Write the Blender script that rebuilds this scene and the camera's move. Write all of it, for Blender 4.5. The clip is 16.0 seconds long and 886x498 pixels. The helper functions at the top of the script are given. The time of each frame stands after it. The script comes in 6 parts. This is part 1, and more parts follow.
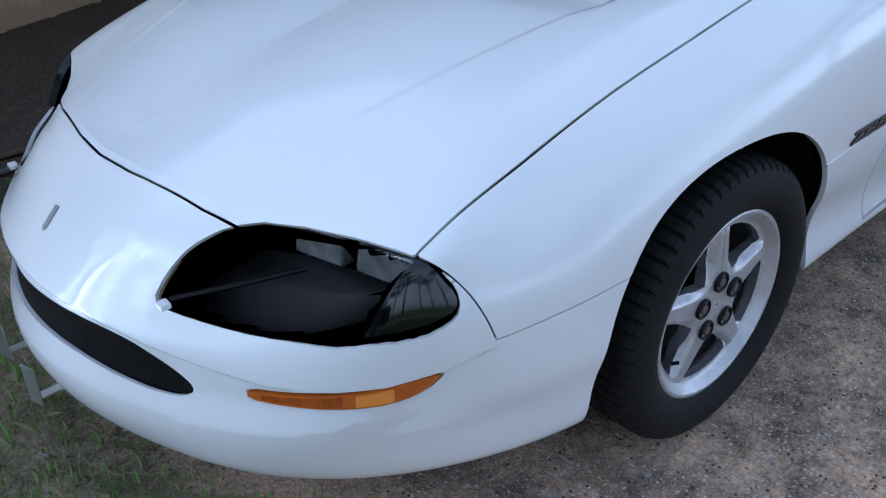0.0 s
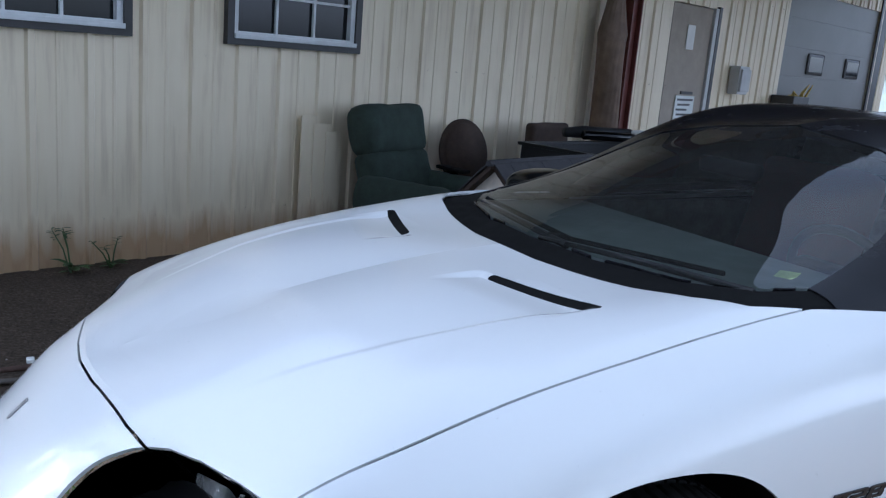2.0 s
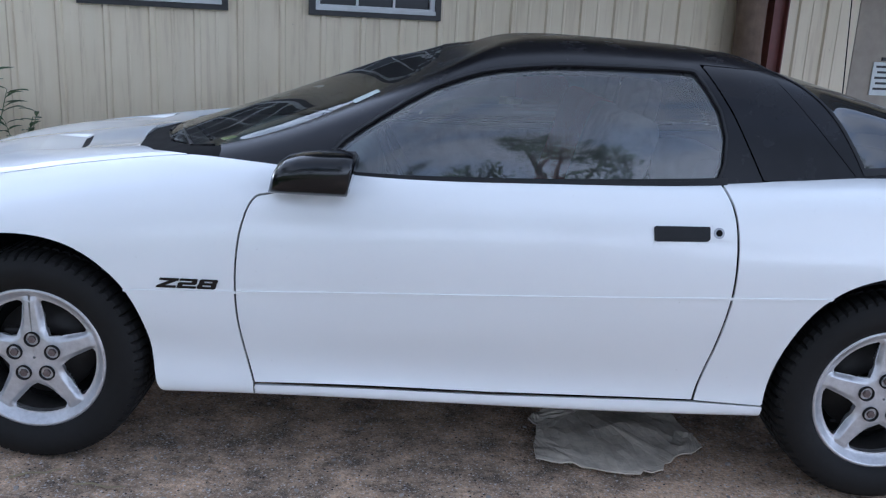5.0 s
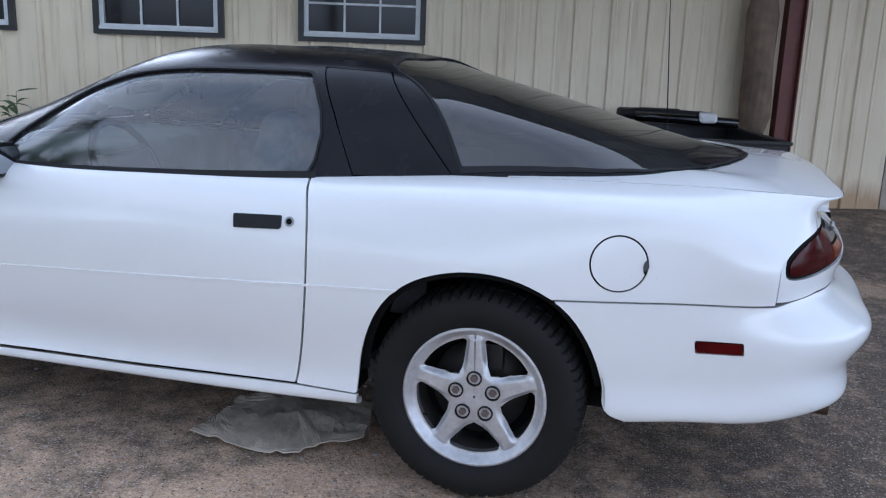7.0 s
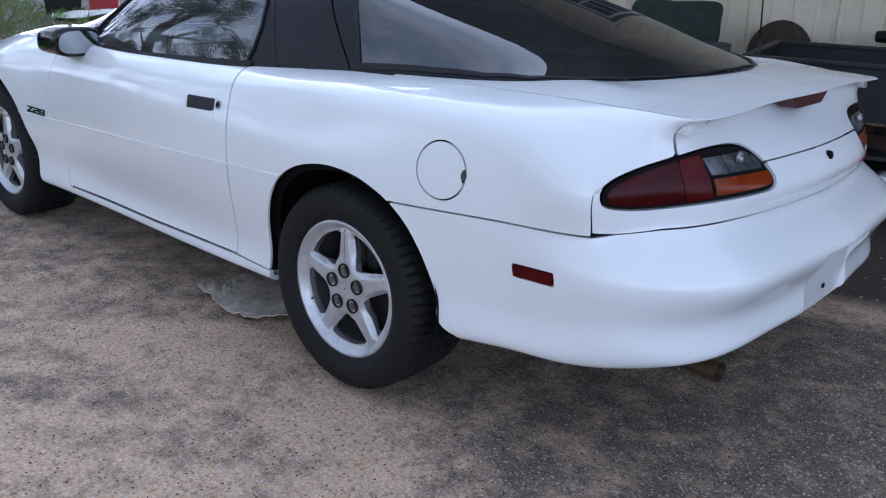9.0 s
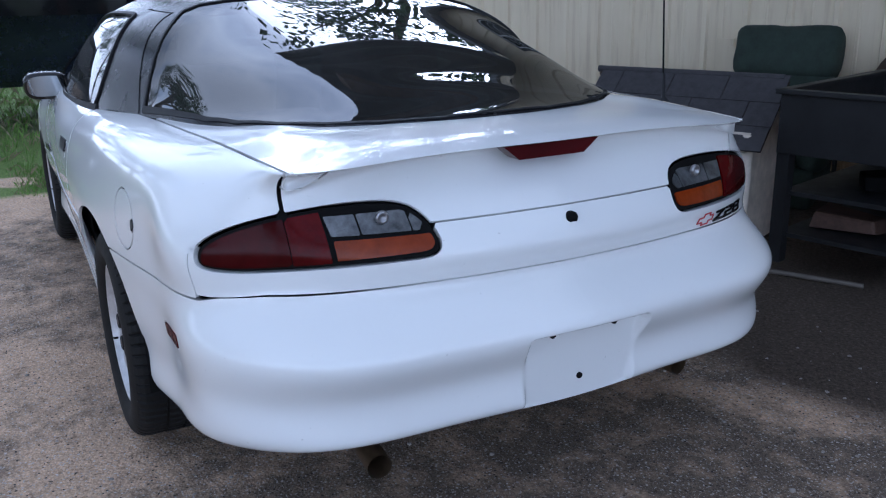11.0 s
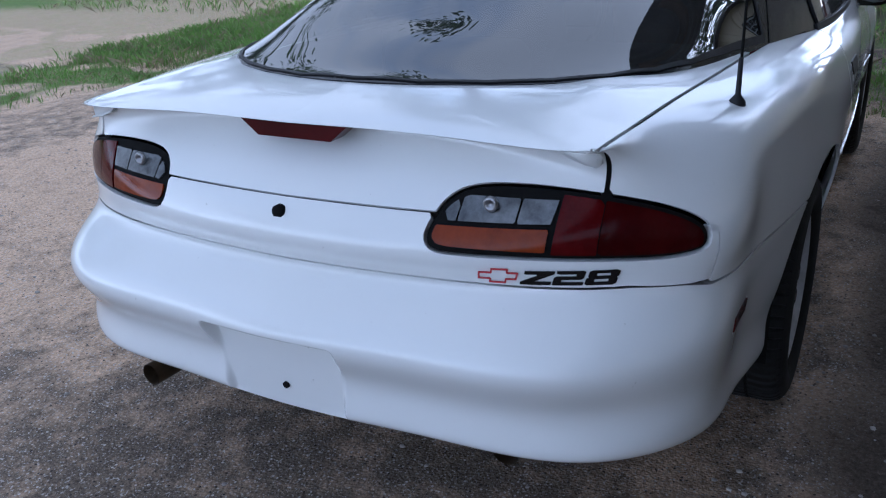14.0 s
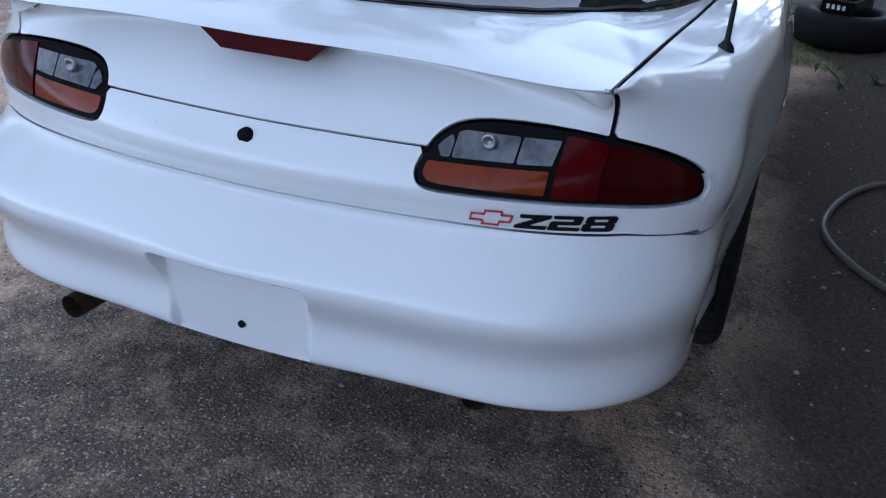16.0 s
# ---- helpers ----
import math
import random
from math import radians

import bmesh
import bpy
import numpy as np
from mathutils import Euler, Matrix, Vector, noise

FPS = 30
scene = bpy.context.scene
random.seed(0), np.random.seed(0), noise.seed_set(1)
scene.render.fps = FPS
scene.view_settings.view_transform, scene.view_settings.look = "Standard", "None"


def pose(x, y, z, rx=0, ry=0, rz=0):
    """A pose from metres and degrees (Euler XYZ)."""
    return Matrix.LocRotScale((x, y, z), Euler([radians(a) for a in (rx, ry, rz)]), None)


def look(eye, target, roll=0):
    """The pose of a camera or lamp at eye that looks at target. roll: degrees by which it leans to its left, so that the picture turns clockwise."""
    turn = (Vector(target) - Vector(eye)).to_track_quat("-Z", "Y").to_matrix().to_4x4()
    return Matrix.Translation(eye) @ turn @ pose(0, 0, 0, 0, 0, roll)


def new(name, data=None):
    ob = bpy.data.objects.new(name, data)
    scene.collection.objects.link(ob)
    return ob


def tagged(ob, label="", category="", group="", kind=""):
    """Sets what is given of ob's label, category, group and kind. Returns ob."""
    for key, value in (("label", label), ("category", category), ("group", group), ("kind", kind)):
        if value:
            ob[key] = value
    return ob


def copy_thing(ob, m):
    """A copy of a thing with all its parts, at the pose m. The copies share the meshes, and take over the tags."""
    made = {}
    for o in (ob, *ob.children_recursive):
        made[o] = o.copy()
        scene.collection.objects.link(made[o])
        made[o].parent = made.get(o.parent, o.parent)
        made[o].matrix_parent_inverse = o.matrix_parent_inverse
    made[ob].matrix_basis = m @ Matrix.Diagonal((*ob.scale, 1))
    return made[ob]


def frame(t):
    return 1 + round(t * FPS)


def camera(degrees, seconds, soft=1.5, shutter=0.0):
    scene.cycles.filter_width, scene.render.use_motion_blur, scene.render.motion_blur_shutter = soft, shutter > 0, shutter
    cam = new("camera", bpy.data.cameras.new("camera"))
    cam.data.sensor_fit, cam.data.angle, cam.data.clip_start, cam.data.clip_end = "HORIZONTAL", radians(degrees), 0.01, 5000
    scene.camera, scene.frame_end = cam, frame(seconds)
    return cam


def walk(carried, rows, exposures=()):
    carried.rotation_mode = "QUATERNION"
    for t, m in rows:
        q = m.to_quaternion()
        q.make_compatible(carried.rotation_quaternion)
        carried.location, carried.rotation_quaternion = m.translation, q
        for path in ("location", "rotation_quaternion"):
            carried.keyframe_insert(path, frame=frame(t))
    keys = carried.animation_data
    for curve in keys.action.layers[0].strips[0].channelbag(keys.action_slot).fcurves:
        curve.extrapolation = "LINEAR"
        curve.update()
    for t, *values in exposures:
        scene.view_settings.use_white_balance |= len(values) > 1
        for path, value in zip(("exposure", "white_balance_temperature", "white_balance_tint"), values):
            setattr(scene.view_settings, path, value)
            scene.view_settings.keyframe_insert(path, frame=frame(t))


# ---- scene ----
cam = camera(54.1, 16.0, soft=1.2)
PATH = [
    (0, (-1.405, -1.637, 1.419), (-0.306, -0.332, 0.376), -2.2),
    (0.5, (-1.439, -1.4, 1.414), (-0.309, -0.092, 0.408), -1.2),
    (1, (-1.475, -1.366, 1.41), (-0.31, 0.005, 0.535), 1.1),
    (1.5, (-1.347, -1.6, 1.408), (-0.151, -0.095, 0.854), 4.9),
    (2, (-1.091, -1.905, 1.415), (-0.146, -0.198, 0.977), 4.9),
    (2.5, (-0.743, -2.203, 1.415), (-0.006, -0.394, 0.987), 2.1),
    (3, (-0.414, -2.594, 1.397), (0.162, -0.743, 0.909), 0.5),
    (3.5, (-0.079, -2.865, 1.37), (0.384, -0.992, 0.846), 0.1),
    (4, (0.27, -3.05, 1.391), (0.594, -1.147, 0.867), 0.1),
    (4.5, (0.72, -3.262, 1.373), (0.925, -1.345, 0.841), 2.1),
    (4.7, (0.912, -3.303, 1.378), (1.046, -1.378, 0.852), 2.5),
    (6.8, (2.862, -3.304, 1.359), (2.422, -1.401, 0.931), 2.8),
    (7, (3.05, -3.287, 1.36), (2.588, -1.394, 0.906), 2.1),
    (7.5, (3.42, -3.178, 1.332), (2.921, -1.315, 0.804), 1.2),
    (8, (3.816, -3.002, 1.371), (3.004, -1.287, 0.738), 2.0),
    (8.5, (4.211, -2.791, 1.326), (3.073, -1.276, 0.686), 2.5),
    (9, (4.472, -2.559, 1.336), (3.211, -1.148, 0.689), 1.9),
    (9.5, (4.766, -2.291, 1.342), (3.406, -0.953, 0.74), 1.1),
    (10, (4.979, -1.987, 1.358), (3.532, -0.742, 0.762), 0.8),
    (10.2, (5.036, -1.827, 1.345), (3.549, -0.634, 0.74), 0.5),
    (12.3, (5.436, -0.147, 1.388), (3.557, -0.027, 0.714), -1.4),
    (12.5, (5.432, 0.022, 1.415), (3.573, 0.002, 0.678), -1.3),
    (13, (5.312, 0.405, 1.421), (3.509, 0.136, 0.597), -0.7),
    (13.5, (5.139, 0.83, 1.395), (3.394, 0.25, 0.608), -2.0),
    (14, (4.955, 1.119, 1.416), (3.348, 0.21, 0.647), -3.1),
    (14.5, (4.68, 1.268, 1.42), (3.156, 0.218, 0.662), -1.6),
    (15, (4.491, 1.368, 1.413), (2.974, 0.354, 0.592), 0.9),
    (15.5, (4.642, 1.184, 1.386), (3.102, 0.291, 0.474), 1.5),
    (16, (4.955, 0.862, 1.396), (3.283, 0.272, 0.471), 3.5),
]
walk(cam, [(t, look(eye, target, roll)) for t, eye, target, roll in PATH], exposures=[(0.0, 0.74, 4700, 11), (1.5, 0.93, 4850, 12), (3.5, 0.97, 4900, 14), (7.0, 1.12, 5080, 14), (9.0, 0.95, 4950, 15), (12.5, 0.87, 4850, 15), (16.0, 0.90, 4800, 14)])

# ---------------------------------------------------------------- light
world = bpy.data.worlds.new("evening_sky")
scene.world = world
world.use_nodes = True
sky = world.node_tree.nodes.new("ShaderNodeTexSky")
sky.sky_type, sky.sun_disc, sky.sun_elevation, sky.sun_rotation = "NISHITA", False, radians(17), radians(305)
sky.air_density, sky.dust_density, sky.ozone_density = 1.0, 1.4, 1.0
background = world.node_tree.nodes["Background"]
background.inputs["Strength"].default_value = 0.15

def clouded_sky():
    """Broken thin cloud all over the sky: paler and brighter than the blue between."""
    n, l = world.node_tree.nodes, world.node_tree.links
    at, squash, cloud, cover, grey, lift, mixed = (n.new(k) for k in ("ShaderNodeTexCoord", "ShaderNodeMapping", "ShaderNodeTexNoise", "ShaderNodeValToRGB", "ShaderNodeRGBToBW", "ShaderNodeMath", "ShaderNodeMixRGB"))
    squash.inputs["Scale"].default_value = (1, 1, 2.2)
    cloud.inputs["Scale"].default_value, cloud.inputs["Detail"].default_value, cloud.inputs["Roughness"].default_value = 2.6, 7, .58
    cover.color_ramp.elements[0].position, cover.color_ramp.elements[1].position = .24, .52
    lift.operation = "MULTIPLY"
    l.new(at.outputs["Generated"], squash.inputs["Vector"])
    l.new(squash.outputs["Vector"], cloud.inputs["Vector"])
    l.new(cloud.outputs["Fac"], cover.inputs["Fac"])
    l.new(sky.outputs["Color"], grey.inputs["Color"])
    l.new(grey.outputs["Val"], lift.inputs[0])
    # Overcast grows brighter towards the zenith.
    split, zenith = n.new("ShaderNodeSeparateXYZ"), n.new("ShaderNodeMapRange")
    l.new(at.outputs["Generated"], split.inputs["Vector"])
    l.new(split.outputs["Z"], zenith.inputs["Value"])
    zenith.inputs["To Min"].default_value, zenith.inputs["To Max"].default_value = 1.45, 2.75
    l.new(zenith.outputs["Result"], lift.inputs[1])
    l.new(cover.outputs["Color"], mixed.inputs["Fac"])
    l.new(sky.outputs["Color"], mixed.inputs["Color1"])
    l.new(lift.outputs[0], mixed.inputs["Color2"])
    l.new(mixed.outputs["Color"], background.inputs["Color"])


clouded_sky()
sun = new("sun", bpy.data.lights.new("sun", "SUN"))
sun.data.energy, sun.data.angle, sun.data.color = 0.5, radians(44), (1.0, .93, .84)
sun.matrix_world = look((-22.9, 16.1, 8.5), (0, 0, 0))

# ---------------------------------------------------------------- materials
def material(name):
    m = bpy.data.materials.new(name)
    m.use_nodes = True
    return m, m.node_tree.nodes, m.node_tree.links, m.node_tree.nodes["Principled BSDF"]


def noise_node(n, l, scale, detail=4.0, rough=0.55, coords="Object", stretch=None):
    tc = n.new("ShaderNodeTexCoord")
    tex = n.new("ShaderNodeTexNoise")
    tex.inputs["Scale"].default_value, tex.inputs["Detail"].default_value, tex.inputs["Roughness"].default_value = scale, detail, rough
    out = tc.outputs[coords]
    if stretch:
        mp = n.new("ShaderNodeMapping")
        mp.inputs["Scale"].default_value = stretch
        l.new(out, mp.inputs["Vector"])
        out = mp.outputs["Vector"]
    l.new(out, tex.inputs["Vector"])
    return tex


def ramp(n, l, source, stops):
    r = n.new("ShaderNodeValToRGB")
    while len(r.color_ramp.elements) < len(stops):
        r.color_ramp.elements.new(0.5)
    for e, (at, c) in zip(r.color_ramp.elements, stops):
        e.position, e.color = at, (*c, 1)
    l.new(source, r.inputs["Fac"])
    return r


def blend(n, l, fac, a, b, mode="MIX"):
    x = n.new("ShaderNodeMix")
    x.data_type, x.blend_type = "RGBA", mode
    for key, v in (("Factor", fac), ("A", a), ("B", b)):
        sock = [s for s in x.inputs if s.name == key and (s.type == ("VALUE" if key == "Factor" else "RGBA"))][0]
        if isinstance(v, (int, float)):
            sock.default_value = v
        elif isinstance(v, tuple):
            sock.default_value = (*v, 1)
        else:
            l.new(v, sock)
    return [s for s in x.outputs if s.type == "RGBA"][0]


def bump(n, l, p, height, strength, dist=0.01):
    b = n.new("ShaderNodeBump")
    b.inputs["Strength"].default_value, b.inputs["Distance"].default_value = strength, dist
    l.new(height, b.inputs["Height"])
    l.new(b.outputs["Normal"], p.inputs["Normal"])
    return b


def simple(name, base, rough=0.5, metal=0.0, coat=0.0, vary=0.25, scale=18.0, bumps=0.0, coords="Object", spec=0.5):
    """A surface with its base colour varied at two scales, and a fine relief."""
    m, n, l, p = material(name)
    big, small = noise_node(n, l, scale * 0.2, 3, coords=coords), noise_node(n, l, scale, 6, 0.65, coords=coords)
    lo, hi = tuple(c * (1 - vary) for c in base), tuple(min(1, c * (1 + vary)) for c in base)
    c1 = ramp(n, l, big.outputs["Fac"], [(0.3, lo), (0.7, hi)])
    c2 = ramp(n, l, small.outputs["Fac"], [(0.3, lo), (0.7, hi)])
    l.new(blend(n, l, 0.5, c1.outputs["Color"], c2.outputs["Color"]), p.inputs["Base Color"])
    r = ramp(n, l, small.outputs["Fac"], [(0.25, (max(0, rough - .08),) * 3), (0.75, (min(1, rough + .08),) * 3)])
    l.new(r.outputs["Color"], p.inputs["Roughness"])
    p.inputs["Metallic"].default_value, p.inputs["Coat Weight"].default_value, p.inputs["Coat Roughness"].default_value = metal, coat, 0.04
    p.inputs["Specular IOR Level"].default_value = spec
    if bumps:
        bump(n, l, p, small.outputs["Fac"], bumps, 0.004)
    return m


def paint_white():
    m, n, l, p = material("white_paint")
    dirt, fine = noise_node(n, l, 1.7, 5, 0.6), noise_node(n, l, 60, 4, 0.7)
    a = ramp(n, l, dirt.outputs["Fac"], [(0.35, (.83, .84, .83)), (0.75, (.81, .817, .805))])
    specks = ramp(n, l, fine.outputs["Fac"], [(0.27, (.42, .40, .36)), (0.30, (1, 1, 1))])
    l.new(blend(n, l, .35, a.outputs["Color"], specks.outputs["Color"], "MULTIPLY"), p.inputs["Base Color"])
    r = ramp(n, l, dirt.outputs["Fac"], [(0.2, (.22,) * 3), (0.8, (.28,) * 3)])
    l.new(r.outputs["Color"], p.inputs["Roughness"])
    p.inputs["Coat Weight"].default_value, p.inputs["Coat Roughness"].default_value = 0.75, 0.05
    return m


def glass(name, tint, rough=0.0, ior=1.5, dust=0.0):
    m, n, l, p = material(name)
    n.remove(p)
    out = n["Material Output"]
    clear, gloss, mix, fres = n.new("ShaderNodeBsdfTransparent"), n.new("ShaderNodeBsdfGlossy"), n.new("ShaderNodeMixShader"), n.new("ShaderNodeFresnel")
    clear.inputs["Color"].default_value = (*tint, 1)
    gloss.inputs["Roughness"].default_value = rough
    fres.inputs["IOR"].default_value = ior
    l.new(fres.outputs["Fac"], mix.inputs["Fac"])
    l.new(clear.outputs["BSDF"], mix.inputs[1])
    l.new(gloss.outputs["BSDF"], mix.inputs[2])
    last = mix.outputs["Shader"]
    if dust:
        film, layer = n.new("ShaderNodeBsdfDiffuse"), n.new("ShaderNodeMixShader")
        film.inputs["Color"].default_value = (.62, .63, .62, 1)
        cloud = noise_node(n, l, 5.0, 6, .65)
        amount = ramp(n, l, cloud.outputs["Fac"], [(.3, (dust * .6,) * 3), (.7, (dust * 1.4,) * 3)])
        l.new(amount.outputs["Color"], layer.inputs["Fac"])
        l.new(last, layer.inputs[1])
        l.new(film.outputs["BSDF"], layer.inputs[2])
        last = layer.outputs["Shader"]
    l.new(last, out.inputs["Surface"])
    return m


PAINT = paint_white()
ROOF = simple("black_roof_paint", (.008, .008, .010), .24, spec=.25, coat=0, vary=.4, scale=9)
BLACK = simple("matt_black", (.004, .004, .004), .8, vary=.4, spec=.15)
BUCKET = simple("bucket_black", (.004, .004, .0045), .4, spec=.25, vary=.5, scale=30)
BLACK_GLOSS = simple("gloss_black", (.005, .005, .006), .15, spec=.4, coat=.2, vary=.3)
DARK_LENS = simple("smoked_lens", (.005, .005, .006), .06, coat=.3, vary=.3)
PLASTIC = simple("black_plastic", (.012, .012, .013), .55, spec=.3, vary=.35, bumps=.2, scale=60)
TRIM = simple("dark_grey_trim", (.05, .05, .052), .5)
CLOTH = simple("grey_seat_cloth", (.17, .172, .175), .9, vary=.4, scale=80, bumps=.3)
DASH = simple("grey_dash", (.24, .26, .255), .7, vary=.25, scale=50)
RUBBER = simple("tyre_rubber", (.008, .0075, .007), .75, spec=.3, vary=.35, scale=40, bumps=.25, coords="Object")
ALLOY = simple("silver_alloy", (.56, .56, .57), .38, metal=.6, vary=.24, scale=60, bumps=.1)
# Darker copy of the alloy: brake dust plus painted shade inside the barrel.
GRIME_SHADE = simple("dusty_shaded_alloy", (.07, .066, .062), .6, metal=.3, vary=.5, scale=40)
STEEL = simple("grey_steel", (.35, .35, .36), .4, metal=.9)
ALUMINIUM = simple("bare_aluminium", (.55, .56, .55), .35, metal=.9, vary=.15)
BRAKE = simple("dark_brake_disc", (.028, .025, .023), .6, metal=.3, vary=.5, scale=30)
LUG = simple("rusted_lug", (.15, .115, .105), .6, metal=.4, vary=.5, scale=120)
RUST = simple("rusted_iron", (.10, .06, .045), .75, metal=.3, vary=.5, scale=60, bumps=.3)
BRASS = simple("tarnished_brass", (.12, .085, .052), .5, metal=.7, vary=.5, scale=30)
RED_LENS = simple("red_lens", (.034, .0010, .0015), .12, spec=.12, vary=.75, scale=9)
TURN_LENS = simple("turn_lens", (.50, .13, .012), .12, spec=.3, vary=.2, scale=20)
TURN_BRIGHT = simple("turn_lens_bright", (.85, .30, .03), .1, spec=.5, vary=.1, scale=20)
TURN_DARK = simple("turn_lens_ribbed", (.34, .075, .008), .2, spec=.5, vary=.5, scale=90)
AMBER = simple("amber_lens", (.17, .026, .004), .14, spec=.22, vary=.4, scale=24)
CLEAR_LENS = simple("clear_lens", (.13, .135, .14), .18, metal=.5, spec=.3, vary=.95, scale=30)
LAMP_GLASS = simple("headlamp_glass", (.12, .125, .125), .1, metal=.2, coat=1.0, vary=.6, scale=45)
SEAT_RED = simple("red_seat_cover", (.16, .018, .022), .9, vary=.3, scale=60, bumps=.2)
# Brighter red; on the tail lamps it paints in a lit reflection.
RED_INNER = simple("bright_red_lens", (.062, .0016, .0024), .14, spec=.12, vary=.5, scale=30)
DULL_RED = simple("dusty_red_lens", (.060, .004, .006), .22, spec=.25, vary=.5, scale=7)
RED_PAINT = simple("red_badge_paint", (.45, .03, .04), .4)
BADGE = simple("badge_enamel", (.12, .10, .22), .2, coat=.6, vary=.6, scale=40)
STICKER = simple("sticker_green", (.62, .72, .34), .6, vary=.35, scale=120)
SLIP = simple("faded_slip", (.40, .45, .43), .8, vary=.15)
PAPER = simple("white_paper", (.72, .74, .72), .8, vary=.1)
MIRROR = simple("mirror_silver", (.40, .42, .45), .02, metal=1.0, vary=.02)
GLASS_FRONT = glass("windshield_glass", (.74, .80, .76), ior=1.8, dust=.02)
GLASS_SIDE = glass("side_glass", (.86, .91, .89), ior=2.25, dust=.04)
GLASS_DARK = glass("tinted_glass", (.06, .065, .065), ior=2.15, dust=.03)


# ---------------------------------------------------------------- surfaces
def spline(knots, values, at):
    """Natural cubic spline through values (k, ...) at knots, sampled at the places given."""
    k = len(knots)
    h = np.diff(knots)
    flat = values.reshape(k, -1)
    a = np.eye(k)
    b = np.zeros_like(flat)
    for i in range(1, k - 1):
        a[i, i - 1], a[i, i], a[i, i + 1] = h[i - 1], 2 * (h[i - 1] + h[i]), h[i]
        b[i] = 6 * ((flat[i + 1] - flat[i]) / h[i] - (flat[i] - flat[i - 1]) / h[i - 1])
    m = np.linalg.solve(a, b)
    j = np.clip(np.searchsorted(knots, at, side="right") - 1, 0, k - 2)
    d = (at - knots[j])[:, None]
    hj = h[j][:, None]
    e = hj - d
    out = (m[j] * e ** 3 + m[j + 1] * d ** 3) / (6 * hj) + (flat[j] / hj - m[j] * hj / 6) * e + (flat[j + 1] / hj - m[j + 1] * hj / 6) * d
    return out.reshape((len(at),) + values.shape[1:])


def chord(net):
    """Knots along the first axis of a net of points, by the mean chord."""
    step = np.linalg.norm(np.diff(net, axis=0), axis=2).mean(axis=1)
    return np.concatenate(([0], np.cumsum(np.maximum(step, 0.02))))


def loft(rings, nu, nv, crease=None, even=0.0):
    """Half a body (second coordinate 0 or more) lofted over feature rings. crease: (ring, first column) from which a sharp edge runs."""
    net = np.array(rings, dtype=float).transpose(1, 0, 2)
    mirror = np.array([1, -1, 1])
    full = np.concatenate((net[2:0:-1] * mirror, net, net[-2:-4:-1] * mirror))
    ku = chord(full)
    u = np.linspace(ku[2], ku[-3], nu)
    cols = spline(ku, full, u)
    cols[0, :, 1] = cols[-1, :, 1] = 0
    kv = chord(cols.transpose(1, 0, 2))
    v = np.linspace(0, kv[-1], nv)
    if crease:
        v[np.argmin(abs(v - kv[crease[0]]))] = kv[crease[0]]
    pts = spline(kv, cols.transpose(1, 0, 2), v).transpose(1, 0, 2)
    if crease:
        c, col = crease
        low, high = spline(kv[:c + 1], cols[:, :c + 1].transpose(1, 0, 2), v[v <= kv[c]]), spline(kv[c:], cols[:, c:].transpose(1, 0, 2), v[v > kv[c]])
        sharp = np.concatenate((low, high)).transpose(1, 0, 2)
        w = np.clip((u - ku[2 + col]) / (ku[3 + col] - ku[2 + col]), 0, 1)[:, None, None]
        pts = pts * (1 - w) + sharp * w
    if even:
        taps = np.arange(-30, 31)
        kernel = np.exp(-(taps / even) ** 2 / 2)
        kernel /= kernel.sum()
        ends = np.concatenate((pts[30:0:-1] * mirror, pts, pts[-2:-32:-1] * mirror))
        soft_pts = np.apply_along_axis(lambda c: np.convolve(c, kernel, "valid"), 0, ends)
        w = np.clip((pts[..., 0] + .45) / .4, 0, 1) * np.clip((3.25 - pts[..., 0]) / .35, 0, 1)
        hood = np.clip((pts[..., 2] - .70) / .05, 0, 1) * np.clip((pts[..., 0] + .89) / .10, 0, 1) * np.clip((.62 - pts[..., 1]) / .12, 0, 1) * np.clip((.4 - pts[..., 0]) / .3, 0, 1)
        lid = np.clip((pts[..., 2] - .985) / .010, 0, 1) * np.clip((3.50 - pts[..., 0]) / .08, 0, 1) * np.clip((.56 - pts[..., 1]) / .15, 0, 1) * np.clip((pts[..., 0] - 2.4) / .3, 0, 1)
        w = np.maximum.reduce((w, hood, lid))
        w = (w * w * (3 - 2 * w))[..., None]
        pts = pts * (1 - w) + soft_pts * w
    pts[..., 1] = np.maximum(pts[..., 1], 0)
    return surface_of(pts, nu, nv)


def surface_of(pts, nu, nv):
    v3 = pts.reshape(-1, 3)
    i, j = np.meshgrid(np.arange(nu - 1), np.arange(nv - 1), indexing="ij")
    a = (i * nv + j).ravel()
    f = np.concatenate((np.stack((a, a + nv + 1, a + nv), 1), np.stack((a, a + 1, a + nv + 1), 1)))
    du, dv = np.gradient(pts, axis=0), np.gradient(pts, axis=1)
    n = np.cross(dv, du).reshape(-1, 3)
    n /= np.linalg.norm(n, axis=1)[:, None] + 1e-12
    return v3, n, f


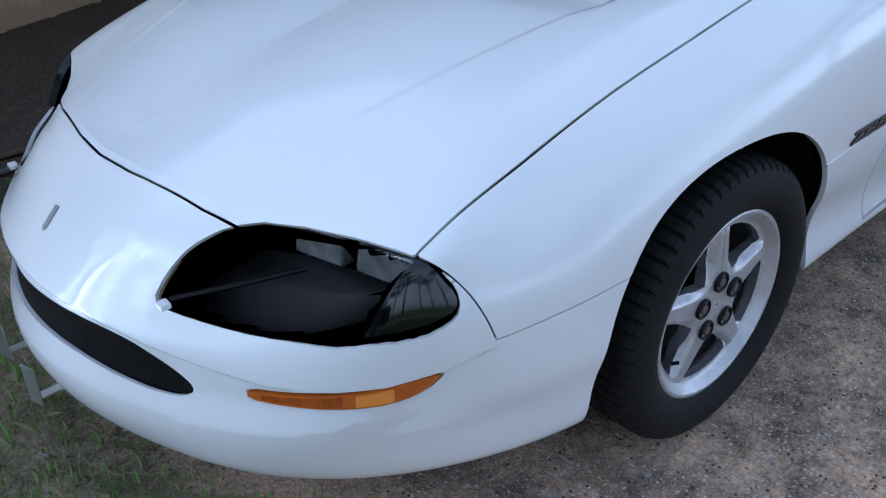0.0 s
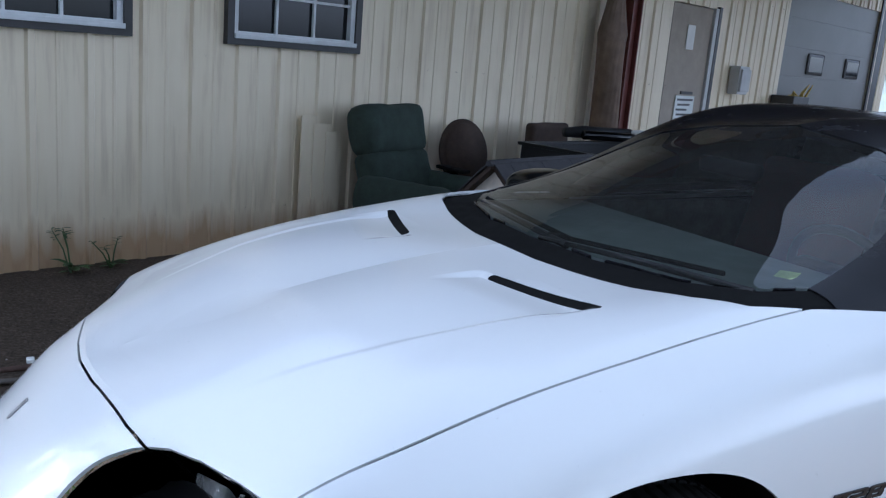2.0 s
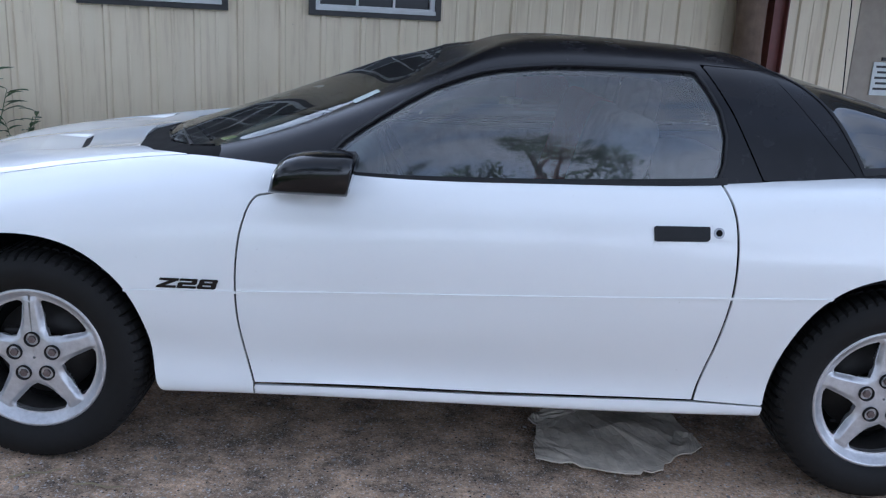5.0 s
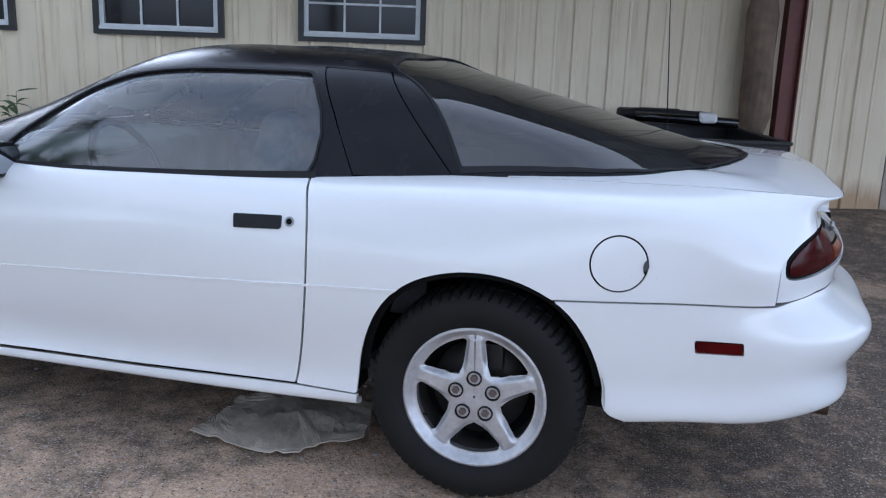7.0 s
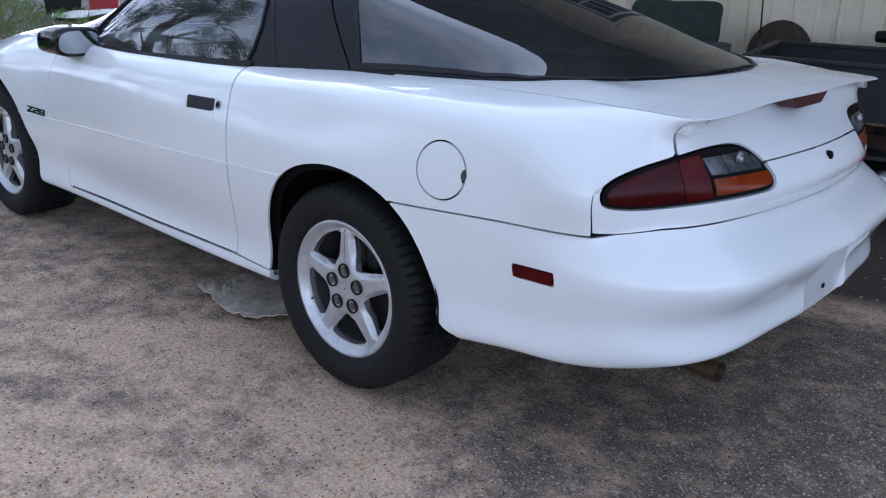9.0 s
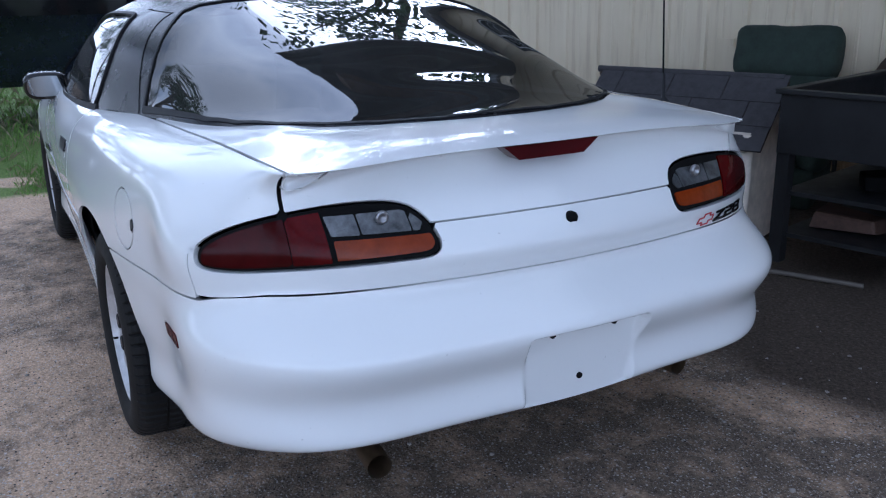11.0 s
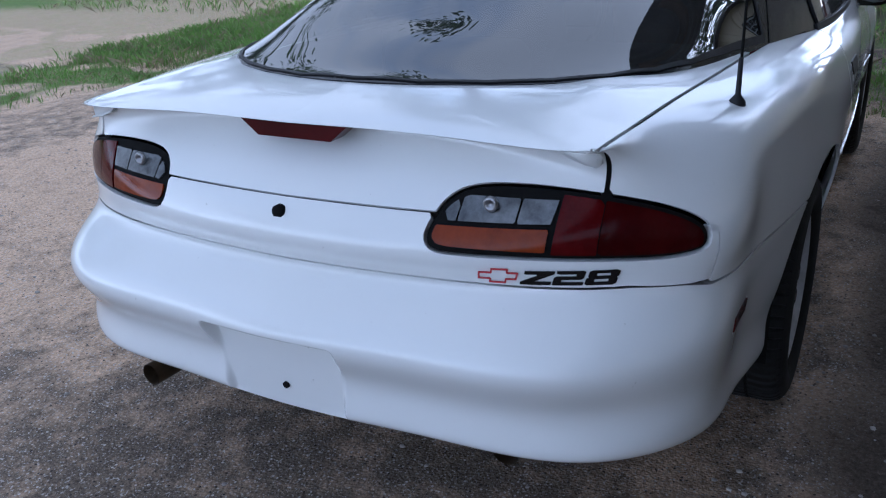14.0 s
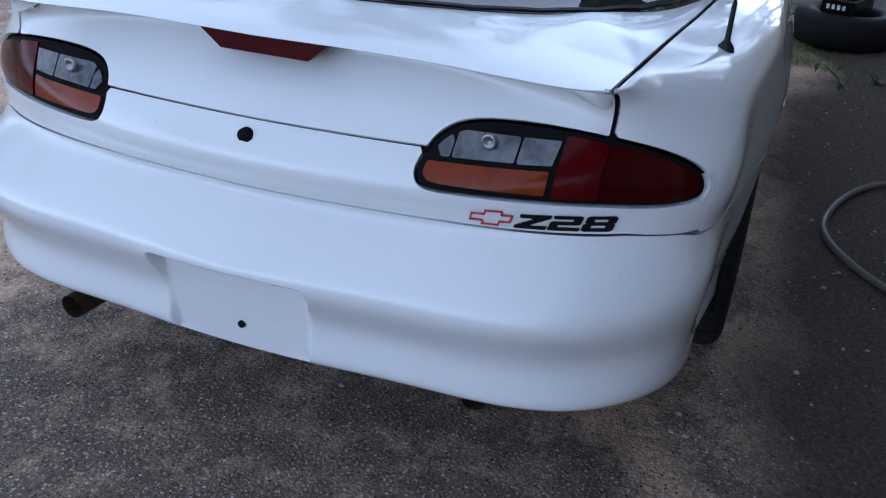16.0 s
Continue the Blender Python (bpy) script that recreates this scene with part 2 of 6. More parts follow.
def refine(s, mask):
    """Splits the triangles in mask into four."""
    v, n, f = s
    t = f[mask]
    if not len(t):
        return s
    e = np.sort(np.concatenate((t[:, [0, 1]], t[:, [1, 2]], t[:, [2, 0]])), axis=1)
    uniq, inv = np.unique(e, axis=0, return_inverse=True)
    inv = inv.reshape(-1)
    mv, mn = (v[uniq[:, 0]] + v[uniq[:, 1]]) / 2, n[uniq[:, 0]] + n[uniq[:, 1]]
    mn /= np.linalg.norm(mn, axis=1)[:, None] + 1e-12
    k, base = len(t), len(v)
    ab, bc, ca = inv[:k] + base, inv[k:2 * k] + base, inv[2 * k:] + base
    a, b, c = t.T
    new_f = np.concatenate((np.stack((a, ab, ca), 1), np.stack((ab, b, bc), 1), np.stack((ca, bc, c), 1), np.stack((ab, bc, ca), 1)))
    return np.concatenate((v, mv)), np.concatenate((n, mn)), np.concatenate((f[~mask], new_f))


def clip(s, fn, fine=1, thin=0):
    """Keeps what lies where fn(points) is below 0; the edge follows fn = 0."""
    for _ in range(thin):
        d, e = fn(s[0]), s[0][s[2]]
        size = np.linalg.norm(e - e[:, [1, 2, 0]], axis=2).max(1)
        s = refine(s, abs(d[s[2]]).min(1) < size * .7)
    for _ in range(fine):
        d = fn(s[0])
        near = ((d[s[2]].max(1) > 0) & (d[s[2]].min(1) < 0))
        s = refine(s, near)
    v, n, f = s
    d = fn(v)
    d = np.where(abs(d) < 1e-6, -1e-6, d)
    inside = d[f] < 0
    count = inside.sum(1)
    out = [f[count == 3]]
    extra_v, extra_n, made, tris = [], [], {}, []

    def cross(i, j):
        key = (min(i, j), max(i, j))
        if key not in made:
            t = d[i] / (d[i] - d[j])
            extra_v.append(v[i] + t * (v[j] - v[i]))
            m = n[i] + t * (n[j] - n[i])
            extra_n.append(m / (np.linalg.norm(m) + 1e-12))
            made[key] = len(v) + len(extra_v) - 1
        return made[key]

    for tri in f[(count == 1) | (count == 2)]:
        k = [d[i] < 0 for i in tri]
        if sum(k) == 1:
            r = k.index(True)
            a, b, c = tri[r], tri[(r + 1) % 3], tri[(r + 2) % 3]
            tris.append((a, cross(a, b), cross(a, c)))
        else:
            r = k.index(False)
            a, b, c = tri[r], tri[(r + 1) % 3], tri[(r + 2) % 3]
            ab, ac = cross(a, b), cross(a, c)
            tris += [(ab, b, c), (ab, c, ac)]
    if tris:
        out.append(np.array(tris))
        v, n = np.concatenate((v, np.array(extra_v))), np.concatenate((n, np.array(extra_n)))
    f = np.concatenate(out)
    used, inv = np.unique(f, return_inverse=True)
    return v[used], n[used], inv.reshape(-1, 3)


def smooth_loop(points, times=2, closed=True):
    p = np.array(points, dtype=float)
    for _ in range(times):
        q = np.roll(p, -1, axis=0)
        if closed:
            p = np.stack((p * 0.75 + q * 0.25, p * 0.25 + q * 0.75), 1).reshape(-1, 2)
        else:
            mid = np.stack((p[:-1] * 0.75 + p[1:] * 0.25, p[:-1] * 0.25 + p[1:] * 0.75), 1).reshape(-1, 2)
            p = np.concatenate((p[:1], mid, p[-1:]))
    return p


def distance(poly, a, b):
    """Signed distance of the points (a, b) from a closed outline: below 0 inside."""
    p = np.array(poly, dtype=float)
    q = np.roll(p, -1, axis=0)
    best = np.full(len(a), 1e9)
    odd = np.zeros(len(a), dtype=bool)
    for (x0, y0), (x1, y1) in zip(p, q):
        ex, ey = x1 - x0, y1 - y0
        t = np.clip(((a - x0) * ex + (b - y0) * ey) / (ex * ex + ey * ey + 1e-15), 0, 1)
        best = np.minimum(best, (a - x0 - t * ex) ** 2 + (b - y0 - t * ey) ** 2)
        if y0 != y1:
            hit = ((y0 > b) != (y1 > b)) & (a < ex * (b - y0) / (y1 - y0) + x0)
            odd ^= hit
    return np.where(odd, -1, 1) * np.sqrt(best)


def side(poly):
    return lambda p: distance(poly, p[:, 0], p[:, 2])


def plan(poly):
    return lambda p: distance(poly, p[:, 0], p[:, 1])


def front(poly):
    return lambda p: distance(poly, p[:, 1], p[:, 2])


def both(*fns):
    return lambda p: np.max([f(p) for f in fns], axis=0)


def but(fn, *holes, gap=0.0):
    return lambda p: np.max([fn(p)] + [gap - h(p) for h in holes], axis=0)


def shrink(fn, by):
    return lambda p: fn(p) + by


def halves(s, which):
    """The half surface as the car's left (y below 0), right, or both sides."""
    v, n, f = s
    flip = np.array([1, -1, 1])
    left = (v * flip, n * flip, f[:, ::-1])
    if which == "left":
        return left
    if which == "right":
        return v, n, f
    return np.concatenate((v, left[0])), np.concatenate((n, left[1])), np.concatenate((f, left[2] + len(v)))


def mesh_of(name, s, depth=0.016, lift=0.0):
    """A sheet with smooth normals, its free edges turned inwards by depth."""
    v, n, f = s
    v = v + n * lift
    e = np.concatenate((f[:, [0, 1]], f[:, [1, 2]], f[:, [2, 0]]))
    key = np.sort(e, axis=1)
    _, first, cnt = np.unique(key, axis=0, return_index=True, return_counts=True)
    edge = e[first[cnt == 1]]
    mid = abs(v[edge[:, 0], 1]) + abs(v[edge[:, 1], 1])
    edge = edge[mid > 2e-4]
    normals = n
    if depth and len(edge):
        a, b = edge.T
        run = v[b] - v[a]
        out = np.cross(run, n[a])
        out /= np.linalg.norm(out, axis=1)[:, None] + 1e-12
        base, k = len(v), len(edge)
        v = np.concatenate((v, v[a], v[b], v[b] - n[b] * depth, v[a] - n[a] * depth))
        normals = np.concatenate((normals, out, out, out, out))
        i = np.arange(k) + base
        f = np.concatenate((f, np.stack((i + k, i, i + 3 * k), 1), np.stack((i + k, i + 3 * k, i + 2 * k), 1)))
    me = bpy.data.meshes.new(name)
    me.from_pydata(v.tolist(), [], f.tolist())
    me.polygons.foreach_set("use_smooth", [True] * len(me.polygons))
    me.normals_split_custom_set_from_vertices(normals.tolist())
    me.update()
    return me


def link(name, me, material, parent=None, label=""):
    ob = new(name, me)
    if material:
        me.materials.append(material)
    if parent:
        ob.parent = parent
    if label:
        tagged(ob, label)
    return ob


def part(name, bm, material, parent, label="", smooth=False, at=None):
    """Links a bmesh as one mesh object under its thing or part."""
    me = bpy.data.meshes.new(name)
    for face in bm.faces:
        face.smooth = smooth
    bm.to_mesh(me)
    bm.free()
    ob = link(name, me, material, parent, label)
    if at is not None:
        ob.matrix_basis = at
    return ob


def add_box(bm, x0, x1, y0, y1, z0, z1, m=None):
    made = bmesh.ops.create_cube(bm, size=1, matrix=(m or Matrix()) @ Matrix.Translation(((x0 + x1) / 2, (y0 + y1) / 2, (z0 + z1) / 2)) @ Matrix.Diagonal((x1 - x0, y1 - y0, z1 - z0, 1)))
    return made["verts"]


def box(x0, x1, y0, y1, z0, z1, bevel=0.0, segments=2):
    bm = bmesh.new()
    add_box(bm, x0, x1, y0, y1, z0, z1)
    if bevel:
        bmesh.ops.bevel(bm, geom=bm.edges[:], offset=bevel, segments=segments, profile=0.6, affect="EDGES")
    return bm


def tube(points, radius, sides=8, caps=True):
    """A round bar along points; radius may be one number or one for each point."""
    bm = bmesh.new()
    p = [Vector(q) for q in points]
    rings = []
    for i, q in enumerate(p):
        way = (p[min(i + 1, len(p) - 1)] - p[max(i - 1, 0)]).normalized()
        m = way.to_track_quat("Z", "Y").to_matrix()
        r = radius[i] if isinstance(radius, (list, tuple)) else radius
        rings.append([bm.verts.new(q + m @ Vector((r * math.cos(a), r * math.sin(a), 0))) for a in (2 * math.pi * k / sides for k in range(sides))])
    for r0, r1 in zip(rings, rings[1:]):
        for k in range(sides):
            bm.faces.new((r0[k], r0[(k + 1) % sides], r1[(k + 1) % sides], r1[k]))
    if caps:
        bm.faces.new(rings[0][::-1]), bm.faces.new(rings[-1])
    return bm


def turned(profile, n=64, axis="y"):
    """A profile of (radius, along) pairs turned round the y axis."""
    bm = bmesh.new()
    rings = []
    for r, a in profile:
        rings.append([bm.verts.new((r * math.cos(t), a, r * math.sin(t))) for t in (2 * math.pi * k / n for k in range(n))])
    for r0, r1 in zip(rings, rings[1:]):
        for k in range(n):
            bm.faces.new((r0[k], r1[k], r1[(k + 1) % n], r0[(k + 1) % n]))
    return bm


def prism(points, height, m=None):
    """A flat outline of (x, y) given a thickness along z."""
    bm = bmesh.new()
    low = [bm.verts.new((x, y, 0)) for x, y in points]
    high = [bm.verts.new((x, y, height)) for x, y in points]
    bm.faces.new(low[::-1]), bm.faces.new(high)
    for i in range(len(points)):
        j = (i + 1) % len(points)
        bm.faces.new((low[i], low[j], high[j], high[i]))
    bmesh.ops.recalc_face_normals(bm, faces=bm.faces[:])
    if m:
        bm.transform(m)
    return bm


def join(bm, other):
    """Adds another bmesh to bm."""
    me = bpy.data.meshes.new("joined")
    other.to_mesh(me)
    other.free()
    bm.from_mesh(me)
    bpy.data.meshes.remove(me)
    return bm


# ---------------------------------------------------------------- the car's body
# Rings run from the middle of the nose, along the side, to the middle of the tail: how far back, how far out, how high.
RING_LIP = [(-1.09, 0, .212), (-1.03, .28, .217), (-.92, .51, .222), (-.73, .695, .228), (-.47, .82, .240), (-.2, .86, .247), (.1, .865, .247), (.45, .855, .247), (.8, .85, .247),
            (1.4, .865, .250), (2.0, .885, .260), (2.46, .90, .28), (2.9, .875, .30), (3.2, .845, .330), (3.42, .815, .348), (3.59, .68, .363), (3.672, .35, .374), (3.70, 0, .378)]
RING_LOW = [(-1.13, 0, .30), (-1.075, .285, .30), (-.965, .515, .31), (-.80, .69, .32), (-.50, .832, .33), (-.2, .872, .34), (.1, .855, .35), (.45, .86, .34), (.8, .845, .32),
            (1.4, .862, .325), (2.0, .885, .33), (2.46, .91, .36), (2.9, .886, .39), (3.2, .850, .40), (3.455, .826, .405), (3.618, .69, .400), (3.697, .35, .404), (3.726, 0, .406)]
RING_WAIST = [(-1.135, 0, .39), (-1.08, .285, .39), (-.97, .515, .395), (-.81, .70, .405), (-.515, .845, .415), (-.2, .883, .43), (.1, .88, .45), (.45, .878, .46), (.8, .868, .45),
              (1.4, .893, .46), (2.0, .915, .48), (2.46, .93, .50), (2.9, .90, .49), (3.21, .853, .49), (3.456, .828, .485), (3.615, .685, .485), (3.697, .345, .490), (3.722, 0, .493)]
RING_CREASE = [(-1.122, 0, .492), (-1.068, .28, .50), (-.962, .50, .492), (-.80, .705, .495), (-.52, .845, .515), (-.2, .885, .53), (.1, .90, .55), (.45, .892, .575), (.8, .893, .59),
               (1.4, .925, .61), (2.0, .947, .64), (2.46, .95, .66), (2.9, .911, .62), (3.22, .864, .60), (3.475, .836, .60), (3.655, .69, .60), (3.735, .35, .605), (3.765, 0, .605)]
RING_MID = [(-1.09, 0, .545), (-1.04, .27, .545), (-.93, .49, .55), (-.775, .715, .57), (-.51, .84, .60), (-.2, .885, .65), (.1, .90, .70), (.45, .89, .72), (.8, .90, .73),
            (1.4, .932, .74), (2.0, .945, .76), (2.46, .945, .78), (2.9, .915, .72), (3.2, .870, .695), (3.405, .823, .69), (3.54, .69, .695), (3.625, .36, .70), (3.65, 0, .70)]
RING_HIGH = [(-1.0, 0, .635), (-.955, .28, .635), (-.86, .48, .635), (-.745, .71, .645), (-.50, .80, .685), (-.2, .845, .765), (.1, .855, .825), (.45, .85, .86), (.8, .868, .86),
             (1.4, .91, .86), (2.0, .918, .87), (2.46, .912, .895), (2.9, .898, .88), (3.2, .868, .86), (3.40, .829, .82), (3.53, .67, .82), (3.632, .34, .82), (3.657, 0, .82)]
RING_SHOULDER = [(-.957, 0, .67), (-.918, .28, .665), (-.82, .49, .665), (-.715, .715, .678), (-.49, .765, .727), (-.2, .795, .808), (.1, .80, .866), (.45, .80, .913), (.8, .84, .905),
                 (1.4, .885, .905), (2.0, .885, .92), (2.46, .870, .955), (2.9, .853, .955), (3.2, .822, .942), (3.40, .748, .93), (3.50, .66, .93), (3.508, .35, .955), (3.516, 0, .957)]
RING_EDGE = [(-.915, 0, .70), (-.885, .28, .69), (-.785, .50, .69), (-.68, .70, .705), (-.48, .72, .769), (-.2, .725, .849), (.1, .725, .905), (.45, .73, .951), (.8, .80, .937),
             (1.4, .85, .935), (2.0, .83, .955), (2.46, .75, .983), (2.9, .715, .99), (3.22, .685, .99), (3.42, .665, .985), (3.552, .65, .98), (3.59, .35, .990), (3.603, 0, .993)]
RING_INNER = [(-.88, 0, .715), (-.80, .20, .740), (-.64, .35, .792), (-.5, .45, .829), (-.33, .45, .876), (-.12, .47, .907), (.1, .47, .924), (.4, .47, .95), (.8, .5, .95),
              (1.4, .5, .95), (2.0, .5, .97), (2.46, .5, 1.0), (2.9, .48, 1.01), (3.2, .46, 1.015), (3.38, .45, 1.008), (3.48, .42, 1.003), (3.54, .25, 1.002), (3.578, 0, .999)]
RING_SPINE = [(-.84, 0, .728), (-.70, 0, .778), (-.5, 0, .833), (-.3, 0, .878), (-.12, 0, .908), (0, 0, .924), (.12, 0, .934), (.35, 0, .955), (.8, 0, .955),
              (1.4, 0, .95), (2.0, 0, .98), (2.46, 0, 1.01), (2.85, 0, 1.02), (3.1, 0, 1.033), (3.28, 0, 1.03), (3.40, 0, 1.022), (3.49, 0, 1.013), (3.55, 0, 1.005)]
# The glasshouse: base, middle, rail and spine.
GLASS_BASE = [(.126, 0, .925), (.168, .30, .925), (.272, .61, .936), (.50, .725, .943), (.80, .795, .933), (1.1, .835, .925), (1.5, .848, .93), (2.0, .828, .95), (2.46, .748, .978),
              (2.85, .672, .996), (3.10, .56, 1.010), (3.27, .32, 1.018), (3.36, 0, 1.027)]
GLASS_MID = [(.42, 0, 1.02), (.47, .27, 1.02), (.62, .535, 1.012), (.76, .66, 1.03), (.95, .74, 1.035), (1.16, .785, 1.06), (1.52, .79, 1.09), (1.98, .765, 1.11), (2.40, .70, 1.10),
             (2.75, .625, 1.085), (2.99, .52, 1.056), (3.17, .29, 1.049), (3.25, 0, 1.052)]
GLASS_RAIL = [(.75, 0, 1.145), (.80, .22, 1.145), (.93, .45, 1.148), (1.10, .57, 1.19), (1.24, .625, 1.237), (1.4, .64, 1.262), (1.62, .635, 1.275), (1.95, .62, 1.275), (2.25, .59, 1.25),
              (2.55, .54, 1.185), (2.85, .45, 1.12), (3.03, .23, 1.090), (3.1, 0, 1.084)]
GLASS_SPINE = [(1.0, 0, 1.24), (1.12, 0, 1.272), (1.25, 0, 1.298), (1.38, 0, 1.315), (1.5, 0, 1.325), (1.6, 0, 1.331), (1.7, 0, 1.334), (1.9, 0, 1.332), (2.1, 0, 1.316),
               (2.35, 0, 1.278), (2.6, 0, 1.215), (2.85, 0, 1.14), (3.0, 0, 1.097)]

RING_UNDER = [(x - .030 * (x > 3.5) + .030 * (x < -.6), max(0, y - .050 * (abs(y) > .1)), z - .016) for x, y, z in RING_LIP]
BODY = loft([RING_UNDER, RING_LIP, RING_LOW, RING_WAIST, RING_CREASE, RING_MID, RING_HIGH, RING_SHOULDER, RING_EDGE, RING_INNER, RING_SPINE], 380, 128, crease=(8, 13), even=9.0)
HOUSE = loft([GLASS_BASE, GLASS_MID, GLASS_RAIL, GLASS_SPINE], 260, 64)

# Outlines of the panels. Plan outlines are (back, out), side outlines (back, up), end outlines (out, up).
HOOD_REAR = [(.135, 0), (.150, .15), (.185, .30), (.222, .45), (.266, .58), (.338, .672), (.467, .722)]
hood_outline = [(-.905, -.2), (-.905, 0), (-.902, .05), (-.896, .12), (-.882, .20), (-.858, .333), (-.837, .411), (-.805, .45), (-.767, .52), (-.73, .61), (-.692, .717), (-.4, .720), (0, .727)] + HOOD_REAR[::-1] + [(.135, -.2)]
lamp_outline = smooth_loop([(-.987, .348), (-.951, .348), (-.902, .361), (-.862, .385), (-.838, .410), (-.807, .447), (-.771, .514), (-.734, .602), (-.703, .688), (-.688, .722), (-.668, .755),
                            (-.653, .774), (-.656, .784), (-.676, .779), (-.715, .760), (-.762, .727), (-.815, .676), (-.849, .629), (-.895, .551), (-.938, .463), (-.972, .388)], 1)
grille_outline = smooth_loop([(-.1, .502), (.19, .507), (.31, .500), (.37, .482), (.428, .456), (.458, .428), (.43, .411), (.373, .408), (.284, .413), (.178, .422), (.08, .426), (-.1, .428)], 2)
turn_outline = smooth_loop([(.545, .455), (.61, .456), (.667, .459), (.721, .469), (.778, .486), (.777, .479), (.766, .456), (.745, .438), (.715, .429), (.668, .428), (.596, .432), (.549, .437)], 1)
fender_seam = smooth_loop([(-.692, .70), (-.665, .678), (-.639, .640), (-.623, .598), (-.606, .541)], 2, closed=False).tolist()
door_front = smooth_loop([(.80, .90), (.72, .872), (.673, .866), (.64, .778), (.625, .648), (.626, .508), (.647, .376), (.673, .281)], 2, closed=False).tolist()
door_rear = smooth_loop([(2.001, .304), (2.016, .382), (2.041, .505), (2.060, .651), (2.061, .779), (2.051, .891), (2.02, .97)], 2, closed=False).tolist()
door_outline = door_front + [(1.37, .288)] + door_rear + [(2.02, 1.1), (.80, 1.1)]
quarter_bottom = [(2.80, .673), (3.14, .686), (3.30, .690), (3.403, .692)]
hatch_outline = [(2.3, -.2), (2.3, .76), (2.46, .747), (2.9, .714), (3.22, .684), (3.42, .663), (3.552, .648), (3.70, .64), (3.75, .3), (3.75, -.2)]
fuel = (2.971, .79, .079)
tail_lamp = smooth_loop([(.824, .788), (.822, .806), (.811, .825), (.775, .850), (.715, .874), (.63, .893), (.53, .901), (.42, .898), (.362, .878), (.336, .83), (.334, .80), (.355, .779), (.43, .776), (.54, .772), (.67, .767), (.76, .762), (.806, .766), (.820, .774)], 2)
marker_outline = [(3.197, .580), (3.325, .586), (3.329, .552), (3.201, .545)]
plate_outline = smooth_loop([(-.3, .587), (.160, .586), (.178, .575), (.172, .52), (.166, .43), (.16, .36), (-.3, .36)], 1)
arch_front_line = smooth_loop([(-.40, .1), (-.397, .296), (-.389, .382), (-.36, .507), (-.306, .617), (-.239, .673), (-.148, .709), (-.045, .724), (.072, .721), (.178, .689), (.273, .616), (.331, .533), (.363, .429), (.374, .30), (.382, .258), (.402, .235), (.445, .224), (.46, .1)], 2, closed=False)
arch_rear_line = smooth_loop([(2.20, .1), (2.208, .313), (2.229, .472), (2.289, .611), (2.376, .691), (2.492, .731), (2.606, .737), (2.719, .714), (2.835, .65), (2.913, .538), (2.952, .415), (2.950, .37), (2.962, .338), (2.99, .320), (3.03, .308), (3.05, .1)], 2, closed=False)


def arch(line):
    return lambda p: np.where(p[:, 1] > 0.45, distance(line, p[:, 0], p[:, 2]), 1.0)


ARCH_FRONT, ARCH_REAR = arch(arch_front_line), arch(arch_rear_line)


def fuel_round(p):
    return np.where(p[:, 1] > .6, np.hypot(p[:, 0] - fuel[0], p[:, 2] - fuel[1]) - fuel[2], 1.0)


def where_side(fn):
    return lambda p: np.where(p[:, 1] > .5, fn(p), 1.0)


def nose(fn):
    return lambda p: np.where(p[:, 0] < -.4, fn(p), 1.0)


def tail(fn):
    return lambda p: np.where(p[:, 0] > 3.3, fn(p), 1.0)


HOOD, LAMP, GRILLE, TURN = plan(hood_outline), nose(lambda p: np.where(p[:, 2] > .53, distance(lamp_outline, p[:, 0], p[:, 1]), 1.0)), nose(front(grille_outline)), nose(front(turn_outline))
DOOR, HATCH = where_side(side(door_outline)), plan(hatch_outline)
TAIL_LAMP, MARKER = tail(front(tail_lamp)), where_side(side(marker_outline))



def badge_figures(view, u0, v0, width, height, slant):
    """Three slanted bold figures: an outline and its holes for each, in the view's own axes."""
    zed = [(.02, 1), (1.06, 1), (1.06, .80), (.42, .24), (1.04, .24), (1.04, 0), (-.04, 0), (-.04, .20), (.58, .76), (.02, .76)]
    two = [(.04, 1), (.92, 1), (1, .92), (1, .48), (.92, .39), (.28, .39), (.28, .23), (1.04, .23), (1.04, 0), (0, 0), (0, .53), (.08, .62), (.72, .62), (.72, .78), (.04, .78)]
    eight = [(0, .10), (.10, 0), (.92, 0), (1.02, .10), (1.02, .44), (.95, .51), (1.02, .58), (1.02, .90), (.92, 1), (.12, 1), (.03, .90), (.03, .58), (.09, .51), (0, .44)]
    holes = ([(.28, .22), (.74, .22), (.74, .40), (.28, .40)], [(.30, .62), (.74, .62), (.74, .80), (.30, .80)])
    found = []
    for k, (outer, inner) in enumerate(((zed, ()), (two, ()), (eight, holes))):
        place = lambda pts: [(u0 + width * (k * 1.08 + a) + slant * height * b, v0 + height * b) for a, b in pts]
        found.append(but(view(place(outer)), *[view(place(h)) for h in inner]))
    return found


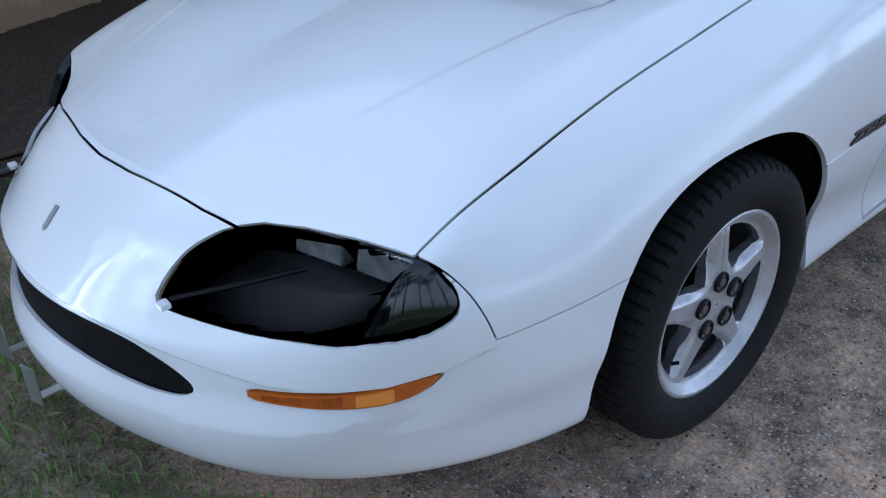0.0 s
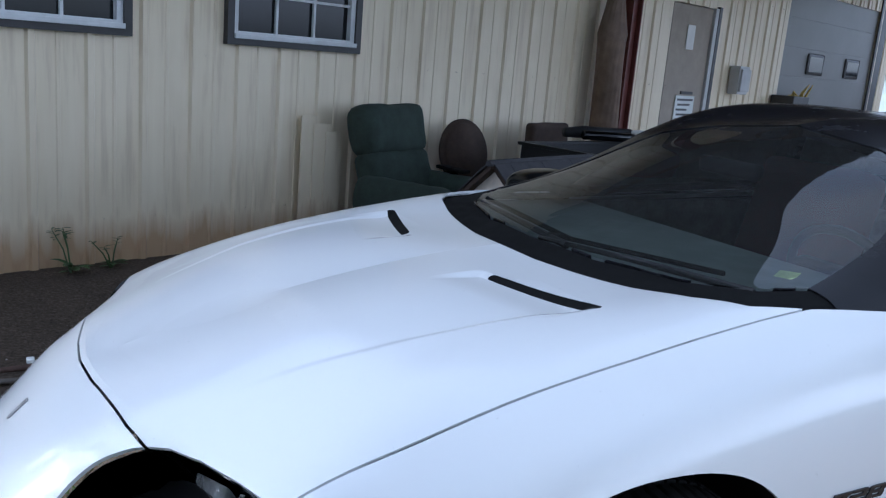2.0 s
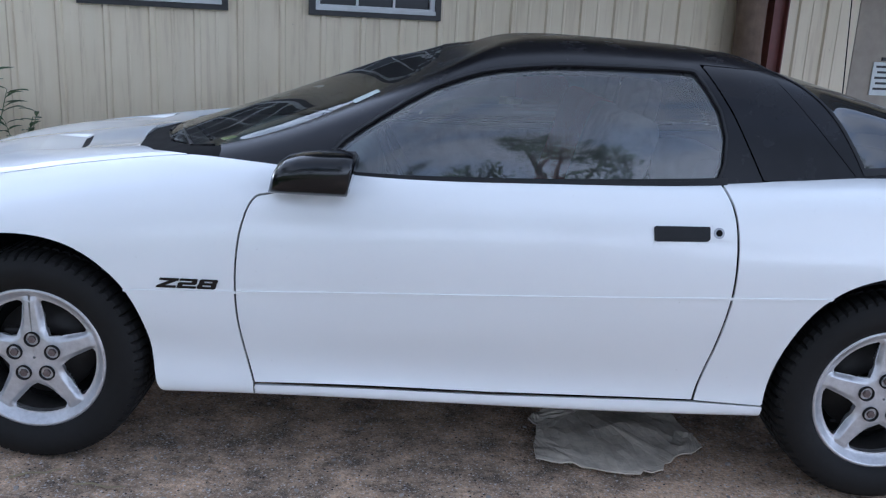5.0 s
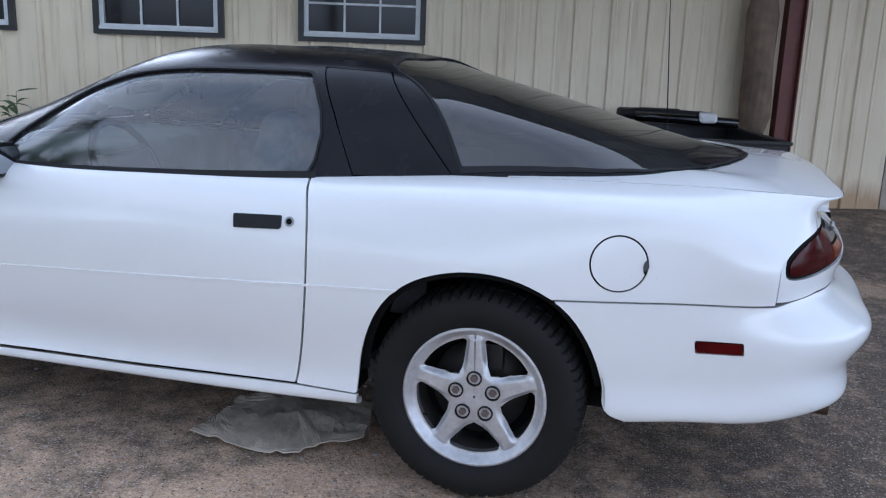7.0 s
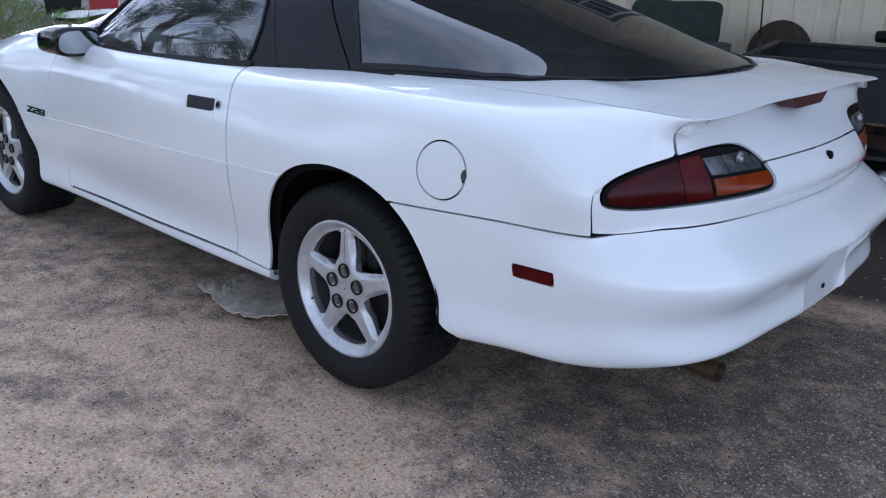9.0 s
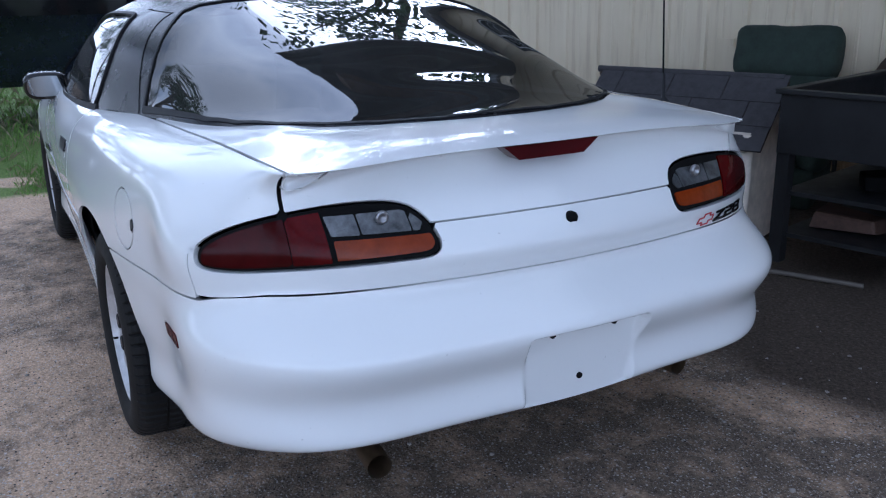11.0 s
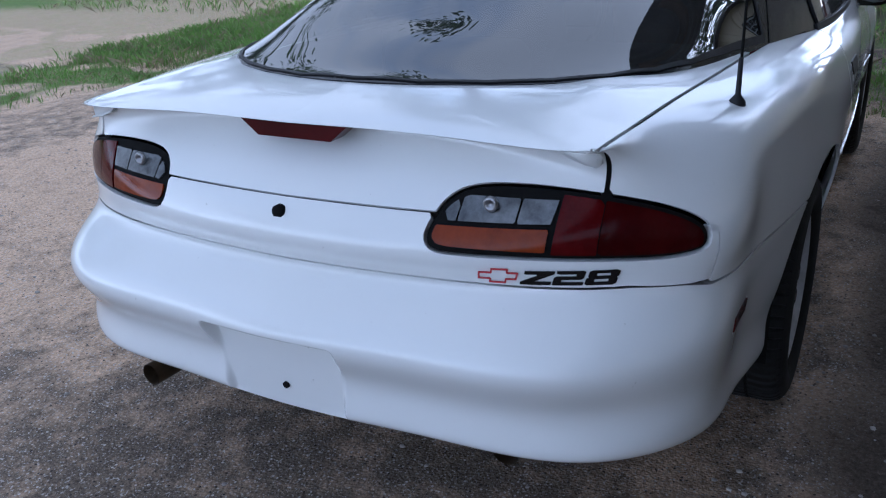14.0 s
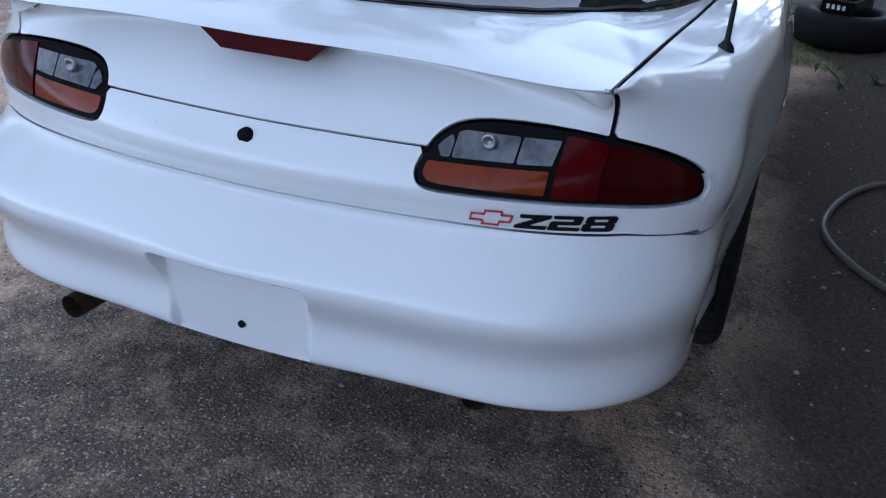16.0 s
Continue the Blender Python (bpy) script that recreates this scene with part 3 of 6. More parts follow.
# ---------------------------------------------------------------- the car
def build_car():
    car = tagged(new("car"), "white two-door sports coupe with black roof and alloy wheels", "car")
    gap = 0.0028
    cabin_line = HOOD_REAR + [(.62, .757), (.80, .793), (1.1, .832), (1.5, .846), (2.0, .826), (2.46, .746), (2.76, .690), (2.91, .654), (3.03, .605), (3.13, .529), (3.21, .429), (3.278, .305), (3.333, .163), (3.353, 0)]
    cabin_plan = plan([(.133, -.3)] + cabin_line + [(3.353, -.3)])

    def cabin(p):
        return np.where(p[:, 2] > .8, cabin_plan(p), 1.0)

    def reshade(v, n, f):
        face = np.cross(v[f[:, 1]] - v[f[:, 0]], v[f[:, 2]] - v[f[:, 0]])
        acc = np.zeros_like(v)
        for c in range(3):
            np.add.at(acc, f[:, c], face)
        acc /= np.linalg.norm(acc, axis=1)[:, None] + 1e-12
        return v, np.where((np.hypot(*(acc - n).T[:2]) > .02)[:, None] & ((acc * n).sum(1) > -.2)[:, None], acc, n), f

    def sheet(name, region, which, material=None, depth=0.016, lift=0.0, base=BODY, fine=1, label="", parent=None, shape=None, thin=0):
        s = clip(base, region, fine, thin)
        if shape:
            s = shape(s)
        return link(name, mesh_of(name, halves(s, which), depth, lift), material or PAINT, parent or car, label)

    def relax(s):
        """Even out the pane, its rim kept in place."""
        v, n, f = s[0].copy(), s[1], s[2]
        edges = np.sort(np.concatenate((f[:, [0, 1]], f[:, [1, 2]], f[:, [2, 0]])), axis=1)
        edges, uses = np.unique(edges, axis=0, return_counts=True)
        rim, mid = np.zeros(len(v), bool), abs(v[:, 1]) < 1e-5
        lone = edges[(uses == 1) & ~(mid[edges[:, 0]] & mid[edges[:, 1]])]
        rim[lone.ravel()] = True
        count = np.bincount(edges.ravel(), minlength=len(v))[:, None] + 1e-9
        for _ in range(150):
            acc = np.stack([np.bincount(edges[:, 0], v[edges[:, 1], c], len(v)) + np.bincount(edges[:, 1], v[edges[:, 0], c], len(v)) for c in range(3)], axis=1) / count
            acc[mid, 1] = 0
            v = np.where(rim[:, None], v, acc)
        face = np.cross(v[f[:, 1]] - v[f[:, 0]], v[f[:, 2]] - v[f[:, 0]])
        acc = np.stack([sum(np.bincount(f[:, k], face[:, c], len(v)) for k in range(3)) for c in range(3)], axis=1)
        acc[mid, 1] = 0
        acc /= np.linalg.norm(acc, axis=1)[:, None] + 1e-12
        acc *= np.sign((acc * n).sum(1))[:, None]
        return v, acc, f

    # Nose, hood and wings.
    def hood_top(p):
        return np.where(p[:, 2] > .62, HOOD(p), 1.0)

    slot = plan(smooth_loop([(-.030 + .958 * w + .286 * a, .237 - .286 * w + .958 * a) for a, w in ((-.008, .006), (0, .013), (.15, .0135), (.30, .013), (.308, .006), (.308, -.006), (.30, -.013), (.15, -.0135), (0, -.013), (-.008, -.006))], 1))
    def scoops(s):
        for _ in range(2):
            v = s[0]
            d = distance([(-.25, .15), (.12, .15), (.15, .56), (-.15, .56), (-.68, .42), (-.68, .37), (-.3, .44)], v[:, 0], v[:, 1])
            s = refine(s, d[s[2]].min(1) < 0)
        v, n, f = s
        lead = -.043 + (v[:, 1] - .237) * .2986
        k = np.clip((v[:, 0] - lead + .14) / .14, 0, 1)
        k = np.where(v[:, 0] > lead, np.clip(1 - (v[:, 0] - lead) / .026, 0, 1), k * k * (3 - 2 * k))
        e = np.clip((v[:, 1] - .185) / .03, 0, 1) * np.clip((.535 - v[:, 1]) / .04, 0, 1)
        line = np.interp(v[:, 0], [-.75, -.56, -.44, -.26, .0, .1], [.385, .425, .458, .489, .515, .525])
        inside = np.clip((line - v[:, 1]) / .022, 0, 1)
        plane = inside * inside * (3 - 2 * inside) * np.clip(1 - (line - v[:, 1]) / .28, 0, 1) * np.clip((v[:, 0] + .68) / .35, 0, 1) * np.clip((.06 - v[:, 0]) / .05, 0, 1)
        v = v.copy()
        v[:, 2] -= .009 * k * e * e * (3 - 2 * e) + .0045 * plane
        return reshade(v, n, f)

    def ease_front(s):
        """Evens out the front of the hood, its rim kept in place."""
        v, n, f = s[0].copy(), s[1], s[2]
        edges = np.sort(np.concatenate((f[:, [0, 1]], f[:, [1, 2]], f[:, [2, 0]])), axis=1)
        edges, uses = np.unique(edges, axis=0, return_counts=True)
        mid = abs(v[:, 1]) < 1e-5
        lone = edges[(uses == 1) & ~(mid[edges[:, 0]] & mid[edges[:, 1]])]
        w = np.clip((-.45 - v[:, 0]) / .2, 0, 1) * np.clip((.62 - v[:, 1]) / .2, 0, 1)
        rim = np.unique(lone)
        w[rim[(HOOD(v[rim]) > -.04) | (LAMP(v[rim]) < .04)]] = 0
        count = np.bincount(edges.ravel(), minlength=len(v))[:, None] + 1e-9
        for _ in range(120):
            acc = np.stack([np.bincount(edges[:, 0], v[edges[:, 1], c], len(v)) + np.bincount(edges[:, 1], v[edges[:, 0], c], len(v)) for c in range(3)], axis=1) / count
            acc[mid, 1] = 0
            v += (acc - v) * w[:, None]
        return reshade(v, n, f)

    def hood_form(s):
        return scoops(ease_front(s))

    def nose_step(s):
        def line(v):
            return np.interp(abs(v[:, 1]), [0, .2, .3, .45, .58, .668, .727, .78, .83], [.530, .526, .519, .496, .475, .473, .480, .500, .54])
        for _ in range(2):
            v = s[0]
            near = (v[:, 0] < -.55) & (abs(v[:, 2] - line(v)) < .014)
            s = refine(s, near[s[2]].any(1))
        v, n, f = s
        k, low = np.clip((line(v) - v[:, 2]) / .007, 0, 1), np.clip((v[:, 2] - .35) / .09, 0, 1)
        amount = .017 * k * k * (3 - 2 * k) * low * low * (3 - 2 * low) * np.clip((-.60 - v[:, 0]) / .12, 0, 1)
        return reshade(v - n * amount[:, None], n, f)

    sheet("hood", but(shrink(hood_top, gap), LAMP, slot, gap=0.0), "both", depth=.009, fine=2, thin=1, shape=hood_form, label="white hood with two slot vents")
    for which in ("left", "right"):
        sheet("hood_vent", shrink(slot, -.0010), which, BLACK, depth=0, lift=-.0008, thin=1, shape=scoops)
    nose_side = side([(-2, -1), (-.2, -1), (-.2, .57), (-.367, .565), (-.496, .555)] + fender_seam[::-1] + [(-.70, 1.2), (-2, 1.2)])
    cover = sheet("front_bumper_cover", but(shrink(nose_side, gap * .5), hood_top, LAMP, GRILLE, TURN, ARCH_FRONT, gap=gap * .7), "both", depth=.009, fine=2, thin=1, shape=nose_step, label="white front bumper cover with lower slot")
    sheet("grille_recess", shrink(GRILLE, -.012), "both", BLACK, depth=0, lift=-.026, parent=cover, fine=2, thin=1)
    wing_side = side(fender_seam + [(-.496, .555), (-.367, .565), (-.2, .57), (-.2, .1), (.672, .1)] + door_front[::-1] + [(.80, 1.2), (-.70, 1.2)])

    def wing(p):
        return np.where(p[:, 1] > .45, wing_side(p), 1.0)

    quarter_side = side([(2.3, .30)] + door_rear + [(2.0, 1.2), (3.75, 1.2), (3.75, .84), (3.405, .80)] + quarter_bottom[::-1] + [(2.80, .1), (2.3, .1)])

    def quarter(p):
        return np.where(p[:, 1] > .45, np.where(p[:, 0] > 3.4, np.maximum(.650 - p[:, 1], quarter_side(p)), quarter_side(p)), 1.0)

    rocker = where_side(side([(.674, .1), (2.3, .1), (2.3, .300), (2.001, .302), (1.4, .284), (.674, .277)]))
    bucket_edge = lambda p: p[:, 1] - (.722 + (p[:, 0] + .697) * .26 - ((p[:, 0] + .75) / .06) ** 2 * .004)
    for which in ("left", "right"):
        sheet("front_fender", but(shrink(wing, gap * .5), hood_top, LAMP, cabin, ARCH_FRONT, gap=gap * .7), which, depth=.012, fine=2)
        sheet("rocker_panel", but(shrink(rocker, gap * .6), ARCH_REAR), which)
        door = sheet("door", but(shrink(DOOR, gap * 1.7), cabin, rocker), which, depth=.025, fine=2, label="white door with black flush handle")
        sheet("quarter_panel", but(shrink(quarter, gap), HATCH, cabin, ARCH_REAR, rocker, fuel_round, TAIL_LAMP, gap=gap * .7), which, depth=.009, fine=2)
        turn = sheet("turn_lamp", shrink(TURN, .001), which, TURN_LENS, depth=.02, lift=-.012, label="amber front turn lamp", fine=2)
        sheet("lens_block", both(shrink(TURN, .006), lambda p: abs(p[:, 1] - .715) - .020), which, TURN_BRIGHT, depth=.004, lift=-.0095, fine=2, parent=turn)
        sheet("lens_panel", both(shrink(TURN, .006), lambda p: abs(p[:, 1] - .625) - .055), which, TURN_DARK, depth=.004, lift=-.0105, fine=2, parent=turn)
        sheet("corner_lens", both(shrink(LAMP, .002), lambda p: -bucket_edge(p) + .002), which, DARK_LENS, depth=.03, fine=2, label="smoked black corner lens")
        bucket = sheet("headlamp_bucket", both(shrink(LAMP, -.004), lambda p: bucket_edge(p) + .001), which, BUCKET, depth=-.12, lift=-.14, fine=2, label="black empty headlamp bucket")
        sign = -1 if which == "left" else 1
        for x, y, w in ((-.728, .515, .11), (-.690, .650, .12)):
            bm = box(-.02, .03, -w / 2, w / 2, -.018, .040, .010, 3)
            part("headlamp", bm, LAMP_GLASS, bucket, "clear rectangular headlamp", True, Matrix.Translation((x, sign * y, .640)) @ pose(0, 0, 0, 0, 14, sign * -14))
        part("bucket_ridge", tube([(-.965, sign * .375, .575), (-.87, sign * .455, .60), (-.76, sign * .50, .605)], .005, 6), BUCKET, bucket)
        part("bucket_clip", box(-.992, -.972, sign * .385 - .012, sign * .385 + .012, .57, .582, .004), PAINT, bucket)
        # Door furniture.
        handle_plate = where_side(side([(1.816, .846), (1.974, .851), (1.976, .811), (1.82, .804)]))
        sheet("door_handle", handle_plate, which, PLASTIC, depth=.01, lift=.005, parent=door, label="black flush door handle")
        sheet("handle_recess", where_side(side(smooth_loop([(1.808, .806), (1.984, .813), (1.975, .785), (1.825, .778)], 2))), which, PAINT, depth=.004, lift=.0012, parent=door, fine=2)
        sheet("key_lock", lambda p: np.where(p[:, 1] > .5, np.hypot(p[:, 0] - 2.0, p[:, 2] - .835) - .015, 1.0), which, STEEL, depth=.006, lift=.003, parent=door, fine=3)
        sheet("key_slot", lambda p: np.where(p[:, 1] > .5, np.hypot(p[:, 0] - 2.0, p[:, 2] - .835) - .009, 1.0), which, BLACK, depth=.003, lift=.0045, parent=door, fine=3)
        sheet("rub_strip", both(where_side(side([(.30, .575), (.624, .583), (1.33, .617), (2.06, .653), (2.40, .666), (2.40, .659), (2.06, .646), (1.33, .610), (.624, .576), (.30, .568)])), lambda p: -np.minimum(ARCH_FRONT(p), ARCH_REAR(p))), which, PAINT, depth=.005, lift=.0030, fine=2, thin=2)
        cap = sheet("fuel_door", shrink(fuel_round, .0030), which if which == "left" else "left", PAINT, depth=.012, fine=2) if which == "left" else sheet("panel_cap", shrink(fuel_round, -.002), which, PAINT, depth=.0, fine=1)
        # Black and grey patches paint in the shade of the fuel door's notch.
        if which == "left":
            notch = where_side(lambda p: np.maximum(np.hypot(p[:, 0] - fuel[0], p[:, 2] - fuel[1]) - fuel[2] + .001, np.hypot(p[:, 0] - fuel[0] - .103, p[:, 2] - fuel[1] + .006) - .037))
            sheet("finger_notch", notch, which, BLACK, depth=0, lift=.0012, fine=3, parent=cap)
        if which == "left":
            sheet("finger_notch", lambda p: np.where(p[:, 1] > .6, np.hypot((p[:, 0] - 3.045) / .0075, (p[:, 2] - .787) / .016) - 1, 1.0) * .02, which, TRIM, depth=.004, lift=.004, parent=cap, fine=3)
        sheet("side_marker", shrink(MARKER, .002), which, RED_INNER, depth=.01, lift=.002, fine=2, label="red rear side marker")
        # Tail lamps in four fields.
        lens = sheet("tail_lamp", shrink(TAIL_LAMP, .004), which, BLACK, depth=.03, lift=-.006, fine=2, label="red, amber and clear tail lamp")
        inner = shrink(TAIL_LAMP, .015)
        for name, field, material in (("red_field", front([(.642, .70), (.9, .70), (.9, .99), (.660, .99)]), RED_LENS), ("red_field", front([(.562, .70), (.640, .70), (.658, .99), (.588, .99)]), RED_INNER), ("amber_field", front([(.3, .70), (.552, .70), (.562, .828), (.3, .828)]), AMBER),
                                      ("clear_field", front([(.3, .835), (.389, .836), (.391, .877), (.3, .877)]), CLEAR_LENS), ("clear_field", front([(.392, .836), (.500, .837), (.503, .877), (.394, .877)]), CLEAR_LENS),
                                      ("clear_field", front([(.504, .836), (.564, .837), (.572, .877), (.507, .877)]), CLEAR_LENS)):
            sheet(name, both(inner if name != "red_field" else shrink(TAIL_LAMP, .011), field), which, material, depth=.004, lift=-.001, fine=2, parent=lens)
        part("reverse_bulb", turned([(0.0, .003), (.006, .002), (.008, -.003), (.0115, -.004), (.015, -.001), (.015, .005)], 20), STEEL, lens, "", True, Matrix.Translation((3.588, sign * .452, .868)) @ pose(0, 0, 0, 0, 0, 90))
        # Slanted black badge blocks on the wing.
        if which == "left":
            for figure in badge_figures(side, .401, .5865, .0535, .0295, .36):
                sheet("wing_badge", where_side(figure), which, BLACK_GLOSS, depth=.003, lift=.004, fine=2, thin=2)

    # Tail.
    bump_side = side(quarter_bottom + [(3.45, .705), (3.52, .7148), (3.9, .7148), (3.9, 0), (2.75, 0)])

    def bumper(p):
        return np.where(p[:, 0] > 2.7, bump_side(p), 1.0)

    def plate_recess(s):
        for _ in range(2):
            d = np.where(s[0][:, 0] > 3.5, distance(plate_outline, s[0][:, 1], s[0][:, 2]), 1)
            s = refine(s, abs(d[s[2]]).min(1) < .02)
        v, n, f = s
        d = np.where(v[:, 0] > 3.5, distance(plate_outline, v[:, 1], v[:, 2]), 1)
        k = np.clip(-d / .016, 0, 1)
        k = k * k * (3 - 2 * k)
        flat = 3.698 + (v[:, 2] - .40) * .12
        v = v.copy()
        v[:, 0] = np.where(d < 0, v[:, 0] * (1 - k) + np.minimum(v[:, 0], flat) * k, v[:, 0])
        e1, e2 = v[f[:, 1]] - v[f[:, 0]], v[f[:, 2]] - v[f[:, 0]]
        fnorm = np.cross(e1, e2)
        acc = np.zeros_like(v)
        for c in range(3):
            np.add.at(acc, f[:, c], fnorm)
        acc /= np.linalg.norm(acc, axis=1)[:, None] + 1e-12
        sign = np.sign((acc * n).sum(1))[:, None]
        w = (d < .004)[:, None]
        return v, np.where(w, acc * sign, n), f

    rear = sheet("rear_bumper_cover", but(shrink(bumper, gap), ARCH_REAR, MARKER, gap=gap * .7), "both", depth=.025, fine=1, shape=plate_recess, label="white rear bumper cover with empty plate recess")
    for y, z in ((-.090, .563), (.090, .563), (.002, .434)):
        part("screw_hole", turned([(0, 0), (.008, 0), (.008, .006)], 12), BLACK, rear, "", False, Matrix.Translation((3.703 + (z - .40) * .12, y, z)) @ pose(0, 0, 0, 0, 0, 90))
    panel_front = front([(-.2, .7165), (.3, .7165), (.70, .7165), (.80, .704), (.95, .698), (.95, .80), (.6, .844), (-.2, .845)])
    panel = sheet("tail_panel", but(both(panel_front, lambda p: 3.404 - p[:, 0]), TAIL_LAMP, gap=.001), "both", depth=.02, fine=2)
    for k in range(6):
        y = -.22 + k * .0745
        bm = prism([(y, .774), (y + .062, .774), (y + .062, .796), (y, .796)], .003)
        bm.transform(Matrix(((0, 0, 1, 3.6572 - abs(y + .03) ** 2 * .05), (1, 0, 0, 0), (0, 1, 0, 0), (0, 0, 0, 1))))
        part("embossed_bar", bm, PAINT, panel)

    def lid(p):
        return np.where(p[:, 2] > .80, np.maximum(HATCH(p), .8415 - p[:, 2]), 1.0)

    hatch = sheet("hatch_lid", but(shrink(lid, .0065), TAIL_LAMP, cabin, gap=.001), "both", depth=.007, fine=2, label="white hatch lid with spoiler lip")
    for which in ("left", "right"):
        sheet("hatch_gap_seal", both(where_side(lambda p: abs(HATCH(p)) - .010), lambda p: 2.75 - p[:, 0], lambda p: .86 - p[:, 2], lambda p: np.minimum(p[:, 0] - 3.535, p[:, 2] - .955)), which, BLACK, depth=0, lift=-.010, fine=1, thin=1)
    for sign in (-1, 1):
        tab = prism([(sign * .642, .976), (sign * .535, .980), (sign * .575, .957), (sign * .615, .944), (sign * .642, .940)], .046, Matrix(((0, 0, 1, 3.490), (1, 0, 0, 0), (0, 1, 0, 0), (0, 0, 0, 1))))
        bmesh.ops.bevel(tab, geom=tab.edges[:], offset=.004, segments=2, affect="EDGES")
        part("spoiler_end", tab, PAINT, hatch, "", True)
    part("brake_lamp", prism([(-.136, .987), (.136, .987), (.093, .953), (-.093, .953)], .05, Matrix(((0, 0, 1, 3.528), (1, 0, 0, 0), (0, 1, 0, 0), (0, 0, 0, 1)))), DULL_RED, hatch, "dull red high brake lamp")
    part("key_cylinder", turned([(0, -.004), (.012, -.004), (.016, 0), (.016, .012)], 20), BLACK, panel, "", True, Matrix.Translation((3.660, .003, .818)) @ pose(0, 0, 0, 0, 0, 90))
    for which in ("right",):
        for figure in badge_figures(front, .515, .7215, .051, .0295, .30):
            sheet("tail_badge", tail(figure), which, BLACK_GLOSS, depth=.002, lift=.0035, fine=2, thin=2)
        bow = [(.436, .730), (.458, .730), (.456, .722), (.488, .722), (.490, .730), (.508, .730), (.513, .747), (.494, .747), (.496, .755), (.464, .755), (.462, .747), (.440, .747)]
        edge = tail(front(bow))
        sheet("red_badge", both(edge, lambda p: -.0032 - edge(p)), which, RED_PAINT, depth=.002, lift=.0035, fine=2, thin=3, label="red outlined badge")
    strip = plan([(-1.046, -.2), (-1.046, .0075), (-1.006, .0075), (-1.006, -.2)])
    badge = sheet("nose_badge", strip, "both", STEEL, depth=.002, lift=.003, fine=3, thin=1, label="small slim nose badge, red and blue")
    for which, enamel in (("left", RED_PAINT), ("right", BADGE)):
        sheet("badge_stripe", plan([(-1.043, .0008), (-1.043, .0058), (-1.010, .0058), (-1.010, .0008)]), which, enamel, depth=.001, lift=.0042, fine=3, thin=1, parent=badge)

    # Dark lining added inside the panels: hides white backs, blocks light at gaps.
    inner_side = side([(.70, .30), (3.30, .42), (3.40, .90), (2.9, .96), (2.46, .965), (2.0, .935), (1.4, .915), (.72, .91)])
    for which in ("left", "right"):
        sheet("blackout_lining", but(lambda p: np.where(p[:, 1] > .55, inner_side(p), 1.0), ARCH_REAR, ARCH_FRONT, gap=-.02), which, BLACK, depth=0, lift=-.035, fine=0)
    # Glasshouse.
    screen = plan([(.235, -.3), (.235, 0), (.26, .25), (.33, .47), (.43, .60), (.54, .655), (.80, .612), (1.0, .555), (1.115, .515), (1.185, .30), (1.20, 0), (1.20, -.3)])
    window_line = smooth_loop([(.865, .94), (.908, 1.0), (.983, 1.058), (1.153, 1.165), (1.25, 1.205), (1.343, 1.234), (1.50, 1.254), (1.652, 1.26), (1.94, 1.26), (1.962, 1.252), (2.035, 1.12), (2.022, .976), (1.98, .972), (1.55, .952), (1.0, .936)], 1)
    window = where_side(side(window_line))
    backlight = plan([(2.14, -.3), (2.145, .25), (2.18, .47), (2.215, .535), (2.30, .595), (2.475, .735), (2.75, .681), (2.90, .645), (3.02, .596), (3.12, .520), (3.20, .421), (3.267, .30), (3.322, .16), (3.342, 0), (3.342, -.3)])
    sail = where_side(side([(2.152, .968), (2.064, 1.148), (1.985, 1.282), (2.196, 1.272), (2.447, .985), (2.44, .972)]))
    cowl = plan([(.05, -.3), (.05, .9), (.545, .9), (.545, .70), (.535, .662), (.43, .608), (.325, .478), (.25, .25), (.228, 0), (.228, -.3)])
    sheet("roof", lambda p: np.max([-screen(p) + .001, -window(p) + .001, -backlight(p) + .001, -sail(p) + .002, -cowl(p) + .001], axis=0), "both", ROOF, depth=.03, base=HOUSE, fine=2, label="black painted roof and pillars")
    glass = sheet("windshield", screen, "both", GLASS_FRONT, depth=0, base=HOUSE, lift=-.003, shape=relax, label="dark windshield with roof reflection")
    sheet("hatch_glass", backlight, "both", GLASS_DARK, depth=0, base=HOUSE, lift=-.003, shape=relax, label="dark tinted hatch glass")
    sheet("cowl_panel", cowl, "both", BLACK, depth=.02, base=HOUSE, lift=-.004, label="black plastic cowl")
    for which in ("left", "right"):
        sheet("door_glass", window, which, GLASS_SIDE, depth=0, base=HOUSE, lift=-.004, fine=2)
        sheet("sail_panel", shrink(sail, .0018), which, ROOF, depth=.02, base=HOUSE, lift=.002, fine=2)
        belt = where_side(side([(.80, .915), (1.1, .921), (1.5, .926), (2.0, .95), (2.04, .952), (2.04, .974), (1.5, .948), (1.1, .938), (.80, .935)]))
        sheet("belt_moulding", belt, which, PLASTIC, depth=.008, base=HOUSE, lift=.006, fine=2)
        seal = both(shrink(window, -.009), lambda p: .002 - window(p), lambda p: .955 - p[:, 2])
        sheet("window_seal", seal, which, PLASTIC, depth=.010, base=HOUSE, lift=.007, fine=2, thin=2)
    sheet("hatch_seal", both(shrink(backlight, -.006), lambda p: -.003 - backlight(p), lambda p: 2.1 - p[:, 0]), "both", PLASTIC, depth=.004, base=HOUSE, lift=.003, fine=2)
    sheet("inspection_sticker", plan([(.512, .575), (.55, .562), (.575, .60), (.535, .615)]), "left", STICKER, depth=0, base=HOUSE, lift=.0, fine=3, label="yellow-green window sticker", parent=glass)
    sheet("paper_slip", plan([(.925, .565), (1.000, .543), (1.014, .585), (.939, .610)]), "left", SLIP, depth=0, base=HOUSE, lift=.0025, fine=3, label="white paper slip behind glass", parent=glass)
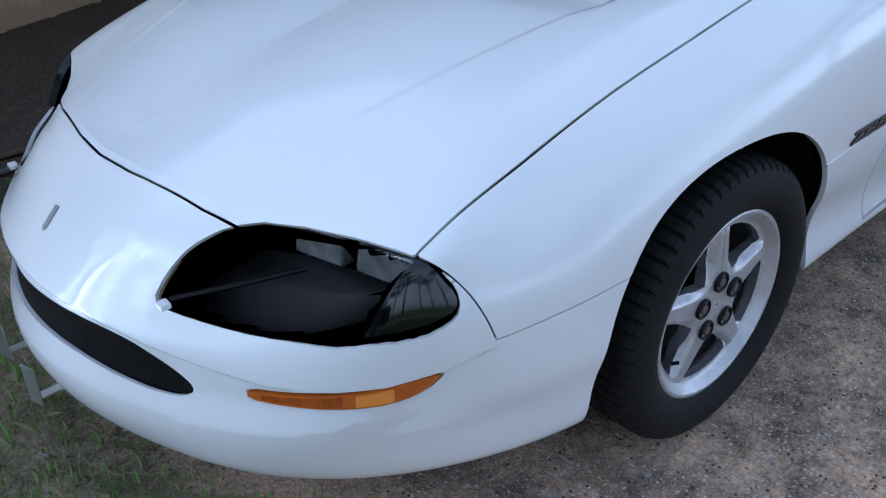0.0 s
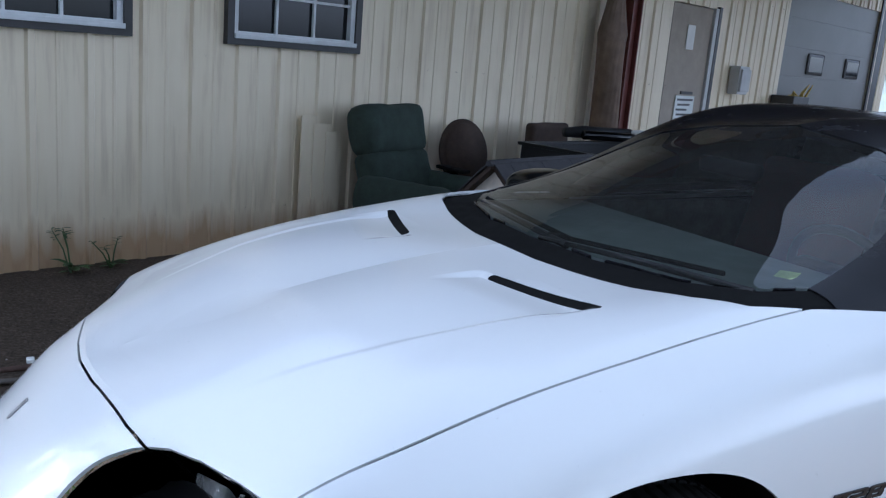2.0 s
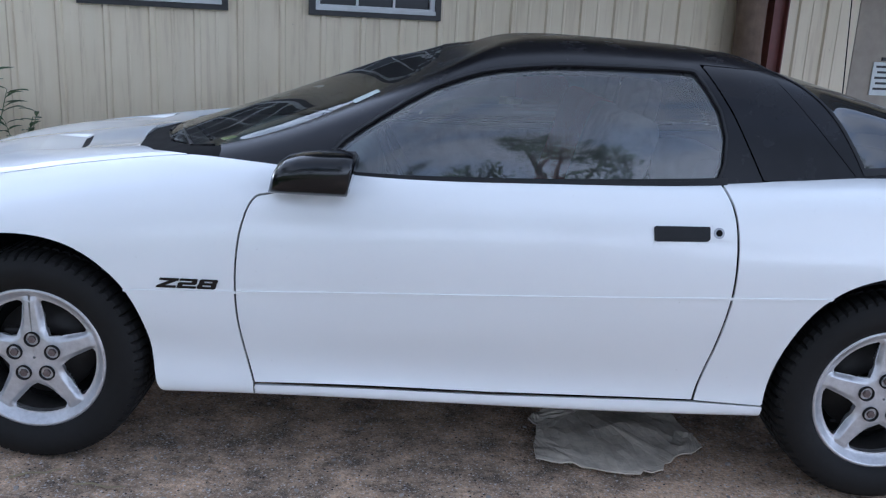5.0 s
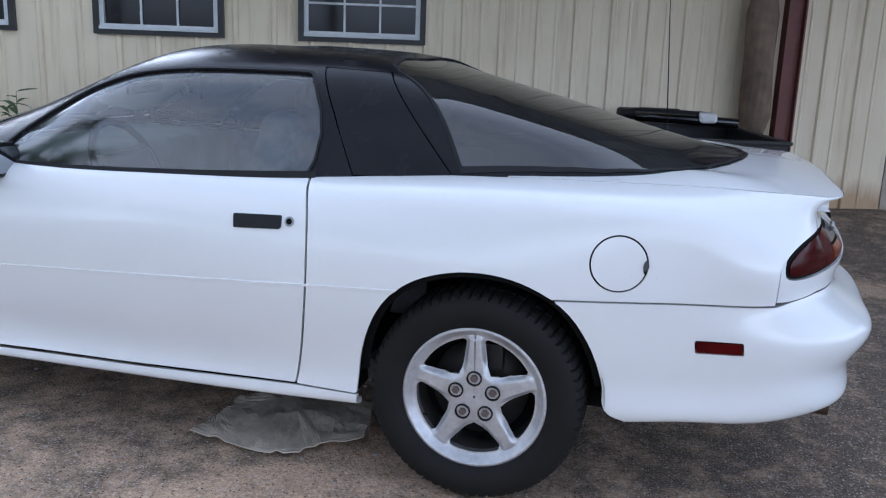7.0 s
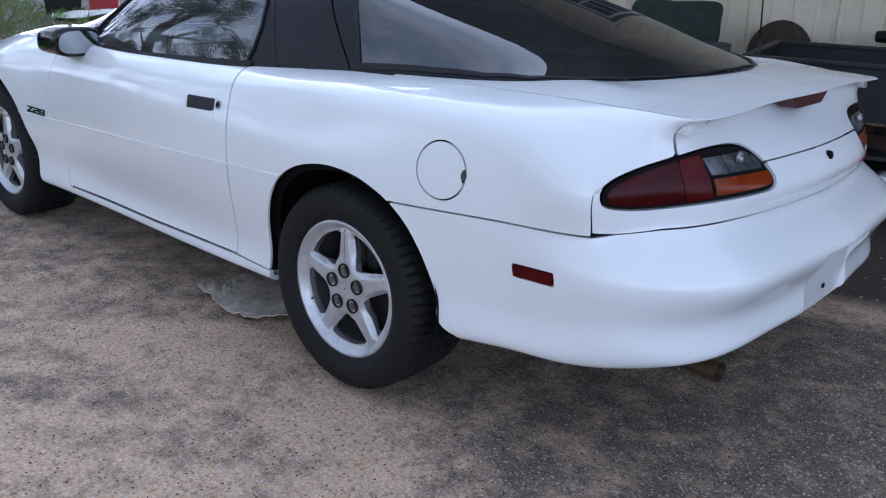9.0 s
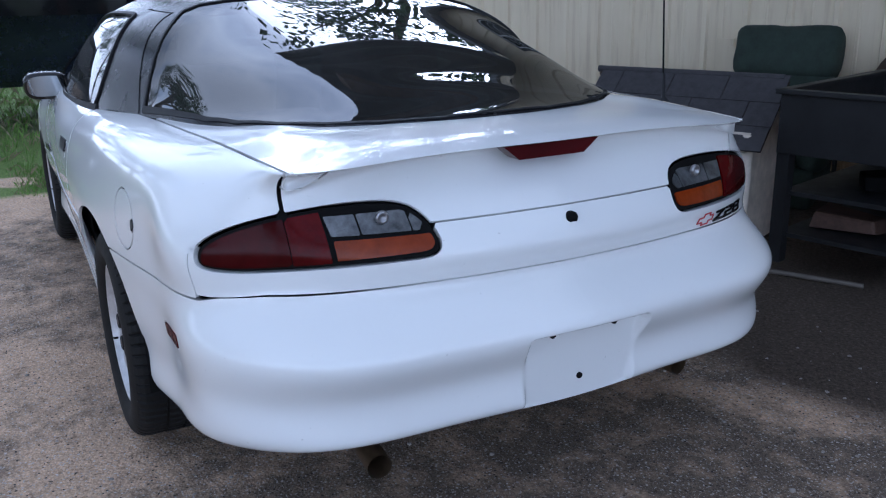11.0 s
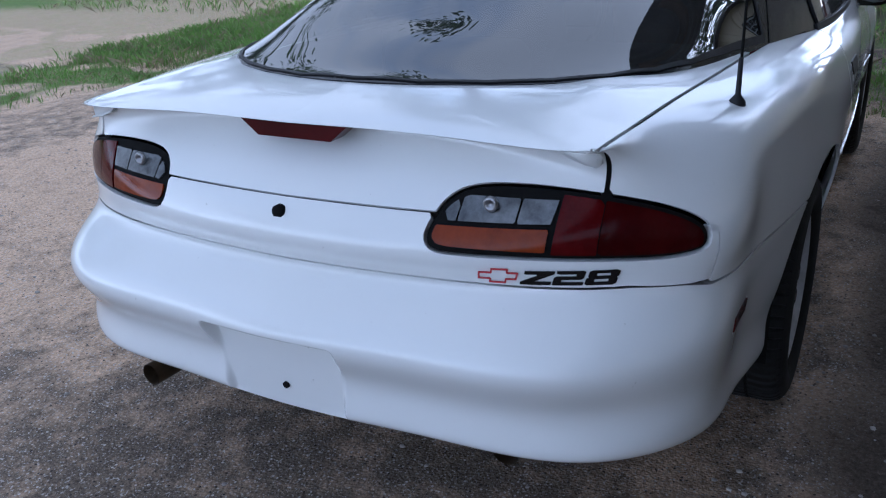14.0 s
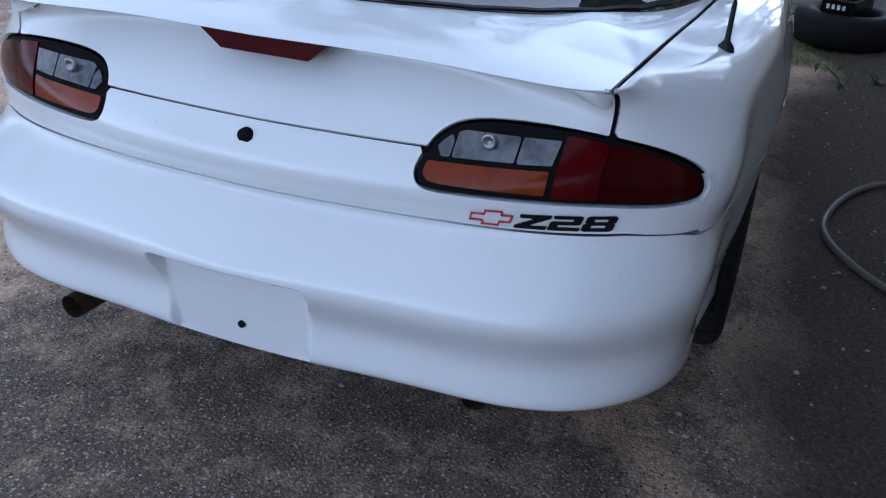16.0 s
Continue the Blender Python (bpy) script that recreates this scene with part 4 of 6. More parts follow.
    for y0, y1, x0, x1 in ((.50, -.12, .335, .235), (-.02, -.60, .215, .40)):
        wiper = part("wiper", tube([(x1 + .03, y1, .955), ((x0 + x1) / 2 + .015, (y0 + y1) / 2, .962), (x0 + .03, y0, .955)], [.010, .008, .006], 6), PLASTIC, car, "black wiper arm")
        part("wiper_blade", tube([(x1 + .06, y1 * .8, .965), (x0 + .06, y0 * 1.02, .963)], .007, 6), BLACK, wiper)

    # Mirrors.
    for sign in (-1, 1):
        bm = bmesh.new()
        rings = []
        for k, (x, wy, wz, cy) in enumerate(((.722, .060, .026, 0.867), (.726, .074, .038, 0.875), (.738, .084, .047, 0.882), (.760, .090, .053, 0.886), (.795, .093, .057, 0.889), (.84, .094, .060, 0.890), (.90, .094, .060, 0.890), (.938, .093, .059, 0.890), (.946, .087, .053, 0.890))):
            ring = []
            for j in range(28):
                a = 2 * math.pi * j / 28
                c, s_ = math.cos(a), math.sin(a)
                ring.append(bm.verts.new((x + .016 + .012 * s_, sign * (cy + wy * math.copysign(abs(c) ** .55, c)), .886 + wz + wz * math.copysign(abs(s_) ** .7, s_))))
            rings.append(ring)
        for r0, r1 in zip(rings, rings[1:]):
            for j in range(28):
                bm.faces.new((r0[j], r0[(j + 1) % 28], r1[(j + 1) % 28], r1[j]))
        bm.faces.new(rings[0]), bm.faces.new(rings[-1])
        bmesh.ops.recalc_face_normals(bm, faces=bm.faces[:])
        mirror = part("door_mirror", bm, BLACK_GLOSS, car, "gloss black door mirror", True)
        bm = bmesh.new()
        bm.faces.new([bm.verts.new((.9655 + .012 * math.copysign(abs(math.sin(a)) ** .7, math.sin(a)), sign * (.890 + .082 * math.copysign(abs(math.cos(a)) ** .62, math.cos(a))), .945 + .046 * math.copysign(abs(math.sin(a)) ** .7, math.sin(a)))) for a in (2 * math.pi * j / 28 for j in range(28))])
        part("mirror_glass", bm, MIRROR, mirror)
        part("mirror_foot", box(.77, .88, min(sign * .78, sign * .86), max(sign * .78, sign * .86), .885, .93, .012), BLACK_GLOSS, mirror)
        tri = prism([(.78, .935), (.93, .938), (.915, 1.0), (.86, .985)], .012, Matrix(((1, 0, 0, 0), (0, -.35 * sign, sign, sign * 1.12), (0, 1, 0, 0), (0, 0, 0, 1))))
        part("mirror_sail", tri, PLASTIC, mirror)

    # Underside, wheel wells and cabin.
    # Black blocks added out of sight to stop light leaks and darken beneath.
    part("underbody", box(-.70, 3.2, -.62, .62, .24, .32, .02), BLACK, car)
    part("floor_pan", box(.45, 2.15, -.79, .79, .25, .31, .02), BLACK, car)
    part("muffler_block", box(2.98, 3.46, -.60, .60, .27, .42, .06, 3), BLACK, car, "", True)
    part("engine_bay_block", box(-.55, .25, -.50, .50, .30, .64, .02), BLACK, car)
    part("boot_floor", box(2.35, 3.40, -.55, .55, .50, .80, .02), CLOTH, car)
    for x in (0, 2.575):
        for sign in (-1, 1):
            bm = turned([(.02, 0), (.388, 0), (.388, .325)] if x else [(.02, 0), (.395, 0), (.395, .295)], 40)
            for v in [v for v in bm.verts if v.co.z < -.10]:
                bm.verts.remove(v)
            part("wheel_well", bm, BLACK, car, "", True, Matrix.Translation((x, sign * .56, .35)) @ Matrix.Diagonal((1, sign, 1, 1)))
    part("cabin_floor", box(.3, 2.35, -.74, .74, .28, .36, .01), CLOTH, car)
    for sign in (-1, 1):
        part("door_trim", box(.75, 2.0, min(sign * .74, sign * .79), max(sign * .74, sign * .79), .36, .91, .02), CLOTH, car)
        seat_cloth = CLOTH if sign < 0 else SEAT_RED
        seat = part("front_seat", box(1.15, 1.70, sign * .36 - .25, sign * .36 + .25, .42, .60, .06, 3), CLOTH, car, "grey cloth bucket seat", True)
        part("seat_back", box(-.08, .08, -.25, .25, 0, .62, .06, 3), seat_cloth, seat, "", True, Matrix.Translation((1.66, sign * .36, .52)) @ pose(0, 0, 0, 0, 16, 0))
        part("headrest", box(-.05, .05, -.13, .13, 0, .17, .05, 3), CLOTH, seat, "", True, Matrix.Translation((1.845, sign * .36, 1.06)) @ pose(0, 0, 0, 0, 10, 0))
        part("rear_seat", box(2.15, 2.35, sign * .32 - .26, sign * .32 + .26, .45, .93, .07, 3), CLOTH, car, "", True)
    part("dashboard", box(.42, .95, -.72, .72, .62, .925, .05, 3), DASH, car, "grey dashboard", True)
    bm = bmesh.new()
    ring = [(.19 * math.cos(a), .19 * math.sin(a), 0) for a in (2 * math.pi * k / 28 for k in range(29))]
    bm = tube(ring, .014, 8, False)
    wheel = part("steering_wheel", bm, PLASTIC, car, "black steering wheel", True, Matrix.Translation((1.08, -.36, .86)) @ pose(0, 0, 0, 0, 65, 0))
    part("steering_hub", box(-.07, .07, -.16, .16, -.03, .02, .02), PLASTIC, wheel)
    part("rear_view_mirror", box(.92, .95, -.12, .12, 1.125, 1.175, .012), PLASTIC, car, "", True)

    # Exhausts, aerial, plate brackets.
    for y, end, z in ((-.505, 3.638, .300), (.46, 3.565, .300)):
        bm = tube([(3.0, y * .8, .30), (3.3, y * .93, .305), (end, y, z)], [.026, .028, .030], 20, False)
        join(bm, tube([(end, y, z), (end - .12, y * .985, z + .003)], [.029, .027], 20, False))
        pipe = part("exhaust_pipe", bm, BRASS, car, "tarnished brass-coloured exhaust tip", True)
        # Black disc set into the bore in place of the shade inside.
        part("bore_shade", turned([(0, 0), (.028, 0)], 20), BLACK, pipe, "", False, Matrix.Translation((end - .09, y * .985, z + .002)) @ pose(0, 0, 0, 0, 0, -90))
    mast = part("aerial", tube([(3.087, .79, .955), (3.086, .79, .972), (3.083, .79, .985), (3.078, .79, 1.06)], [.020, .017, .006, .005], 12), PLASTIC, car, "black roof aerial on quarter panel", True)
    part("mast", tube([(3.075, .79, 1.06), (3.03, .79, 1.75)], [.0032, .002], 6), BLACK, mast)
    for y, z in ((.02, .20), (.20, .22)):
        bm = prism([(-.02, 0), (.02, 0), (.024, .10), (-.016, .10)], .003, Matrix.Translation((-1.155, y, z)) @ pose(0, 0, 0, 90, 0, -72))
        join(bm, box(-1.15, -1.10, y - .012, y + .012, z + .012, z + .016))
        part("plate_bracket", bm, ALUMINIUM, car, "bent bare aluminium plate bracket")

    # Wheels.
    def wheel_face():
        nr, nt = 40, 260
        r = np.linspace(.004, .2085, nr)[:, None]
        t = np.linspace(0, 2 * math.pi, nt)[None, :]
        off = (t + math.pi / 5) % (2 * math.pi / 5) - math.pi / 5
        across = abs(r * np.sin(off))
        half = .040 - .012 * np.clip((r - .085) / .085, 0, 1)
        ridge = 1 - np.clip((across - .55 * half) / (.40 * half), 0, 1) ** 1.3
        fall = .010 + .004 * np.clip((r - .06) / .14, 0, 1) ** 1.5
        h = -fall - (1 - ridge) * .018 * np.clip((r - .07) / .05, 0, 1) * (1 - np.clip((r - .168) / .024, 0, 1))
        h = h - .005 * np.exp(-((r - .191) / .005) ** 2)
        h = h + .014 * np.clip((r - .192) / .016, 0, 1) ** 1.5
        pts = np.stack((r * np.sin(t), h + 0 * t, r * np.cos(t)), -1)
        s = surface_of(pts, nr, nt)
        if s[1][:, 1].mean() < 0:
            s = (s[0], -s[1], s[2][:, ::-1])

        def hole(p):
            rr = np.hypot(p[:, 0], p[:, 2])
            tt = np.arctan2(p[:, 0], p[:, 2])
            o = (tt + math.pi / 5) % (2 * math.pi / 5) - math.pi / 5
            a = abs(rr * np.sin(o))
            hw = .040 - .012 * np.clip((rr - .085) / .085, 0, 1) + .030 * np.clip((.105 - rr) / .05, 0, 1) ** 1.5 + .010 * np.clip((rr - .170) / .013, 0, 1) ** 2
            return -np.max([hw - a, .080 - rr, rr - .183], axis=0)
        return clip(s, hole, 2)

    face = mesh_of("wheel", wheel_face(), depth=.032)
    welded = bmesh.new()
    welded.from_mesh(face)
    bmesh.ops.remove_doubles(welded, verts=welded.verts[:], dist=1e-5)
    for edge in welded.edges:
        edge.smooth = edge.is_boundary or edge.calc_face_angle(0) < .7
    face = bpy.data.meshes.new("wheel")
    welded.to_mesh(face)
    welded.free()
    if "custom_normal" in face.attributes:
        face.attributes.remove(face.attributes["custom_normal"])
    for x, side_y in ((0, -1), (2.575, -1), (0, 1), (2.575, 1)):
        out, zc = (.900, .338) if x else (.866, .331)
        at = Matrix.Translation((x + (.003 if x else .012), side_y * out, zc)) @ (Matrix.Rotation(0 if side_y > 0 else math.pi, 4, "Z")) @ Matrix.Rotation(.03, 4, "Y")
        wheel = link("wheel", face.copy(), ALLOY, car, "silver five-spoke alloy wheel with road grime")
        wheel.matrix_basis = at
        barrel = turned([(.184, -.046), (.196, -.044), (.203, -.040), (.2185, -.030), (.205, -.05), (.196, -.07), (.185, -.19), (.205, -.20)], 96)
        part("barrel", barrel, GRIME_SHADE, wheel, "inner barrel, grimy and painted darker for shade", True)
        part("rim_lip", turned([(.205, -.016), (.2065, -.006), (.2085, .000), (.212, .004), (.2195, .003), (.2215, -.001), (.2215, -.010)], 96), ALLOY, wheel, "", True)
        prof = [(.2165, -.012), (.222, .004), (.240, .016), (.262, .023), (.285, .022), (.300, .017), (.308, .012)]
        bm = turned(prof, 110)
        n = 330
        tread = [(.308, .012), (.318, .004), (.3255, -.010), (.3285, -.030), (.3285, -.066), (.322, -.068), (.322, -.074), (.3295, -.076), (.330, -.118), (.323, -.12), (.323, -.126), (.330, -.128),
                 (.3295, -.17), (.322, -.172), (.322, -.178), (.3285, -.18), (.3255, -.226), (.305, -.248), (.27, -.262), (.2165, -.225)]
        part("tyre", bm, RUBBER, wheel, "worn black tyre", True)
        bm = bmesh.new()
        rings = []
        for i, (r, a) in enumerate(tread):
            ring = []
            for k in range(n):
                cut = .008 if (k % 5 == 0 and i in (1, 2, 3, 4, 7, 8, 11, 12, 15, 16)) else 0
                q = 2 * math.pi * (k + (.9 if 3 < i < 15 else 0)) / n
                ring.append(bm.verts.new(((r - cut) * math.cos(q), a, (r - cut) * math.sin(q))))
            rings.append(ring)
        for r0, r1 in zip(rings, rings[1:]):
            for k in range(n):
                bm.faces.new((r0[k], r1[k], r1[(k + 1) % n], r0[(k + 1) % n]))
        part("tread", bm, RUBBER, wheel, "blocky worn tread")
        for k in range(5):
            a = 2 * math.pi * k / 5
            m = Matrix.Translation((.0595 * math.sin(a), -.007, .0595 * math.cos(a)))
            part("lug_seat", turned([(.0235, -.010), (.0235, .0035), (.0205, .0055), (.0185, -.004), (.0, -.006)], 20), BUCKET, wheel, "", True, m)
            part("lug_nut", turned([(.012, -.004), (.012, .004), (.009, .0055), (0, .0055)], 6), LUG, wheel, "brown rusted lug nut", False, m)
        # Flat black disc added as the shade behind the spokes.
        part("spoke_shade_disc", turned([(0, -.135), (.185, -.135)], 40), BLACK, wheel)
        part("brake_disc", turned([(.05, -.10), (.150, -.10), (.150, -.12), (.05, -.12)], 40), BRAKE, wheel, "", True)
        part("brake_caliper", box(-.075, -.02, -.13, -.075, .06, .15, .012) if x else box(.05, .12, -.13, -.075, -.06, .07, .012), BRAKE, wheel)
        part("valve_stem", tube([(.155, -.006, -.07), (.145, .006, -.066)], .004, 6), BLACK, wheel)
    return car



# ---------------------------------------------------------------- setting
SLOPE = .315
TURN_WALL = math.degrees(math.atan(SLOPE))
WALL = Matrix.Translation((0, 3.22, 0)) @ pose(0, 0, 0, 0, 0, TURN_WALL)   # x along the wall, y into the building


def along(x):
    """Distance along the wall of the place whose x is given."""
    return x / math.cos(math.radians(TURN_WALL))


def zone_noise(x, y, s):
    return np.array([noise.noise((float(a) * s, float(b) * s, 3.7)) for a, b in zip(x.ravel(), y.ravel())]).reshape(x.shape)


def step(a, lo, hi):
    t = np.clip((a - lo) / (hi - lo), 0, 1)
    return t * t * (3 - 2 * t)


def wall_gap(x, y):
    return (3.22 + SLOPE * x - y) * .954


def ground_height(x, y):
    rise = .13 * step(1.5 - wall_gap(x, y), 0, 1.4)
    return rise


def zones(x, y):
    """How much dirt, grass and dark soil (with painted awning shade) lies at a place."""
    n1, n2 = zone_noise(x, y, .55), zone_noise(x, y, 1.9)
    rough = n1 * .8 + n2 * .35
    soil = step(1.75 - wall_gap(x, y) + rough * .25, 0, .3) * step(x + 3.3, 0, .4) * step(1.3 - x + rough * .5, 0, .5)
    field = step(-1.25 - x - np.clip(y + 2.2, -9, 0) * .42 + rough * .55, -.15, .35)
    strip = step(.55 - abs(y + 5.35 + .12 * x) + rough * .35, -.1, .25) * step(1.8 - x + rough, 0, 1.2)
    nose = step(-.66 - x + rough * .45, -.05, .3) * step(y + .95 + rough * .4, 0, .4)
    far = step(np.hypot(x - 2, y) - 26 + n1 * 8, 0, 6)
    bare = step(n2 * 1.1 + n1 * .4, .12, .35) * step(x + 3.2, 0, 1.0)
    road = .6 * step(-6.1 - y + rough * .5 - .1 * x, 0, .5) * (1 - step(-11 - y + rough, 0, 1.5))
    grass = np.clip(np.maximum.reduce((field, strip, nose * .5, far)) * (1 - .75 * bare) * (1 - road), 0, 1) * (1 - soil)
    # Between car and wall: dark soil, with the awning's shade painted in.
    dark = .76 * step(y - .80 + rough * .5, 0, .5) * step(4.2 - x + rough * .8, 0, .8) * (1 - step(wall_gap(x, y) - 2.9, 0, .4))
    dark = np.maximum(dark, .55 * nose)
    yard = step(-.60 - y + rough * .7, 0, .6) * (1 - step(x - 3.1 + rough * .9, 0, 1.2)) * np.clip(.80 + n1 * .9 + n2 * .5, .25, 1)
    dirt = np.maximum.reduce((yard, step(rough + .10 * np.cos((y + 1.9) * 1.5), .10, .34) * .85, road, step(-.35 - x + rough * .3, 0, .4)))
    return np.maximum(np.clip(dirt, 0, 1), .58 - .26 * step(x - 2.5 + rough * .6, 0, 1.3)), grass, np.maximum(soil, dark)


def ground_material():
    m, n, l, p = material("worn_ground")
    at = n.new("ShaderNodeVertexColor")
    at.layer_name = "zones"
    sep = n.new("ShaderNodeSeparateColor")
    l.new(at.outputs["Color"], sep.inputs["Color"])
    mid, grit, fine, chips = noise_node(n, l, 6.5, 10, .76), noise_node(n, l, 70, 4, .7), noise_node(n, l, 190, 3, .6), n.new("ShaderNodeTexVoronoi")
    tc = n.new("ShaderNodeTexCoord")
    l.new(tc.outputs["Object"], chips.inputs["Vector"])
    chips.inputs["Scale"].default_value = 110
    tar = ramp(n, l, fine.outputs["Fac"], [(.28, (.112, .086, .064)), (.46, (.172, .134, .099)), (.60, (.230, .180, .134)), (.72, (.42, .35, .275))])
    specks = noise_node(n, l, 120, 2, .5)
    stone = ramp(n, l, chips.outputs["Distance"], [(.05, (1.5, 1.48, 1.45)), (.45, (.80, .80, .80)), (.8, (.5, .5, .5))])
    pale = ramp(n, l, specks.outputs["Fac"], [(.605, (0, 0, 0)), (.66, (1, 1, 1))])
    murk = ramp(n, l, mid.outputs["Fac"], [(.30, (.78, .78, .78)), (.52, (1, 1, 1)), (.72, (1.18, 1.17, 1.16))])
    tar2 = blend(n, l, .4, tar.outputs["Color"], stone.outputs["Color"], "MULTIPLY")
    earth = ramp(n, l, grit.outputs["Fac"], [(.28, (.33, .226, .150)), (.50, (.60, .428, .285)), (.72, (.74, .555, .395))])
    earth2 = blend(n, l, .35, earth.outputs["Color"], stone.outputs["Color"], "MULTIPLY")
    green = ramp(n, l, grit.outputs["Fac"], [(.28, (.055, .085, .022)), (.50, (.13, .20, .045)), (.70, (.22, .29, .08))])
    # One dark ramp colours both real soil and the painted shade zone.
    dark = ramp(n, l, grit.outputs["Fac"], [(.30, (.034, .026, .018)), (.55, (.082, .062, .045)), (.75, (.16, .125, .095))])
    ragged = n.new("ShaderNodeMath")
    ragged.operation = "SUBTRACT"
    l.new(mid.outputs["Fac"], ragged.inputs[0])
    ragged.inputs[1].default_value = .5

    def soft(channel, width=.9, lo=.30, hi=.70):
        add = n.new("ShaderNodeMath")
        add.operation = "MULTIPLY_ADD"
        l.new(ragged.outputs[0], add.inputs[0])
        add.inputs[1].default_value = width
        l.new(sep.outputs[channel], add.inputs[2])
        return ramp(n, l, add.outputs[0], [(lo, (0, 0, 0)), (hi, (1, 1, 1))]).outputs["Color"]

    c = blend(n, l, soft("Red", 2.5, .30, .88), tar2, earth2)
    c = blend(n, l, pale.outputs["Color"], c, (.50, .46, .42))
    dots = n.new("ShaderNodeTexVoronoi")
    dots.inputs["Scale"].default_value = 75
    l.new(tc.outputs["Object"], dots.inputs["Vector"])
    pick = n.new("ShaderNodeSeparateColor")
    l.new(dots.outputs["Color"], pick.inputs["Color"])
    spot = ramp(n, l, dots.outputs["Distance"], [(.24, (1, 1, 1)), (.32, (0, 0, 0))])
    for channel, stops, tint in (("Red", [(.80, (0, 0, 0)), (.84, (1, 1, 1))], (.60, .55, .50)), ("Green", [(.84, (0, 0, 0)), (.88, (1, 1, 1))], (.050, .042, .038))):
        chosen = ramp(n, l, pick.outputs[channel], stops)
        c = blend(n, l, blend(n, l, 1.0, spot.outputs["Color"], chosen.outputs["Color"], "MULTIPLY"), c, tint)
    c = blend(n, l, soft("Green"), c, green.outputs["Color"])
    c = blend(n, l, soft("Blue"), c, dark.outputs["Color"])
    c = blend(n, l, .8, c, murk.outputs["Color"], "MULTIPLY")
    crumbs = noise_node(n, l, 48, 3, .6)
    pits = ramp(n, l, crumbs.outputs["Fac"], [(.36, (.42, .40, .38)), (.41, (1, 1, 1)), (.62, (1, 1, 1)), (.68, (1.35, 1.33, 1.3))])
    c = blend(n, l, .6, c, pits.outputs["Color"], "MULTIPLY")
    l.new(c, p.inputs["Base Color"])
    p.inputs["Roughness"].default_value = .92
    p.inputs["Specular IOR Level"].default_value = .3
    h = blend(n, l, .5, fine.outputs["Fac"], chips.outputs["Distance"])
    bump(n, l, p, h, .75, .009)
    return m


def streaked_siding():
    m, n, l, p = material("cream_siding")
    streak, big, fine = noise_node(n, l, 2.2, 5, .6, stretch=(6, 6, .45)), noise_node(n, l, .8, 4), noise_node(n, l, 40, 4, .7)
    a = ramp(n, l, streak.outputs["Fac"], [(.28, (.64, .53, .37)), (.46, (.80, .695, .505)), (.75, (.84, .74, .55))])
    b = ramp(n, l, big.outputs["Fac"], [(.35, (.86, .84, .80)), (.65, (1, 1, 1))])
    c = blend(n, l, .8, a.outputs["Color"], b.outputs["Color"], "MULTIPLY")
    tc, sep = n.new("ShaderNodeTexCoord"), n.new("ShaderNodeSeparateXYZ")
    l.new(tc.outputs["Object"], sep.inputs["Vector"])
    splash = n.new("ShaderNodeMath")
    splash.operation = "MULTIPLY_ADD"
    l.new(streak.outputs["Fac"], splash.inputs[0])
    splash.inputs[1].default_value = -.45
    l.new(sep.outputs["Z"], splash.inputs[2])
    foot = ramp(n, l, splash.outputs[0], [(.0, (.50, .34, .20)), (.16, (1, 1, 1))])
    l.new(blend(n, l, .75, c, foot.outputs["Color"], "MULTIPLY"), p.inputs["Base Color"])
    p.inputs["Roughness"].default_value = .48
    bump(n, l, p, fine.outputs["Fac"], .06, .003)
    return m


GROUND = ground_material()
SIDING = streaked_siding()
BARK = simple("grey_bark", (.10, .075, .055), .9, vary=.5, scale=14, bumps=.8)
OLD_WOOD = simple("weathered_post", (.17, .12, .085), .85, vary=.45, scale=12, bumps=.6)
RED_STEEL = simple("red_oxide_steel", (.13, .038, .03), .55, vary=.35, scale=14)
# The orange is low sunlight put into the post's base colour.
SUNLIT_WOOD = simple("sunlit_orange_timber", (.62, .25, .085), .7, vary=.25, scale=14, bumps=.2)
PLYWOOD = simple("plywood_door", (.36, .31, .25), .75, vary=.22, scale=9, bumps=.1)
DARK_FRAME = simple("dark_frame", (.03, .028, .027), .5, vary=.4)
WHITE_FRAME = simple("white_window_frame", (.62, .63, .63), .5, vary=.15)
ROOF_SHEET = simple("galvanised_roof", (.17, .175, .18), .5, metal=.3, vary=.3, scale=4)
GREEN_CLOTH = simple("green_upholstery", (.030, .044, .034), .95, vary=.35, scale=60, bumps=.4)
BROWN_CLOTH = simple("brown_upholstery", (.055, .036, .026), .9, vary=.45, scale=40, bumps=.3)
CARD = simple("old_cardboard", (.50, .44, .35), .85, vary=.35, scale=34, bumps=.6)
SHINGLE = simple("grey_shingle", (.055, .052, .055), .9, vary=.35, scale=140, bumps=.5)
DOG_WALL = simple("faded_white_board", (.74, .65, .54), .8, vary=.32, scale=16, bumps=.15)
LEAF = simple("leaf", (.055, .10, .03), .55, vary=.5, scale=3)
GRASS = simple("grass_blades", (.15, .26, .045), .7, vary=.5, scale=2.5)
STRAW = simple("dry_straw", (.26, .22, .13), .9, vary=.4, scale=5)
PEBBLE = simple("pebble", (.30, .27, .24), .9, vary=.6, scale=25)
WHITE_RAG = simple("white_plastic_sheet", (.74, .73, .70), .7, vary=.12, scale=10)
DARK_GLASS = simple("dark_window_glass", (.010, .011, .012), .05, spec=.28, vary=.4, scale=4)
NAVY = simple("navy_car_paint", (.012, .016, .030), .25, coat=.8, vary=.2)
# White door; the deep shade on it is put into this grey base.
GARAGE = simple("shaded_white_door", (.16, .155, .145), .5, vary=.12, scale=8)
GREY_BOX = simple("grey_utility_box", (.45, .45, .44), .5, vary=.15)
